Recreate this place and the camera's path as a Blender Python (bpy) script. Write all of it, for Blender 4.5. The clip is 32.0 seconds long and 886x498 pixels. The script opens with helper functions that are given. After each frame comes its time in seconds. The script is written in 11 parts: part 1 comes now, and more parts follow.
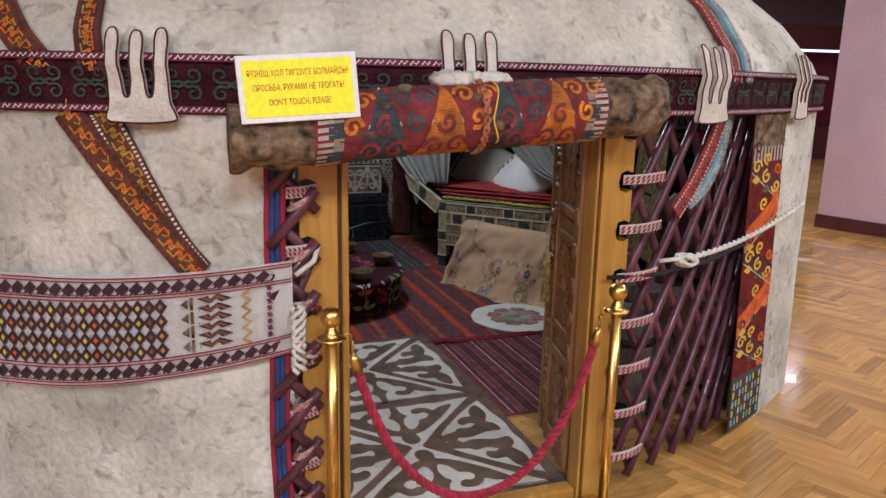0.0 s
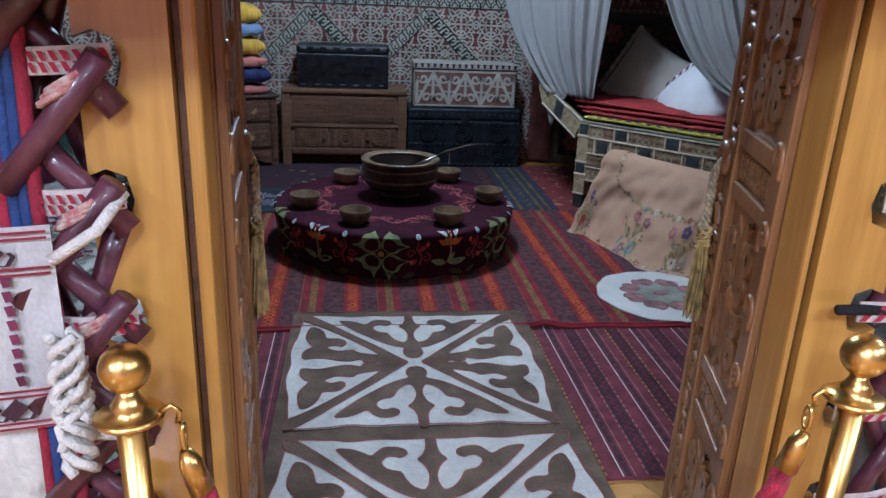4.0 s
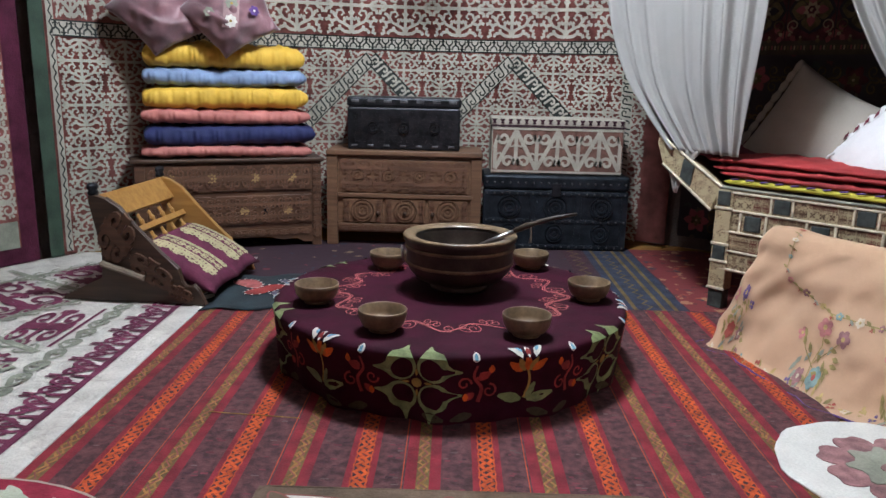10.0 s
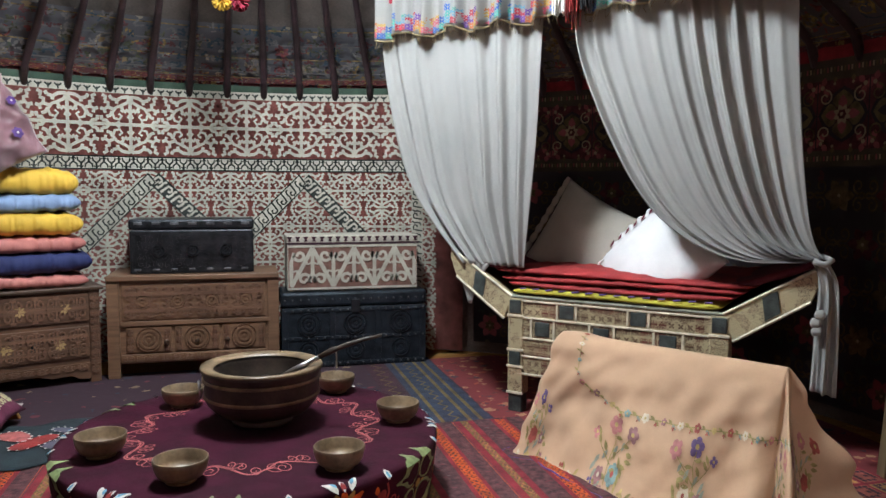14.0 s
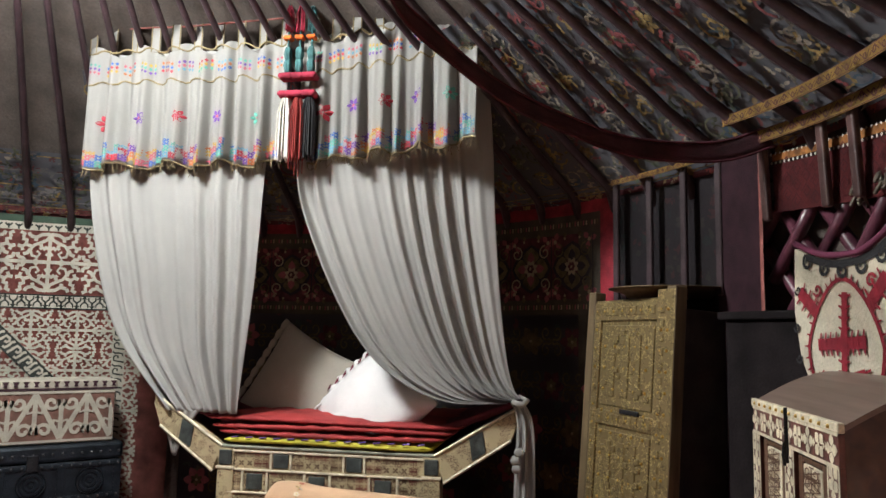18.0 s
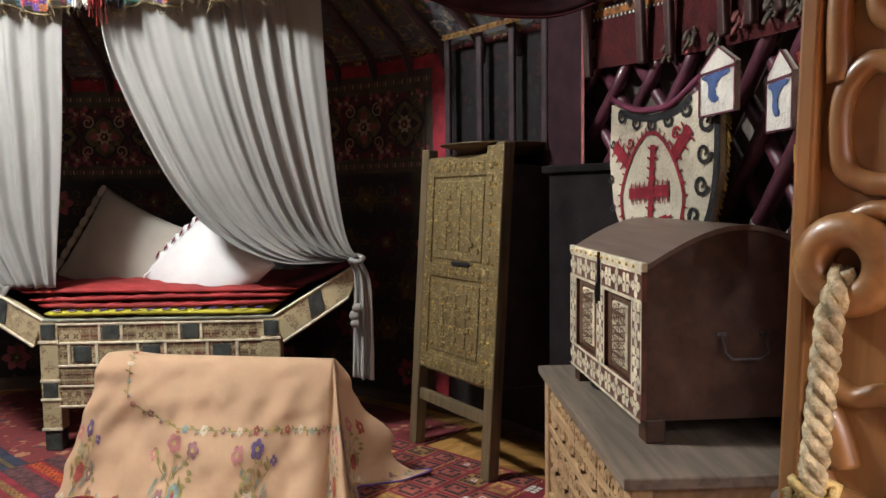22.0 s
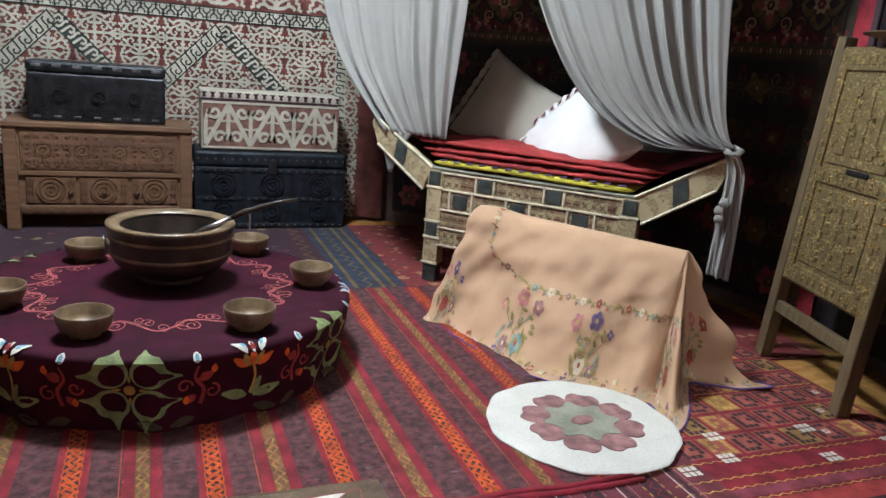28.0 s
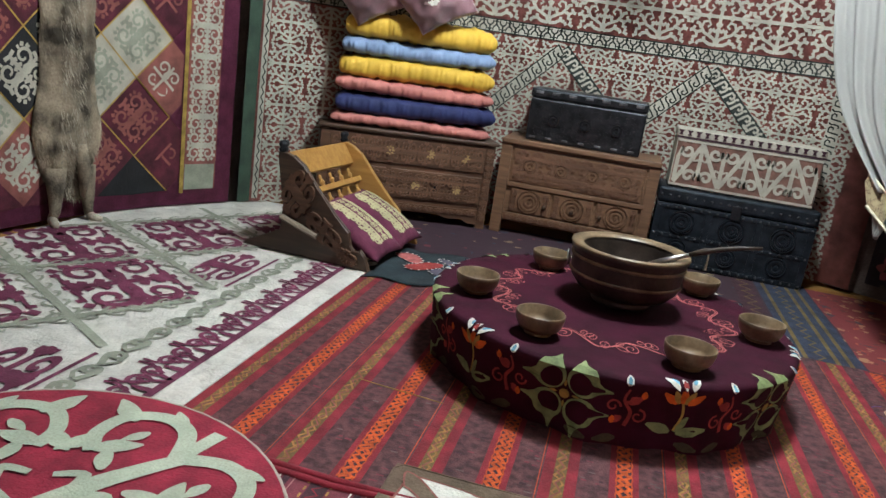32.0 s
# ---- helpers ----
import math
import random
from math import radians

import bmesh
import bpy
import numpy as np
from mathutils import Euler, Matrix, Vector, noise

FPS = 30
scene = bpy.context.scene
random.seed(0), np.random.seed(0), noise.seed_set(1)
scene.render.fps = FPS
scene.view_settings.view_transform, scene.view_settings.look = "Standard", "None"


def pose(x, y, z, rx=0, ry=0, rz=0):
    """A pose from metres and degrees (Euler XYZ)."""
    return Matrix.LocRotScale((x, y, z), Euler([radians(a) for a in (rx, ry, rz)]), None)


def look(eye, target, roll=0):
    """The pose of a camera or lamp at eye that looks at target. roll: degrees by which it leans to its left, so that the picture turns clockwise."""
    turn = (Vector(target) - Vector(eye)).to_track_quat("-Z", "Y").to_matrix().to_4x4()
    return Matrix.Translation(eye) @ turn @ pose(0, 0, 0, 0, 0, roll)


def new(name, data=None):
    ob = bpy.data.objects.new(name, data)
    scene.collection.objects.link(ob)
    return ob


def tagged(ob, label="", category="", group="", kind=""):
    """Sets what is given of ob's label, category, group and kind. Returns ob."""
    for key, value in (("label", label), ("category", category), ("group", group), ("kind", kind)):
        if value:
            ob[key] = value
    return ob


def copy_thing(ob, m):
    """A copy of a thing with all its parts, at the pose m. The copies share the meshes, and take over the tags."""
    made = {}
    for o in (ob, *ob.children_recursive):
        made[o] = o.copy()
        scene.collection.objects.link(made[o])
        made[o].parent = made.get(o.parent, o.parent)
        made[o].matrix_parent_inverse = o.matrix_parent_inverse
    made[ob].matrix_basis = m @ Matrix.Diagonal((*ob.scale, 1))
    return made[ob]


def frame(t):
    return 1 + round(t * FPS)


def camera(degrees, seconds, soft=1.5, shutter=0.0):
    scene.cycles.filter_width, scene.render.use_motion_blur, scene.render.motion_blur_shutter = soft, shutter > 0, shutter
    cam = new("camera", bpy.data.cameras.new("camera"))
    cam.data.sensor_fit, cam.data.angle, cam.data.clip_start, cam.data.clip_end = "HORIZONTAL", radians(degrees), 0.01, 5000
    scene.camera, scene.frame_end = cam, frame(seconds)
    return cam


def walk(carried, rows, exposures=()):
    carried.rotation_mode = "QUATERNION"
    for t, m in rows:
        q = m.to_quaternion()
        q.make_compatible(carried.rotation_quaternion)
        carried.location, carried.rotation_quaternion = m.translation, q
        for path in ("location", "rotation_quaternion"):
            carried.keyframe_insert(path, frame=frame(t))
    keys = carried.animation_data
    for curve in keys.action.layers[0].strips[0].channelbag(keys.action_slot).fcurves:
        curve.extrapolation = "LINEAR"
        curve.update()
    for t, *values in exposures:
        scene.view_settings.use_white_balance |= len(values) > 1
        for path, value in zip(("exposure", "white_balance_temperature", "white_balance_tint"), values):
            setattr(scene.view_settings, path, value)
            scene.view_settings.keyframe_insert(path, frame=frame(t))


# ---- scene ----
cam = camera(61.5, 32.0)
PATH = [
    (0, (-0.984, -2.241, 1.672), (-0.308, -0.411, 1.23), 1.2),
    (0.5, (-0.882, -2.114, 1.655), (-0.254, -0.274, 1.188), 1.5),
    (1, (-0.764, -1.955, 1.66), (-0.182, -0.107, 1.165), 1.6),
    (1.5, (-0.648, -1.819, 1.638), (-0.119, 0.035, 1.107), 1.8),
    (2, (-0.484, -1.647, 1.63), (-0.021, 0.216, 1.07), 1.7),
    (2.5, (-0.382, -1.484, 1.596), (0.017, 0.387, 1.013), 1.7),
    (3, (-0.341, -1.284, 1.539), (-0.0, 0.591, 0.936), 1.7),
    (3.5, (-0.294, -1.085, 1.483), (-0.006, 0.793, 0.86), 2.0),
    (4, (-0.223, -0.923, 1.422), (0.006, 0.953, 0.764), 2.3),
    (4.5, (-0.126, -0.743, 1.374), (0.045, 1.126, 0.684), 3.0),
    (6.5, (-0.085, -0.177, 1.056), (0.014, 1.698, 0.367), 1.9),
    (7, (-0.087, -0.066, 1.034), (0.025, 1.816, 0.367), 2.0),
    (7.5, (-0.072, 0.03, 1.036), (0.033, 1.92, 0.387), 2.4),
    (8, (-0.039, 0.146, 1.037), (0.031, 2.039, 0.397), 2.5),
    (8.5, (-0.005, 0.246, 1.053), (0.019, 2.146, 0.429), 2.4),
    (9, (0.019, 0.328, 1.052), (0.002, 2.238, 0.458), 2.0),
    (9.5, (0.012, 0.384, 1.069), (-0.021, 2.313, 0.538), 1.7),
    (10, (-0.009, 0.406, 1.096), (-0.03, 2.356, 0.649), 1.4),
    (10.5, (-0.017, 0.419, 1.12), (-0.005, 2.387, 0.766), 1.2),
    (11, (-0.03, 0.417, 1.143), (0.027, 2.397, 0.862), 1.0),
    (11.5, (-0.038, 0.419, 1.151), (0.074, 2.402, 0.922), 0.8),
    (12, (-0.048, 0.421, 1.153), (0.131, 2.402, 0.947), 0.7),
    (12.5, (-0.049, 0.422, 1.155), (0.206, 2.396, 0.953), 0.6),
    (13, (-0.036, 0.423, 1.155), (0.294, 2.386, 0.958), 0.4),
    (13.5, (-0.041, 0.434, 1.155), (0.38, 2.381, 0.97), 0.4),
    (14, (-0.04, 0.44, 1.16), (0.481, 2.365, 1.0), 0.3),
    (14.5, (-0.022, 0.448, 1.168), (0.595, 2.347, 1.052), 0.4),
    (15, (-0.014, 0.451, 1.166), (0.692, 2.321, 1.122), 0.5),
    (15.5, (-0.041, 0.44, 1.161), (0.752, 2.276, 1.21), 1.3),
    (17.5, (-0.039, 0.444, 1.163), (1.066, 2.094, 1.401), 0.3),
    (18, (-0.027, 0.451, 1.158), (1.147, 2.054, 1.39), 1.2),
    (18.5, (-0.026, 0.451, 1.158), (1.223, 2.0, 1.358), 0.3),
    (19, (-0.027, 0.452, 1.158), (1.286, 1.951, 1.321), -0.2),
    (19.5, (-0.026, 0.451, 1.158), (1.339, 1.907, 1.287), -0.6),
    (20, (-0.026, 0.451, 1.158), (1.384, 1.866, 1.247), -0.8),
    (20.5, (-0.025, 0.452, 1.157), (1.424, 1.831, 1.202), -0.8),
    (21, (-0.027, 0.451, 1.158), (1.452, 1.796, 1.141), -1.2),
    (21.5, (-0.027, 0.451, 1.157), (1.469, 1.778, 1.081), -1.0),
    (22, (-0.027, 0.451, 1.157), (1.476, 1.762, 1.014), -0.7),
    (22.5, (-0.027, 0.451, 1.157), (1.475, 1.753, 0.941), -0.4),
    (23, (-0.023, 0.452, 1.155), (1.469, 1.752, 0.871), 0.8),
    (23.5, (-0.026, 0.451, 1.156), (1.447, 1.752, 0.786), 0.8),
    (24, (-0.026, 0.451, 1.156), (1.416, 1.761, 0.708), 1.2),
    (24.5, (-0.024, 0.452, 1.155), (1.375, 1.788, 0.649), 1.9),
    (27, (-0.019, 0.454, 1.154), (0.935, 2.13, 0.627), 4.2),
    (28, (-0.023, 0.451, 1.157), (0.692, 2.252, 0.663), 4.7),
    (28.5, (-0.033, 0.44, 1.162), (0.559, 2.291, 0.691), 5.0),
    (29, (-0.041, 0.432, 1.164), (0.431, 2.323, 0.715), 5.5),
    (29.5, (-0.05, 0.426, 1.166), (0.289, 2.349, 0.728), 6.0),
    (30, (-0.058, 0.415, 1.17), (0.143, 2.355, 0.727), 6.3),
    (31, (-0.054, 0.425, 1.135), (-0.152, 2.365, 0.661), 7.4),
    (32, (-0.082, 0.429, 1.133), (-0.49, 2.317, 0.613), 8.3),
]
EXPOSURES = [(0, -0.53, 5700, 9), (1, -0.54, 5650, 9), (3, -0.22, 5030, 7), (4, -0.06, 4800, 10), (6.5, 0.57, 5650, 17), (9, 0.78, 5700, 16), (11, 0.88, 5750, 11), (15, 0.97, 5900, 9), (17.5, 0.94, 6350, 11), (20, 0.95, 6500, 13), (24, 1.04, 6350, 11), (28, 1.04, 5750, 8), (32, 0.97, 5900, 6)]
walk(cam, [(t, look(eye, target, roll)) for t, eye, target, roll in PATH], EXPOSURES)

# ==== world and light ====
world = bpy.data.worlds.new("world")
scene.world = world
world.use_nodes = True
world.node_tree.nodes["Background"].inputs[0].default_value = (0.02, 0.02, 0.022, 1)
world.node_tree.nodes["Background"].inputs[1].default_value = 0.3


def area_lamp(name, eye, target, sx, sy, watts, colour):
    d = bpy.data.lights.new(name, "AREA")
    d.shape, d.size, d.size_y, d.energy, d.color = "RECTANGLE", sx, sy, watts, colour
    ob = new(name, d)
    ob.matrix_world = look(eye, target)
    return ob


lamp = bpy.data.lights.new("crown_light", "POINT")
lamp.energy, lamp.shadow_soft_size, lamp.color = 220, 0.22, (0.965, 1.0, 0.985)
new("crown_light", lamp).location = (0.06, 3.4, 3.1)
HALL_SPOTS = [(-4.2, -4.2), (-0.9, -3.8), (2.4, -4.0), (5.2, -2.6), (-2.6, -6.8), (-5.2, -6.8), (4.9, 1.0), (6.0, 6.0), (10.5, 8.0)]
for i, (lx, ly) in enumerate(HALL_SPOTS):
    area_lamp("hall_light", (lx, ly, 3.9), (lx, ly + 0.2, 0), 0.7, 0.7, 180, (1.0, 0.975, 0.95))

# ==== materials ====


def mat(name, col, rough=0.8, metal=0.0, var=0.15, scale=8.0, fine=120.0, bump=0.15, col2=None, spec=0.4, sheen=0.0, coat=0.0, stain=0.0):
    """A plain surface with colour variation at two scales and a fine bump."""
    m = bpy.data.materials.new(name)
    m.use_nodes = True
    nt = m.node_tree
    b = nt.nodes["Principled BSDF"]
    tc = nt.nodes.new("ShaderNodeTexCoord")
    n1 = nt.nodes.new("ShaderNodeTexNoise")
    n1.inputs["Scale"].default_value, n1.inputs["Detail"].default_value = scale, 5
    n2 = nt.nodes.new("ShaderNodeTexNoise")
    n2.inputs["Scale"].default_value, n2.inputs["Detail"].default_value = fine, 3
    for n in (n1, n2):
        nt.links.new(tc.outputs["Object"], n.inputs["Vector"])
    ramp = nt.nodes.new("ShaderNodeValToRGB")
    c2 = col2 or [c * (1 - 2 * var) for c in col]
    ramp.color_ramp.elements[0].position, ramp.color_ramp.elements[1].position = 0.32, 0.68
    ramp.color_ramp.elements[0].color = (*c2, 1)
    ramp.color_ramp.elements[1].color = (*[min(1, c * (1 + var)) for c in col], 1)
    nt.links.new(n1.outputs["Fac"], ramp.inputs[0])
    mix = nt.nodes.new("ShaderNodeMix")
    mix.data_type, mix.blend_type = "RGBA", "MULTIPLY"
    mix.inputs["Factor"].default_value = min(1, 0.25 + var)
    r2 = nt.nodes.new("ShaderNodeValToRGB")
    r2.color_ramp.elements[0].position, r2.color_ramp.elements[1].position = 0.3, 0.75
    r2.color_ramp.elements[0].color, r2.color_ramp.elements[1].color = (0.45, 0.45, 0.45, 1), (1, 1, 1, 1)
    nt.links.new(n2.outputs["Fac"], r2.inputs[0])
    nt.links.new(ramp.outputs[0], mix.inputs["A"])
    nt.links.new(r2.outputs[0], mix.inputs["B"])
    out, relief = mix.outputs["Result"], n2.outputs["Fac"]
    if stain:
        n3 = nt.nodes.new("ShaderNodeTexNoise")
        n3.inputs["Scale"].default_value, n3.inputs["Detail"].default_value = 2.3, 6
        nt.links.new(tc.outputs["Object"], n3.inputs["Vector"])
        r3 = nt.nodes.new("ShaderNodeValToRGB")
        r3.color_ramp.elements[0].position, r3.color_ramp.elements[1].position = 0.36, 0.55
        r3.color_ramp.elements[0].color, r3.color_ramp.elements[1].color = (1 - stain, 1 - stain, 1 - stain * 1.1, 1), (1, 1, 1, 1)
        nt.links.new(n3.outputs["Fac"], r3.inputs[0])
        mx = nt.nodes.new("ShaderNodeMix")
        mx.data_type, mx.blend_type = "RGBA", "MULTIPLY"
        mx.inputs["Factor"].default_value = 1
        nt.links.new(out, mx.inputs["A"])
        nt.links.new(r3.outputs[0], mx.inputs["B"])
        out = mx.outputs["Result"]
        n4 = nt.nodes.new("ShaderNodeTexNoise")
        n4.inputs["Scale"].default_value, n4.inputs["Detail"].default_value, n4.inputs["Distortion"].default_value = 17, 5, 0.8
        nt.links.new(tc.outputs["Object"], n4.inputs["Vector"])
        r4 = nt.nodes.new("ShaderNodeValToRGB")
        r4.color_ramp.elements[0].position, r4.color_ramp.elements[1].position = 0.30, 0.44
        r4.color_ramp.elements[0].color, r4.color_ramp.elements[1].color = (1 - 1.7 * stain, 1 - 1.8 * stain, 1 - 1.9 * stain, 1), (1, 1, 1, 1)
        nt.links.new(n4.outputs["Fac"], r4.inputs[0])
        my = nt.nodes.new("ShaderNodeMix")
        my.data_type, my.blend_type = "RGBA", "MULTIPLY"
        my.inputs["Factor"].default_value = 1
        nt.links.new(out, my.inputs["A"])
        nt.links.new(r4.outputs[0], my.inputs["B"])
        out = my.outputs["Result"]
        sm = nt.nodes.new("ShaderNodeMath")
        sm.operation = "MULTIPLY_ADD"
        sm.inputs[1].default_value = 2.5
        nt.links.new(n4.outputs["Fac"], sm.inputs[0])
        nt.links.new(n2.outputs["Fac"], sm.inputs[2])
        relief = sm.outputs[0]
    nt.links.new(out, b.inputs["Base Color"])
    b.inputs["Roughness"].default_value, b.inputs["Metallic"].default_value = rough, metal
    b.inputs["Specular IOR Level"].default_value = spec
    b.inputs["Sheen Weight"].default_value, b.inputs["Coat Weight"].default_value = sheen, coat
    if bump:
        bp = nt.nodes.new("ShaderNodeBump")
        bp.inputs["Strength"].default_value, bp.inputs["Distance"].default_value = min(1, bump * 2), 0.004
        nt.links.new(relief, bp.inputs["Height"])
        nt.links.new(bp.outputs[0], b.inputs["Normal"])
    return m


def wood(name, col, dark, rough=0.45, axis="Z", scale=6.0, coat=0.1, bump=0.2):
    """Wood with grain drawn out along one axis."""
    m = bpy.data.materials.new(name)
    m.use_nodes = True
    nt = m.node_tree
    b = nt.nodes["Principled BSDF"]
    tc = nt.nodes.new("ShaderNodeTexCoord")
    mp = nt.nodes.new("ShaderNodeMapping")
    s = [scale * 7] * 3
    s["XYZ".index(axis)] = scale * 0.5
    mp.inputs["Scale"].default_value = s
    info = nt.nodes.new("ShaderNodeObjectInfo")
    nt.links.new(tc.outputs["Object"], mp.inputs["Vector"])
    nt.links.new(info.outputs["Random"], mp.inputs["Location"])
    n1 = nt.nodes.new("ShaderNodeTexNoise")
    n1.inputs["Scale"].default_value, n1.inputs["Detail"].default_value, n1.inputs["Distortion"].default_value = 1, 8, 0.6
    nt.links.new(mp.outputs[0], n1.inputs["Vector"])
    n2 = nt.nodes.new("ShaderNodeTexNoise")
    n2.inputs["Scale"].default_value = 3
    nt.links.new(tc.outputs["Object"], n2.inputs["Vector"])
    ramp = nt.nodes.new("ShaderNodeValToRGB")
    ramp.color_ramp.elements[0].position, ramp.color_ramp.elements[1].position = 0.3, 0.7
    ramp.color_ramp.elements[0].color, ramp.color_ramp.elements[1].color = (*dark, 1), (*col, 1)
    ad = nt.nodes.new("ShaderNodeMath")
    ad.operation = "MULTIPLY_ADD"
    ad.inputs[1].default_value = 0.35
    sb = nt.nodes.new("ShaderNodeMath")
    sb.operation = "SUBTRACT"
    sb.inputs[1].default_value = 0.17
    nt.links.new(n2.outputs["Fac"], ad.inputs[0])
    nt.links.new(n1.outputs["Fac"], ad.inputs[2])
    nt.links.new(ad.outputs[0], sb.inputs[0])
    nt.links.new(sb.outputs[0], ramp.inputs[0])
    nt.links.new(ramp.outputs[0], b.inputs["Base Color"])
    b.inputs["Roughness"].default_value, b.inputs["Coat Weight"].default_value = rough, coat
    bp = nt.nodes.new("ShaderNodeBump")
    bp.inputs["Strength"].default_value, bp.inputs["Distance"].default_value = bump, 0.003
    nt.links.new(n1.outputs["Fac"], bp.inputs["Height"])
    nt.links.new(bp.outputs[0], b.inputs["Normal"])
    return m


felt_cream = mat("felt_cream", (0.66, 0.64, 0.575), 0.95, var=0.14, scale=3.0, fine=45, bump=0.6, stain=0.22)
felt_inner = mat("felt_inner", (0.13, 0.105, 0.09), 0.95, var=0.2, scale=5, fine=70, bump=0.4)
felt_white = mat("felt_white", (0.66, 0.63, 0.57), 0.95, var=0.08, scale=9, fine=110, bump=0.4, stain=0.12)
felt_mat_white = mat("felt_mat_white", (0.70, 0.68, 0.62), 0.95, var=0.06, scale=9, fine=130, bump=0.4, stain=0.1)
felt_brown = mat("felt_brown", (0.15, 0.105, 0.07), 0.95, var=0.2, scale=10, fine=120, bump=0.4)
felt_dark_brown = mat("felt_dark_brown", (0.225, 0.155, 0.095), 0.98, var=0.45, scale=22, fine=45, bump=1.0, stain=0.25)
maroon = mat("maroon_wool", (0.10, 0.016, 0.03), 0.9, var=0.25, scale=12, fine=220, bump=0.3)
crimson = mat("crimson_felt", (0.30, 0.02, 0.045), 0.95, var=0.2, scale=10, fine=130, bump=0.4)
pale_green = mat("pale_green_felt", (0.46, 0.50, 0.38), 0.95, var=0.1, scale=10, fine=130, bump=0.4)
sage = mat("sage_wool", (0.30, 0.31, 0.24), 0.95, var=0.15, scale=10, fine=160, bump=0.3)
grey_green = mat("grey_green_wool", (0.05, 0.07, 0.055), 0.95, var=0.2, scale=10, fine=160, bump=0.3)
plum = mat("plum_wool", (0.16, 0.03, 0.07), 0.92, var=0.2, scale=10, fine=160, bump=0.3)
velvet = mat("maroon_velvet", (0.040, 0.003, 0.014), 0.8, var=0.2, scale=10, fine=260, bump=0.2, spec=0.15)
brick_red = mat("brick_red_wool", (0.27, 0.09, 0.075), 0.92, var=0.2, scale=10, fine=220, bump=0.3)
cream_wool = mat("cream_wool", (0.47, 0.43, 0.35), 0.92, var=0.12, scale=10, fine=220, bump=0.3)
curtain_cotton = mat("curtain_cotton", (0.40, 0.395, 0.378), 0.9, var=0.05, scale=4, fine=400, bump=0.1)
# Valance cotton is dimmed in its colour to offset the near crown lamp.
dimmed_valance_cotton = mat("dimmed_valance_cotton", (0.245, 0.238, 0.222), 0.9, var=0.06, scale=5, fine=300, bump=0.1)


def thin_cloth(m, share, colour):
    """Lets part of the light through the weave."""
    nt = m.node_tree
    b, out = nt.nodes["Principled BSDF"], nt.nodes["Material Output"]
    tr, mx = nt.nodes.new("ShaderNodeBsdfTranslucent"), nt.nodes.new("ShaderNodeMixShader")
    tr.inputs["Color"].default_value = (*colour, 1)
    mx.inputs[0].default_value = share
    nt.links.new(b.outputs[0], mx.inputs[1])
    nt.links.new(tr.outputs[0], mx.inputs[2])
    nt.links.new(mx.outputs[0], out.inputs["Surface"])


thin_cloth(curtain_cotton, 0.32, (0.64, 0.58, 0.49))
thin_cloth(dimmed_valance_cotton, 0.25, (0.55, 0.53, 0.49))
white_cotton = mat("white_cotton", (0.86, 0.85, 0.83), 0.85, var=0.03, scale=4, fine=150, bump=0.02)
peach_cloth = mat("peach_cloth", (0.52, 0.33, 0.20), 0.85, var=0.06, scale=5, fine=400, bump=0.15, sheen=0.1)
navy_cloth = mat("navy_cloth", (0.025, 0.032, 0.12), 0.75, var=0.15, scale=7, fine=300, bump=0.15)
yellow_cloth = mat("yellow_cloth", (0.72, 0.45, 0.05), 0.7, var=0.08, scale=7, fine=300, bump=0.15)
pink_cloth = mat("pink_cloth", (0.55, 0.20, 0.17), 0.7, var=0.1, scale=7, fine=300, bump=0.15)
sky_cloth = mat("sky_blue_cloth", (0.24, 0.33, 0.52), 0.7, var=0.1, scale=7, fine=300, bump=0.15)
rose_satin = mat("rose_satin", (0.25, 0.125, 0.14), 0.42, var=0.25, scale=9, fine=300, bump=0.15, sheen=0.4)
red_quilt = mat("red_quilt", (0.36, 0.03, 0.03), 0.75, var=0.2, scale=7, fine=300, bump=0.2)
dark_red_quilt = mat("dark_red_quilt", (0.13, 0.012, 0.03), 0.75, var=0.2, scale=7, fine=300, bump=0.2)
lime_cloth = mat("lime_cloth", (0.58, 0.52, 0.05), 0.75, var=0.1, scale=7, fine=300, bump=0.2)
green_cloth = mat("green_cloth", (0.045, 0.075, 0.05), 0.9, var=0.2, scale=7, fine=250, bump=0.2)
black_felt = mat("black_felt", (0.018, 0.018, 0.02), 0.95, var=0.2, scale=7, fine=150, bump=0.4)
orange_wool = mat("orange_wool", (0.72, 0.13, 0.012), 0.9, var=0.2, scale=20, fine=200, bump=0.4)
ochre_wool = mat("ochre_wool", (0.42, 0.27, 0.06), 0.9, var=0.2, scale=20, fine=200, bump=0.4)
teal_wool = mat("teal_wool", (0.04, 0.12, 0.12), 0.9, var=0.2, scale=20, fine=200, bump=0.4)
red_wool = mat("red_wool", (0.34, 0.04, 0.035), 0.9, var=0.2, scale=20, fine=200, bump=0.4)
blue_wool = mat("blue_wool", (0.03, 0.06, 0.2), 0.9, var=0.2, scale=20, fine=200, bump=0.4)
sky_wool = mat("sky_wool", (0.2, 0.45, 0.6), 0.9, var=0.2, scale=20, fine=200, bump=0.4)
gold_thread = mat("gold_thread", (0.50, 0.36, 0.13), 0.6, var=0.3, scale=30, fine=200, bump=0.4)
white_rope = mat("white_rope", (0.72, 0.69, 0.63), 0.9, var=0.1, scale=30, fine=200, bump=0.5)
red_rope = mat("red_rope", (0.40, 0.012, 0.045), 0.65, var=0.25, scale=40, fine=200, bump=0.5, sheen=0.1)
brass = mat("brass", (0.74, 0.50, 0.15), 0.28, metal=1.0, var=0.05, scale=6, fine=60, bump=0.0)
old_brass = mat("old_brass", (0.55, 0.40, 0.14), 0.35, metal=0.9, var=0.3, scale=14, fine=90, bump=0.4)
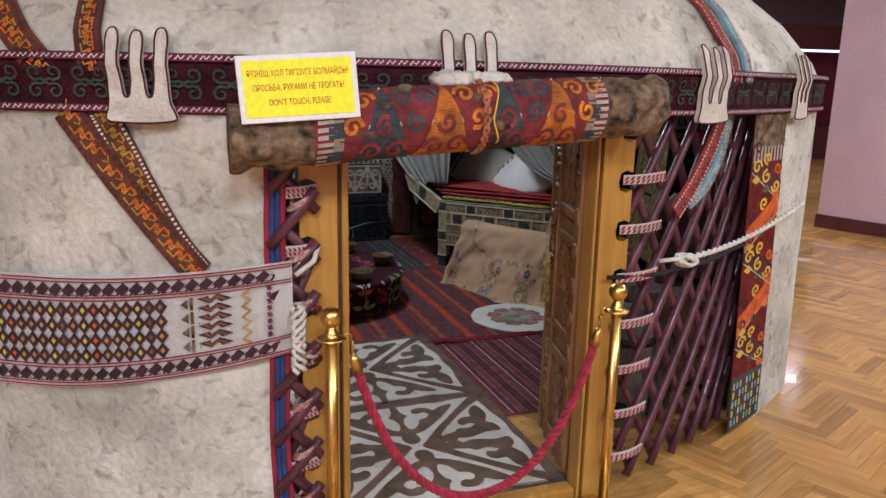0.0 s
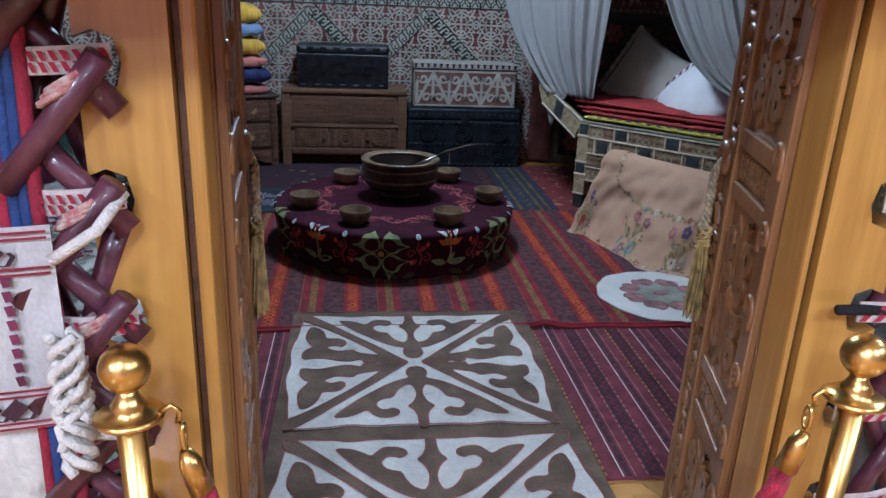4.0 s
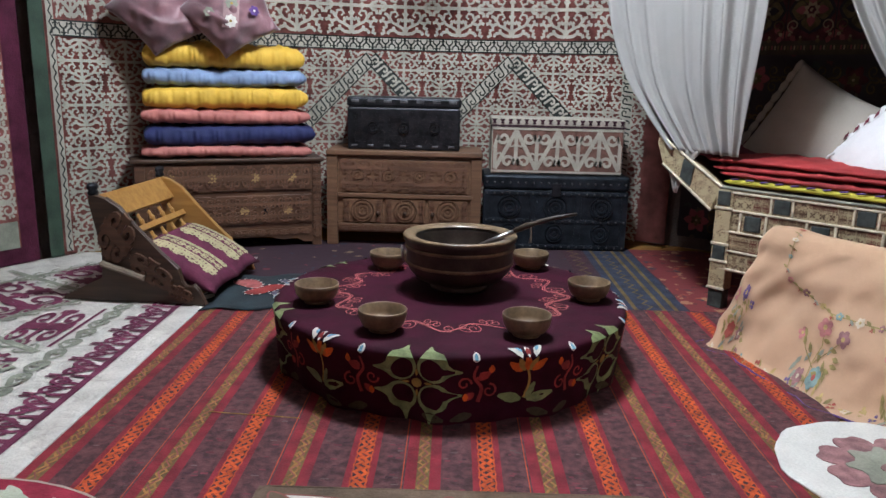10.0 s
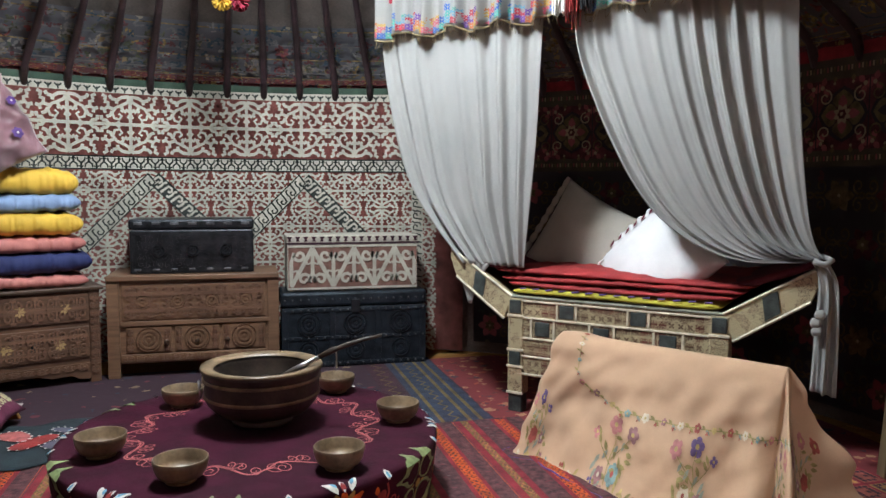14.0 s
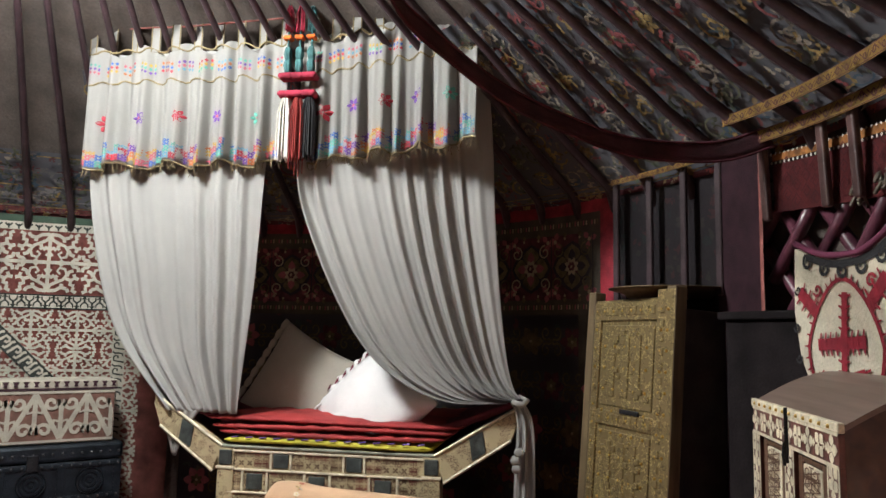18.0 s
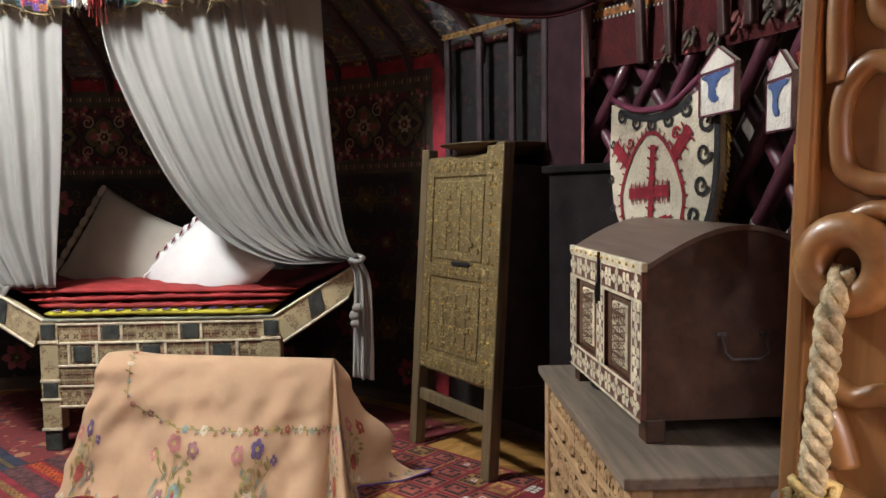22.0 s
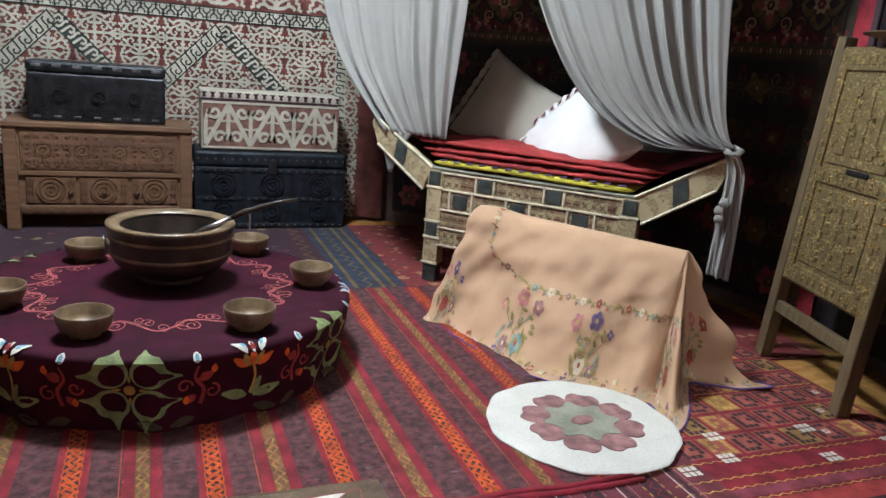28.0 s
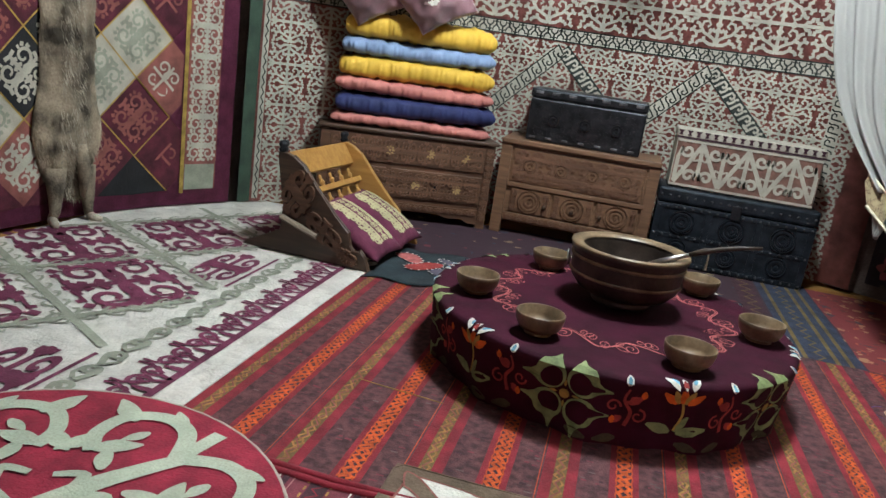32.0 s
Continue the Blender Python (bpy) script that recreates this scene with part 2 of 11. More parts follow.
iron = mat("black_iron", (0.035, 0.037, 0.042), 0.4, metal=0.7, var=0.3, scale=14, fine=90, bump=0.3)
black_wood = mat("black_wood", (0.042, 0.032, 0.03), 0.5, var=0.25, scale=9, fine=90, bump=0.2)
dull_iron = mat("dull_iron", (0.16, 0.16, 0.17), 0.5, metal=0.7, var=0.4, scale=14, fine=90, bump=0.3)
steel = mat("steel", (0.5, 0.5, 0.5), 0.3, metal=1.0, var=0.1, scale=14, fine=90, bump=0.1)
bone = mat("bone_inlay", (0.74, 0.66, 0.48), 0.5, var=0.18, scale=25, fine=150, bump=0.3)
dark_inlay = mat("dark_inlay", (0.05, 0.06, 0.055), 0.6, var=0.3, scale=25, fine=150, bump=0.3)
pot_wood = mat("dark_bowl_wood", (0.048, 0.034, 0.025), 0.42, var=0.3, scale=12, fine=80, bump=0.1, coat=0.1)
bowl_wood = mat("bowl_wood", (0.20, 0.135, 0.075), 0.4, var=0.25, scale=12, fine=80, bump=0.1, coat=0.15)
door_wood = wood("door_wood", (0.45, 0.245, 0.048), (0.32, 0.155, 0.027), 0.3, "Z", 5, 0.25)
carved_wood = wood("carved_wood", (0.27, 0.13, 0.045), (0.15, 0.065, 0.02), 0.4, "Z", 6, 0.2)
# Carving lighter than its board: the relief's highlights are put in this colour.
carve_highlight = wood("highlit_carving", (0.19, 0.095, 0.055), (0.09, 0.045, 0.026), 0.5, "X", 6, 0.05)
chest_wood = wood("chest_wood", (0.20, 0.105, 0.055), (0.10, 0.05, 0.025), 0.55, "X", 6, 0.05)
brown_wood = wood("brown_wood", (0.13, 0.062, 0.032), (0.06, 0.028, 0.015), 0.55, "X", 6, 0.05)
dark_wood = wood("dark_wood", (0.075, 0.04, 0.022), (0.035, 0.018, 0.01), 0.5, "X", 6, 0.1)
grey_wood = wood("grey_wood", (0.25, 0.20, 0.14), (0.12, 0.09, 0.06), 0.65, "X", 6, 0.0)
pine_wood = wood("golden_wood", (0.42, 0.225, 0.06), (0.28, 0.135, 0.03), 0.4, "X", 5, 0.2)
purple_paint = mat("purple_paint", (0.12, 0.036, 0.055), 0.35, var=0.25, scale=9, fine=60, bump=0.2, coat=0.2)
pole_paint = mat("dark_pole_paint", (0.062, 0.036, 0.042), 0.45, var=0.25, scale=9, fine=60, bump=0.2)
pink_wall = mat("pink_plaster", (0.62, 0.44, 0.52), 0.7, var=0.03, scale=3, fine=40, bump=0.1)
ceiling_paint = mat("ceiling_paint", (0.75, 0.73, 0.70), 0.8, var=0.03, scale=3, fine=40, bump=0.1)
base_paint = mat("dark_red_base", (0.10, 0.025, 0.03), 0.5, var=0.1, scale=5, fine=60, bump=0.1)
case_red = mat("case_red_cloth", (0.16, 0.01, 0.03), 0.8, var=0.15, scale=6, fine=200, bump=0.1)
sign_yellow = mat("sign_yellow", (0.90, 0.88, 0.01), 0.5, var=0.03, scale=6, fine=60, bump=0.0)
sign_white = mat("sign_white", (0.78, 0.78, 0.80), 0.4, var=0.02, scale=6, fine=60, bump=0.0)
sign_red = mat("sign_red", (0.55, 0.06, 0.02), 0.6, var=0.05, scale=6, fine=60, bump=0.0)
pelt_fur = mat("pelt_fur", (0.34, 0.27, 0.19), 0.95, var=0.4, scale=7, fine=90, bump=1.0)


def parquet_mat(name, joined):
    """Oak blocks whose tone differs from block to block."""
    m = wood(name, (0.55, 0.31, 0.10), (0.38, 0.19, 0.05), 0.16, "X", 5, 0.35, 0.04)
    nt = m.node_tree
    b = nt.nodes["Principled BSDF"]
    src = b.inputs["Base Color"].links[0].from_socket
    rnd = nt.nodes.new("ShaderNodeNewGeometry").outputs["Random Per Island"] if joined else nt.nodes.new("ShaderNodeObjectInfo").outputs["Random"]
    mr = nt.nodes.new("ShaderNodeMapRange")
    mr.inputs["To Min"].default_value, mr.inputs["To Max"].default_value = 0.62, 1.12
    nt.links.new(rnd, mr.inputs["Value"])
    mx = nt.nodes.new("ShaderNodeMix")
    mx.data_type, mx.blend_type = "RGBA", "MULTIPLY"
    mx.inputs["Factor"].default_value = 1
    nt.links.new(src, mx.inputs["A"])
    nt.links.new(mr.outputs[0], mx.inputs["B"])
    nt.links.new(mx.outputs["Result"], b.inputs["Base Color"])
    return m


parquet, parquet_joined = parquet_mat("parquet", False), parquet_mat("parquet_joined", True)


def spotted(name, ground, colours, scale=14.0, cut=0.35, rough=0.9, ramp_scale=3.0):
    """A dark woven ground with scattered coloured motifs."""
    m = bpy.data.materials.new(name)
    m.use_nodes = True
    nt = m.node_tree
    b = nt.nodes["Principled BSDF"]
    tc = nt.nodes.new("ShaderNodeTexCoord")
    v = nt.nodes.new("ShaderNodeTexVoronoi")
    v.inputs["Scale"].default_value = scale
    n = nt.nodes.new("ShaderNodeTexNoise")
    n.inputs["Scale"].default_value, n.inputs["Detail"].default_value = scale * 1.6, 4
    w = nt.nodes.new("ShaderNodeVectorMath")
    w.operation = "MULTIPLY_ADD"
    w.inputs[1].default_value = (0.09, 0.09, 0.09)
    nt.links.new(n.outputs["Color"], w.inputs[0])
    nt.links.new(tc.outputs["Object"], w.inputs[2])
    nt.links.new(tc.outputs["Object"], n.inputs["Vector"])
    nt.links.new(w.outputs[0], v.inputs["Vector"])
    sep = nt.nodes.new("ShaderNodeSeparateColor")
    nt.links.new(v.outputs["Color"], sep.inputs[0])
    ramp = nt.nodes.new("ShaderNodeValToRGB")
    ramp.color_ramp.interpolation = "CONSTANT"
    el = ramp.color_ramp.elements
    el[0].color, el[1].color, el[1].position = (*colours[0], 1), (*colours[1 % len(colours)], 1), 1 / len(colours)
    for i, c in enumerate(colours[2:]):
        e = el.new((i + 2) / len(colours))
        e.color = (*c, 1)
    nt.links.new(sep.outputs[0], ramp.inputs[0])
    lt = nt.nodes.new("ShaderNodeMath")
    lt.operation = "LESS_THAN"
    lt.inputs[1].default_value = cut
    nt.links.new(v.outputs["Distance"], lt.inputs[0])
    big = nt.nodes.new("ShaderNodeTexNoise")
    big.inputs["Scale"].default_value = ramp_scale
    nt.links.new(tc.outputs["Object"], big.inputs["Vector"])
    gt = nt.nodes.new("ShaderNodeMath")
    gt.operation = "GREATER_THAN"
    gt.inputs[1].default_value = 0.47
    nt.links.new(big.outputs["Fac"], gt.inputs[0])
    mul = nt.nodes.new("ShaderNodeMath")
    mul.operation = "MULTIPLY"
    nt.links.new(lt.outputs[0], mul.inputs[0])
    nt.links.new(gt.outputs[0], mul.inputs[1])
    mix = nt.nodes.new("ShaderNodeMix")
    mix.data_type = "RGBA"
    mix.inputs["A"].default_value = (*ground, 1)
    nt.links.new(mul.outputs[0], mix.inputs["Factor"])
    nt.links.new(ramp.outputs[0], mix.inputs["B"])
    nt.links.new(mix.outputs["Result"], b.inputs["Base Color"])
    b.inputs["Roughness"].default_value = rough
    bp = nt.nodes.new("ShaderNodeBump")
    bp.inputs["Strength"].default_value, bp.inputs["Distance"].default_value = 0.4, 0.004
    nt.links.new(n.outputs["Fac"], bp.inputs["Height"])
    nt.links.new(bp.outputs[0], b.inputs["Normal"])
    return m


roof_cloth = spotted("roof_cloth", (0.095, 0.095, 0.108), [(0.24, 0.17, 0.09), (0.18, 0.06, 0.06), (0.09, 0.11, 0.08), (0.30, 0.26, 0.2)], 16, 0.32)
red_band_cloth = spotted("red_band_cloth", (0.07, 0.012, 0.016), [(0.25, 0.05, 0.04), (0.22, 0.15, 0.06), (0.03, 0.03, 0.04), (0.2, 0.17, 0.13)], 22, 0.4, ramp_scale=9)
dark_floral = spotted("dark_floral", (0.045, 0.04, 0.046), [(0.10, 0.04, 0.045), (0.09, 0.08, 0.06), (0.05, 0.06, 0.055)], 13, 0.3)
carpet_red = spotted("carpet_red", (0.15, 0.02, 0.022), [(0.30, 0.16, 0.08), (0.05, 0.03, 0.04), (0.28, 0.06, 0.03), (0.1, 0.02, 0.02)], 15, 0.42, ramp_scale=11)
carpet_navy = spotted("carpet_navy", (0.03, 0.012, 0.02), [(0.12, 0.02, 0.03), (0.2, 0.15, 0.08), (0.02, 0.03, 0.05)], 11, 0.25, ramp_scale=8)
bone_engraved = spotted("engraved_bone", (0.41, 0.34, 0.20), [(0.10, 0.055, 0.03), (0.17, 0.10, 0.05), (0.07, 0.04, 0.025)], 75, 0.44, 0.5, 22)
gilt = spotted("gilt_plate", (0.24, 0.18, 0.085), [(0.62, 0.48, 0.21), (0.10, 0.075, 0.04), (0.44, 0.33, 0.14)], 55, 0.42, 0.38, 30)
gilt.node_tree.nodes["Principled BSDF"].inputs["Metallic"].default_value = 0.55
rug_brown = mat("rug_brown_red", (0.105, 0.042, 0.046), 0.92, var=0.3, scale=40, fine=200, bump=0.3)
grey_rug = mat("rug_grey", (0.13, 0.085, 0.085), 0.92, var=0.22, scale=14, fine=200, bump=0.3)
rug_red = mat("rug_red", (0.235, 0.016, 0.03), 0.92, var=0.2, scale=14, fine=200, bump=0.3)
rug_plum = mat("rug_plum", (0.17, 0.035, 0.05), 0.92, var=0.2, scale=14, fine=200, bump=0.3)
rug_navy = mat("rug_navy", (0.03, 0.04, 0.075), 0.92, var=0.2, scale=14, fine=200, bump=0.3)
rug_olive = mat("rug_olive", (0.16, 0.11, 0.035), 0.92, var=0.2, scale=14, fine=200, bump=0.3)
rug_dark = mat("rug_dark", (0.055, 0.02, 0.03), 0.92, var=0.2, scale=14, fine=200, bump=0.3)
rug_pink = mat("rug_pink", (0.36, 0.16, 0.15), 0.92, var=0.2, scale=14, fine=200, bump=0.3)
lime_thread = mat("lime_thread", (0.22, 0.28, 0.11), 0.7, var=0.2, scale=30, fine=200, bump=0.2)
pink_thread = mat("pink_thread", (0.50, 0.13, 0.12), 0.7, var=0.2, scale=30, fine=200, bump=0.2)
violet_thread = mat("violet_thread", (0.13, 0.06, 0.26), 0.7, var=0.2, scale=30, fine=200, bump=0.2)
white_thread = mat("white_thread", (0.72, 0.68, 0.6), 0.7, var=0.1, scale=30, fine=200, bump=0.2)
aqua_thread = mat("aqua_thread", (0.16, 0.40, 0.36), 0.7, var=0.2, scale=30, fine=200, bump=0.2)
dusty_rose = mat("dusty_rose", (0.34, 0.17, 0.17), 0.95, var=0.25, scale=22, fine=160, bump=0.3)

# ==== builders ====


def thing(name, label, category, m=None, group="", kind=""):
    ob = tagged(new(name), label, category, group, kind)
    ob.empty_display_size = 0.1
    if m is not None:
        ob.matrix_world = m
    return ob


def mesh_of(name, bm, material, smooth=False):
    me = bpy.data.meshes.new(name)
    bmesh.ops.recalc_face_normals(bm, faces=bm.faces)
    bm.to_mesh(me)
    bm.free()
    for mm in material if isinstance(material, (list, tuple)) else [material]:
        me.materials.append(mm)
    if smooth:
        me.polygons.foreach_set("use_smooth", [True] * len(me.polygons))
    return me


def part(name, bm, material, parent=None, label="", smooth=False, m=None):
    """Links a bmesh as one mesh object under a thing or a part."""
    ob = new(name, bm if isinstance(bm, bpy.types.Mesh) else mesh_of(name, bm, material, smooth))
    if parent is not None:
        ob.parent = parent
    if m is not None:
        ob.matrix_basis = m
    if label:
        tagged(ob, label)
    return ob


def pieces(name, bm, material, parent, label=""):
    """Links every loose island of a bmesh as a part of its own."""
    bm.verts.index_update()
    seen, verts = set(), list(bm.verts)
    for v0 in verts:
        if v0 in seen:
            continue
        stack, island = [v0], []
        seen.add(v0)
        while stack:
            v = stack.pop()
            island.append(v)
            for e in v.link_edges:
                w = e.other_vert(v)
                if w not in seen:
                    seen.add(w)
                    stack.append(w)
        one = bmesh.new()
        at = {v: one.verts.new(v.co) for v in island}
        for f in {f for v in island for f in v.link_faces}:
            g = one.faces.new([at[v] for v in f.verts])
            g.material_index = f.material_index
        part(name, one, material, parent, label)
    bm.free()


def soft_edges(bm, r, seg=2):
    if r:
        bmesh.ops.bevel(bm, geom=[e for e in bm.edges], offset=r, segments=seg, affect="EDGES", profile=0.5)
    return bm


def box(x0, x1, y0, y1, z0, z1, r=0.0, seg=2, bm=None):
    b = bmesh.new()
    bmesh.ops.create_cube(b, size=1.0)
    for v in b.verts:
        v.co = Vector((x0 + (v.co.x + 0.5) * (x1 - x0), y0 + (v.co.y + 0.5) * (y1 - y0), z0 + (v.co.z + 0.5) * (z1 - z0)))
    soft_edges(b, r, seg)
    return merged(bm, b)


def merged(bm, b):
    if bm is None:
        return b
    me = bpy.data.meshes.new("tmp")
    b.to_mesh(me)
    b.free()
    bm.from_mesh(me)
    bpy.data.meshes.remove(me)
    return bm


def lathe(profile, n=32, bm=None, a0=0.0, a1=360.0, cap=False):
    """Turns a profile of (r, z) about the z axis."""
    bm = bm or bmesh.new()
    full = abs(a1 - a0) > 359.9
    cols = n if full else n + 1
    rings = []
    for i in range(cols):
        a = radians(a0 + (a1 - a0) * i / n)
        rings.append([bm.verts.new((r * math.cos(a), r * math.sin(a), z)) for r, z in profile])
    for i in range(n):
        p, q = rings[i], rings[(i + 1) % cols]
        for k in range(len(profile) - 1):
            bm.faces.new((p[k], q[k], q[k + 1], p[k + 1]))
    if not full and cap:
        bm.faces.new(rings[0])
        bm.faces.new(list(reversed(rings[-1])))
    bmesh.ops.remove_doubles(bm, verts=bm.verts, dist=1e-5)
    return bm


def tube(points, r, n=8, bm=None, cap=True):
    """A round bar along points; r is a number or a list of radii."""
    bm = bm or bmesh.new()
    pts = [Vector(p) for p in points]
    rings = []
    up = Vector((0, 0, 1))
    for i, p in enumerate(pts):
        d = (pts[min(i + 1, len(pts) - 1)] - pts[max(i - 1, 0)]).normalized()
        if abs(d.dot(up)) > 0.97:
            up = Vector((1, 0, 0))
        a = d.cross(up).normalized()
        b = a.cross(d).normalized()
        up = b
        rr = r[i] if isinstance(r, (list, tuple)) else r
        rings.append([bm.verts.new(p + rr * (math.cos(t) * a + math.sin(t) * b)) for t in [2 * math.pi * k / n for k in range(n)]])
    for p, q in zip(rings, rings[1:]):
        for k in range(n):
            bm.faces.new((p[k], p[(k + 1) % n], q[(k + 1) % n], q[k]))
    if cap:
        bm.faces.new(list(reversed(rings[0])))
        bm.faces.new(rings[-1])
    return bm


def sheet(f, nu, nv, thick=0.0, bm=None, away=None):
    """A grid surface f(u, v), u and v from 0 to 1, with thickness along its normal."""
    bm = bm or bmesh.new()
    g = [[bm.verts.new(f(i / nu, j / nv)) for j in range(nv + 1)] for i in range(nu + 1)]
    faces = [bm.faces.new((g[i][j], g[i + 1][j], g[i + 1][j + 1], g[i][j + 1])) for i in range(nu) for j in range(nv)]
    if thick:
        bmesh.ops.recalc_face_normals(bm, faces=faces)
        bmesh.ops.solidify(bm, geom=faces, thickness=thick)
    return bm


def spiral(cx, cy, r, a0, turns, r1=0.3, n=12):
    """A flat spiral that winds in from radius r at angle a0 (degrees)."""
    return [(cx + r * (1 - (1 - r1) * i / n) * math.cos(radians(a0) + turns * 2 * math.pi * i / n),
             cy + r * (1 - (1 - r1) * i / n) * math.sin(radians(a0) + turns * 2 * math.pi * i / n)) for i in range(n + 1)]


LAYER = [0]


def lifted(h):
    """Each piece lies a hair above the one before, so that none share a plane."""
    LAYER[0] = (LAYER[0] + 1) % 9
    return h + 0.00016 * LAYER[0]


def ribbon(bm, pts, w, f, h=0.003, taper=0.0, slot=0, sides=False):
    """A flat band along 2D points, laid on the surface f(x, y, height)."""
    h = lifted(h)
    out = []
    for i, (x, y) in enumerate(pts):
        x0, y0 = pts[max(i - 1, 0)]
        x1, y1 = pts[min(i + 1, len(pts) - 1)]
        dx, dy = x1 - x0, y1 - y0
        d = math.hypot(dx, dy) or 1e-9
        ww = w * 0.5 * (1 - taper * i / (len(pts) - 1))
        nx, ny = -dy / d * ww, dx / d * ww
        a, b = (x + nx, y + ny), (x - nx, y - ny)
        row = [bm.verts.new(f(*a, h)), bm.verts.new(f(*b, h))]
        if sides:
            row += [bm.verts.new(f(*b, 0)), bm.verts.new(f(*a, 0))]
        out.append(row)
    for p, q in zip(out, out[1:]):
        k = len(p)
        for i in range(k if sides else 1):
            fc = bm.faces.new((p[i], p[(i + 1) % k], q[(i + 1) % k], q[i]))
            fc.material_index = slot
    return bm


def patch(bm, pts, f, h=0.003, slot=0, sides=False):
    """A filled flat outline laid on the surface f."""
    h = lifted(h)
    vs = [bm.verts.new(f(x, y, h)) for x, y in pts]
    from mathutils.geometry import tessellate_polygon
    for tri in tessellate_polygon([[Vector((x, y, 0)) for x, y in pts]]):
        bm.faces.new([vs[i] for i in tri]).material_index = slot
    if sides:
        lo = [bm.verts.new(f(x, y, 0)) for x, y in pts]
        n = len(vs)
        for i in range(n):
            bm.faces.new((vs[i], vs[(i + 1) % n], lo[(i + 1) % n], lo[i])).material_index = slot
    return bm


CX, CY = 0.0, 3.0


def on_floor(z):
    return lambda x, y, h: Vector((x, y, z + h))


def on_wall(r):
    """Surface inside a round wall: x is degrees counted clockwise from straight back, in metres of arc; y is height."""
    return lambda x, y, h: Vector((CX + (r - h) * math.sin(x / r), CY + (r - h) * math.cos(x / r), y))


def on_outside(r):
    """Outside face of the round wall: x is metres of arc from the door's middle, to the right; y is height."""
    return lambda x, y, h: Vector((CX + (r + h) * math.sin(x / r), CY - (r + h) * math.cos(x / r), y))


def place(f, g):
    """f moved: g maps 2D points."""
    return lambda x, y, h: f(*g(x, y), h)


def local(ox, oy, sx, sy=None, deg=0.0):
    sy = sx if sy is None else sy
    c, s = math.cos(radians(deg)), math.sin(radians(deg))
    return lambda x, y: (ox + c * x * sx - s * y * sy, oy + s * x * sx + c * y * sy)

# ==== hall ====


def prism(poly, y0, y1, bm=None, r=0.0):
    """An outline in x and z, drawn out along y."""
    b = bmesh.new()
    a = [b.verts.new((x, y0, z)) for x, z in poly]
    c = [b.verts.new((x, y1, z)) for x, z in poly]
    n = len(poly)
    b.faces.new(a)
    b.faces.new(c[::-1])
    for i in range(n):
        b.faces.new((a[i], c[i], c[(i + 1) % n], a[(i + 1) % n]))
    soft_edges(b, r, 1)
    return merged(bm, b)


hall_floor = part("floor", box(-9, 18, -9, 15, -0.05, -0.004), parquet)
tagged(hall_floor, "glossy golden oak block parquet of a museum hall", "floor", kind="structure")
for nm, dims in (("wall_south", (-9, 18, -9.2, -9, -0.05, 4.2)), ("wall_north", (-9, 18, 15, 15.2, -0.05, 4.2)), ("wall_west", (-9.2, -9, -9, 15, -0.05, 4.2)), ("wall_east", (18, 18.2, -9, 15, -0.05, 4.2))):
    tagged(part(nm, box(*dims), pink_wall), "plain pink painted plaster wall of the hall", "wall", kind="structure")
tagged(part("ceiling", box(-9.2, 18.2, -9.2, 15.2, 4.2, 4.3), ceiling_paint), "plain white hall ceiling", "ceiling", kind="structure")

pillar = thing("pillar_1", "pink plaster pillar with a dark red base", "pillar", pose(7.12, 4.35, 0, 0, 0, 17), kind="structure")
part("shaft", box(-0.5, 0.5, -0.5, 0.5, 0.16, 4.2), pink_wall, pillar)
part("base", box(-0.52, 0.52, -0.52, 0.52, -0.004, 0.16, 0.004), base_paint, pillar, "dark red base")
case = thing("display_case", "dark red museum wall case behind glass", "display case", pose(13.7, 11.6, 0, 0, 0, -9))
part("plinth", box(-3.2, 3.2, 0.0, 1.0, -0.004, 0.75, 0.01), base_paint, case, "dark red plinth")
part("back", box(-3.2, 3.2, 0.9, 1.0, 0.75, 2.55), case_red, case, "dark red cloth back")
part("cornice", box(-3.25, 3.25, -0.05, 1.0, 2.55, 3.1, 0.02), base_paint, case, "dark cornice")
for x in (-3.1, -1.0, 0.55, 3.1):
    part("upright", box(x - 0.05, x + 0.05, 0.0, 0.06, 0.75, 2.55, 0.004), steel, case, "pale metal upright")
lit = bpy.data.materials.new("case_light")
lit.use_nodes = True
lit.node_tree.nodes["Principled BSDF"].inputs["Emission Color"].default_value = (0.8, 0.85, 1, 1)
lit.node_tree.nodes["Principled BSDF"].inputs["Emission Strength"].default_value = 3.0
part("light_strip", box(-3.1, 3.1, 0.02, 0.10, 2.50, 2.545), lit, case, "lit strip lamp")
garment = thing("displayed_garment", "rust and teal garment hanging in the display case", "garment", pose(11.7, 12.0, 0.75, 0, 0, -9))
part("cloth", prism([(-0.4, 0.0), (0.4, 0.0), (0.3, 1.2), (0.55, 1.3), (0.5, 1.55), (0.1, 1.65), (-0.1, 1.65), (-0.5, 1.55), (-0.55, 1.3), (-0.3, 1.2)], 0.2, 0.35, None, 0.02), brick_red, garment)
part("sash", box(-0.35, 0.35, 0.18, 0.36, 0.6, 0.72, 0.01), teal_wool, garment, "teal sash")

# ==== yurt shell ====
R_IN, R_OUT, WALL_TOP = 2.86, 2.95, 1.72


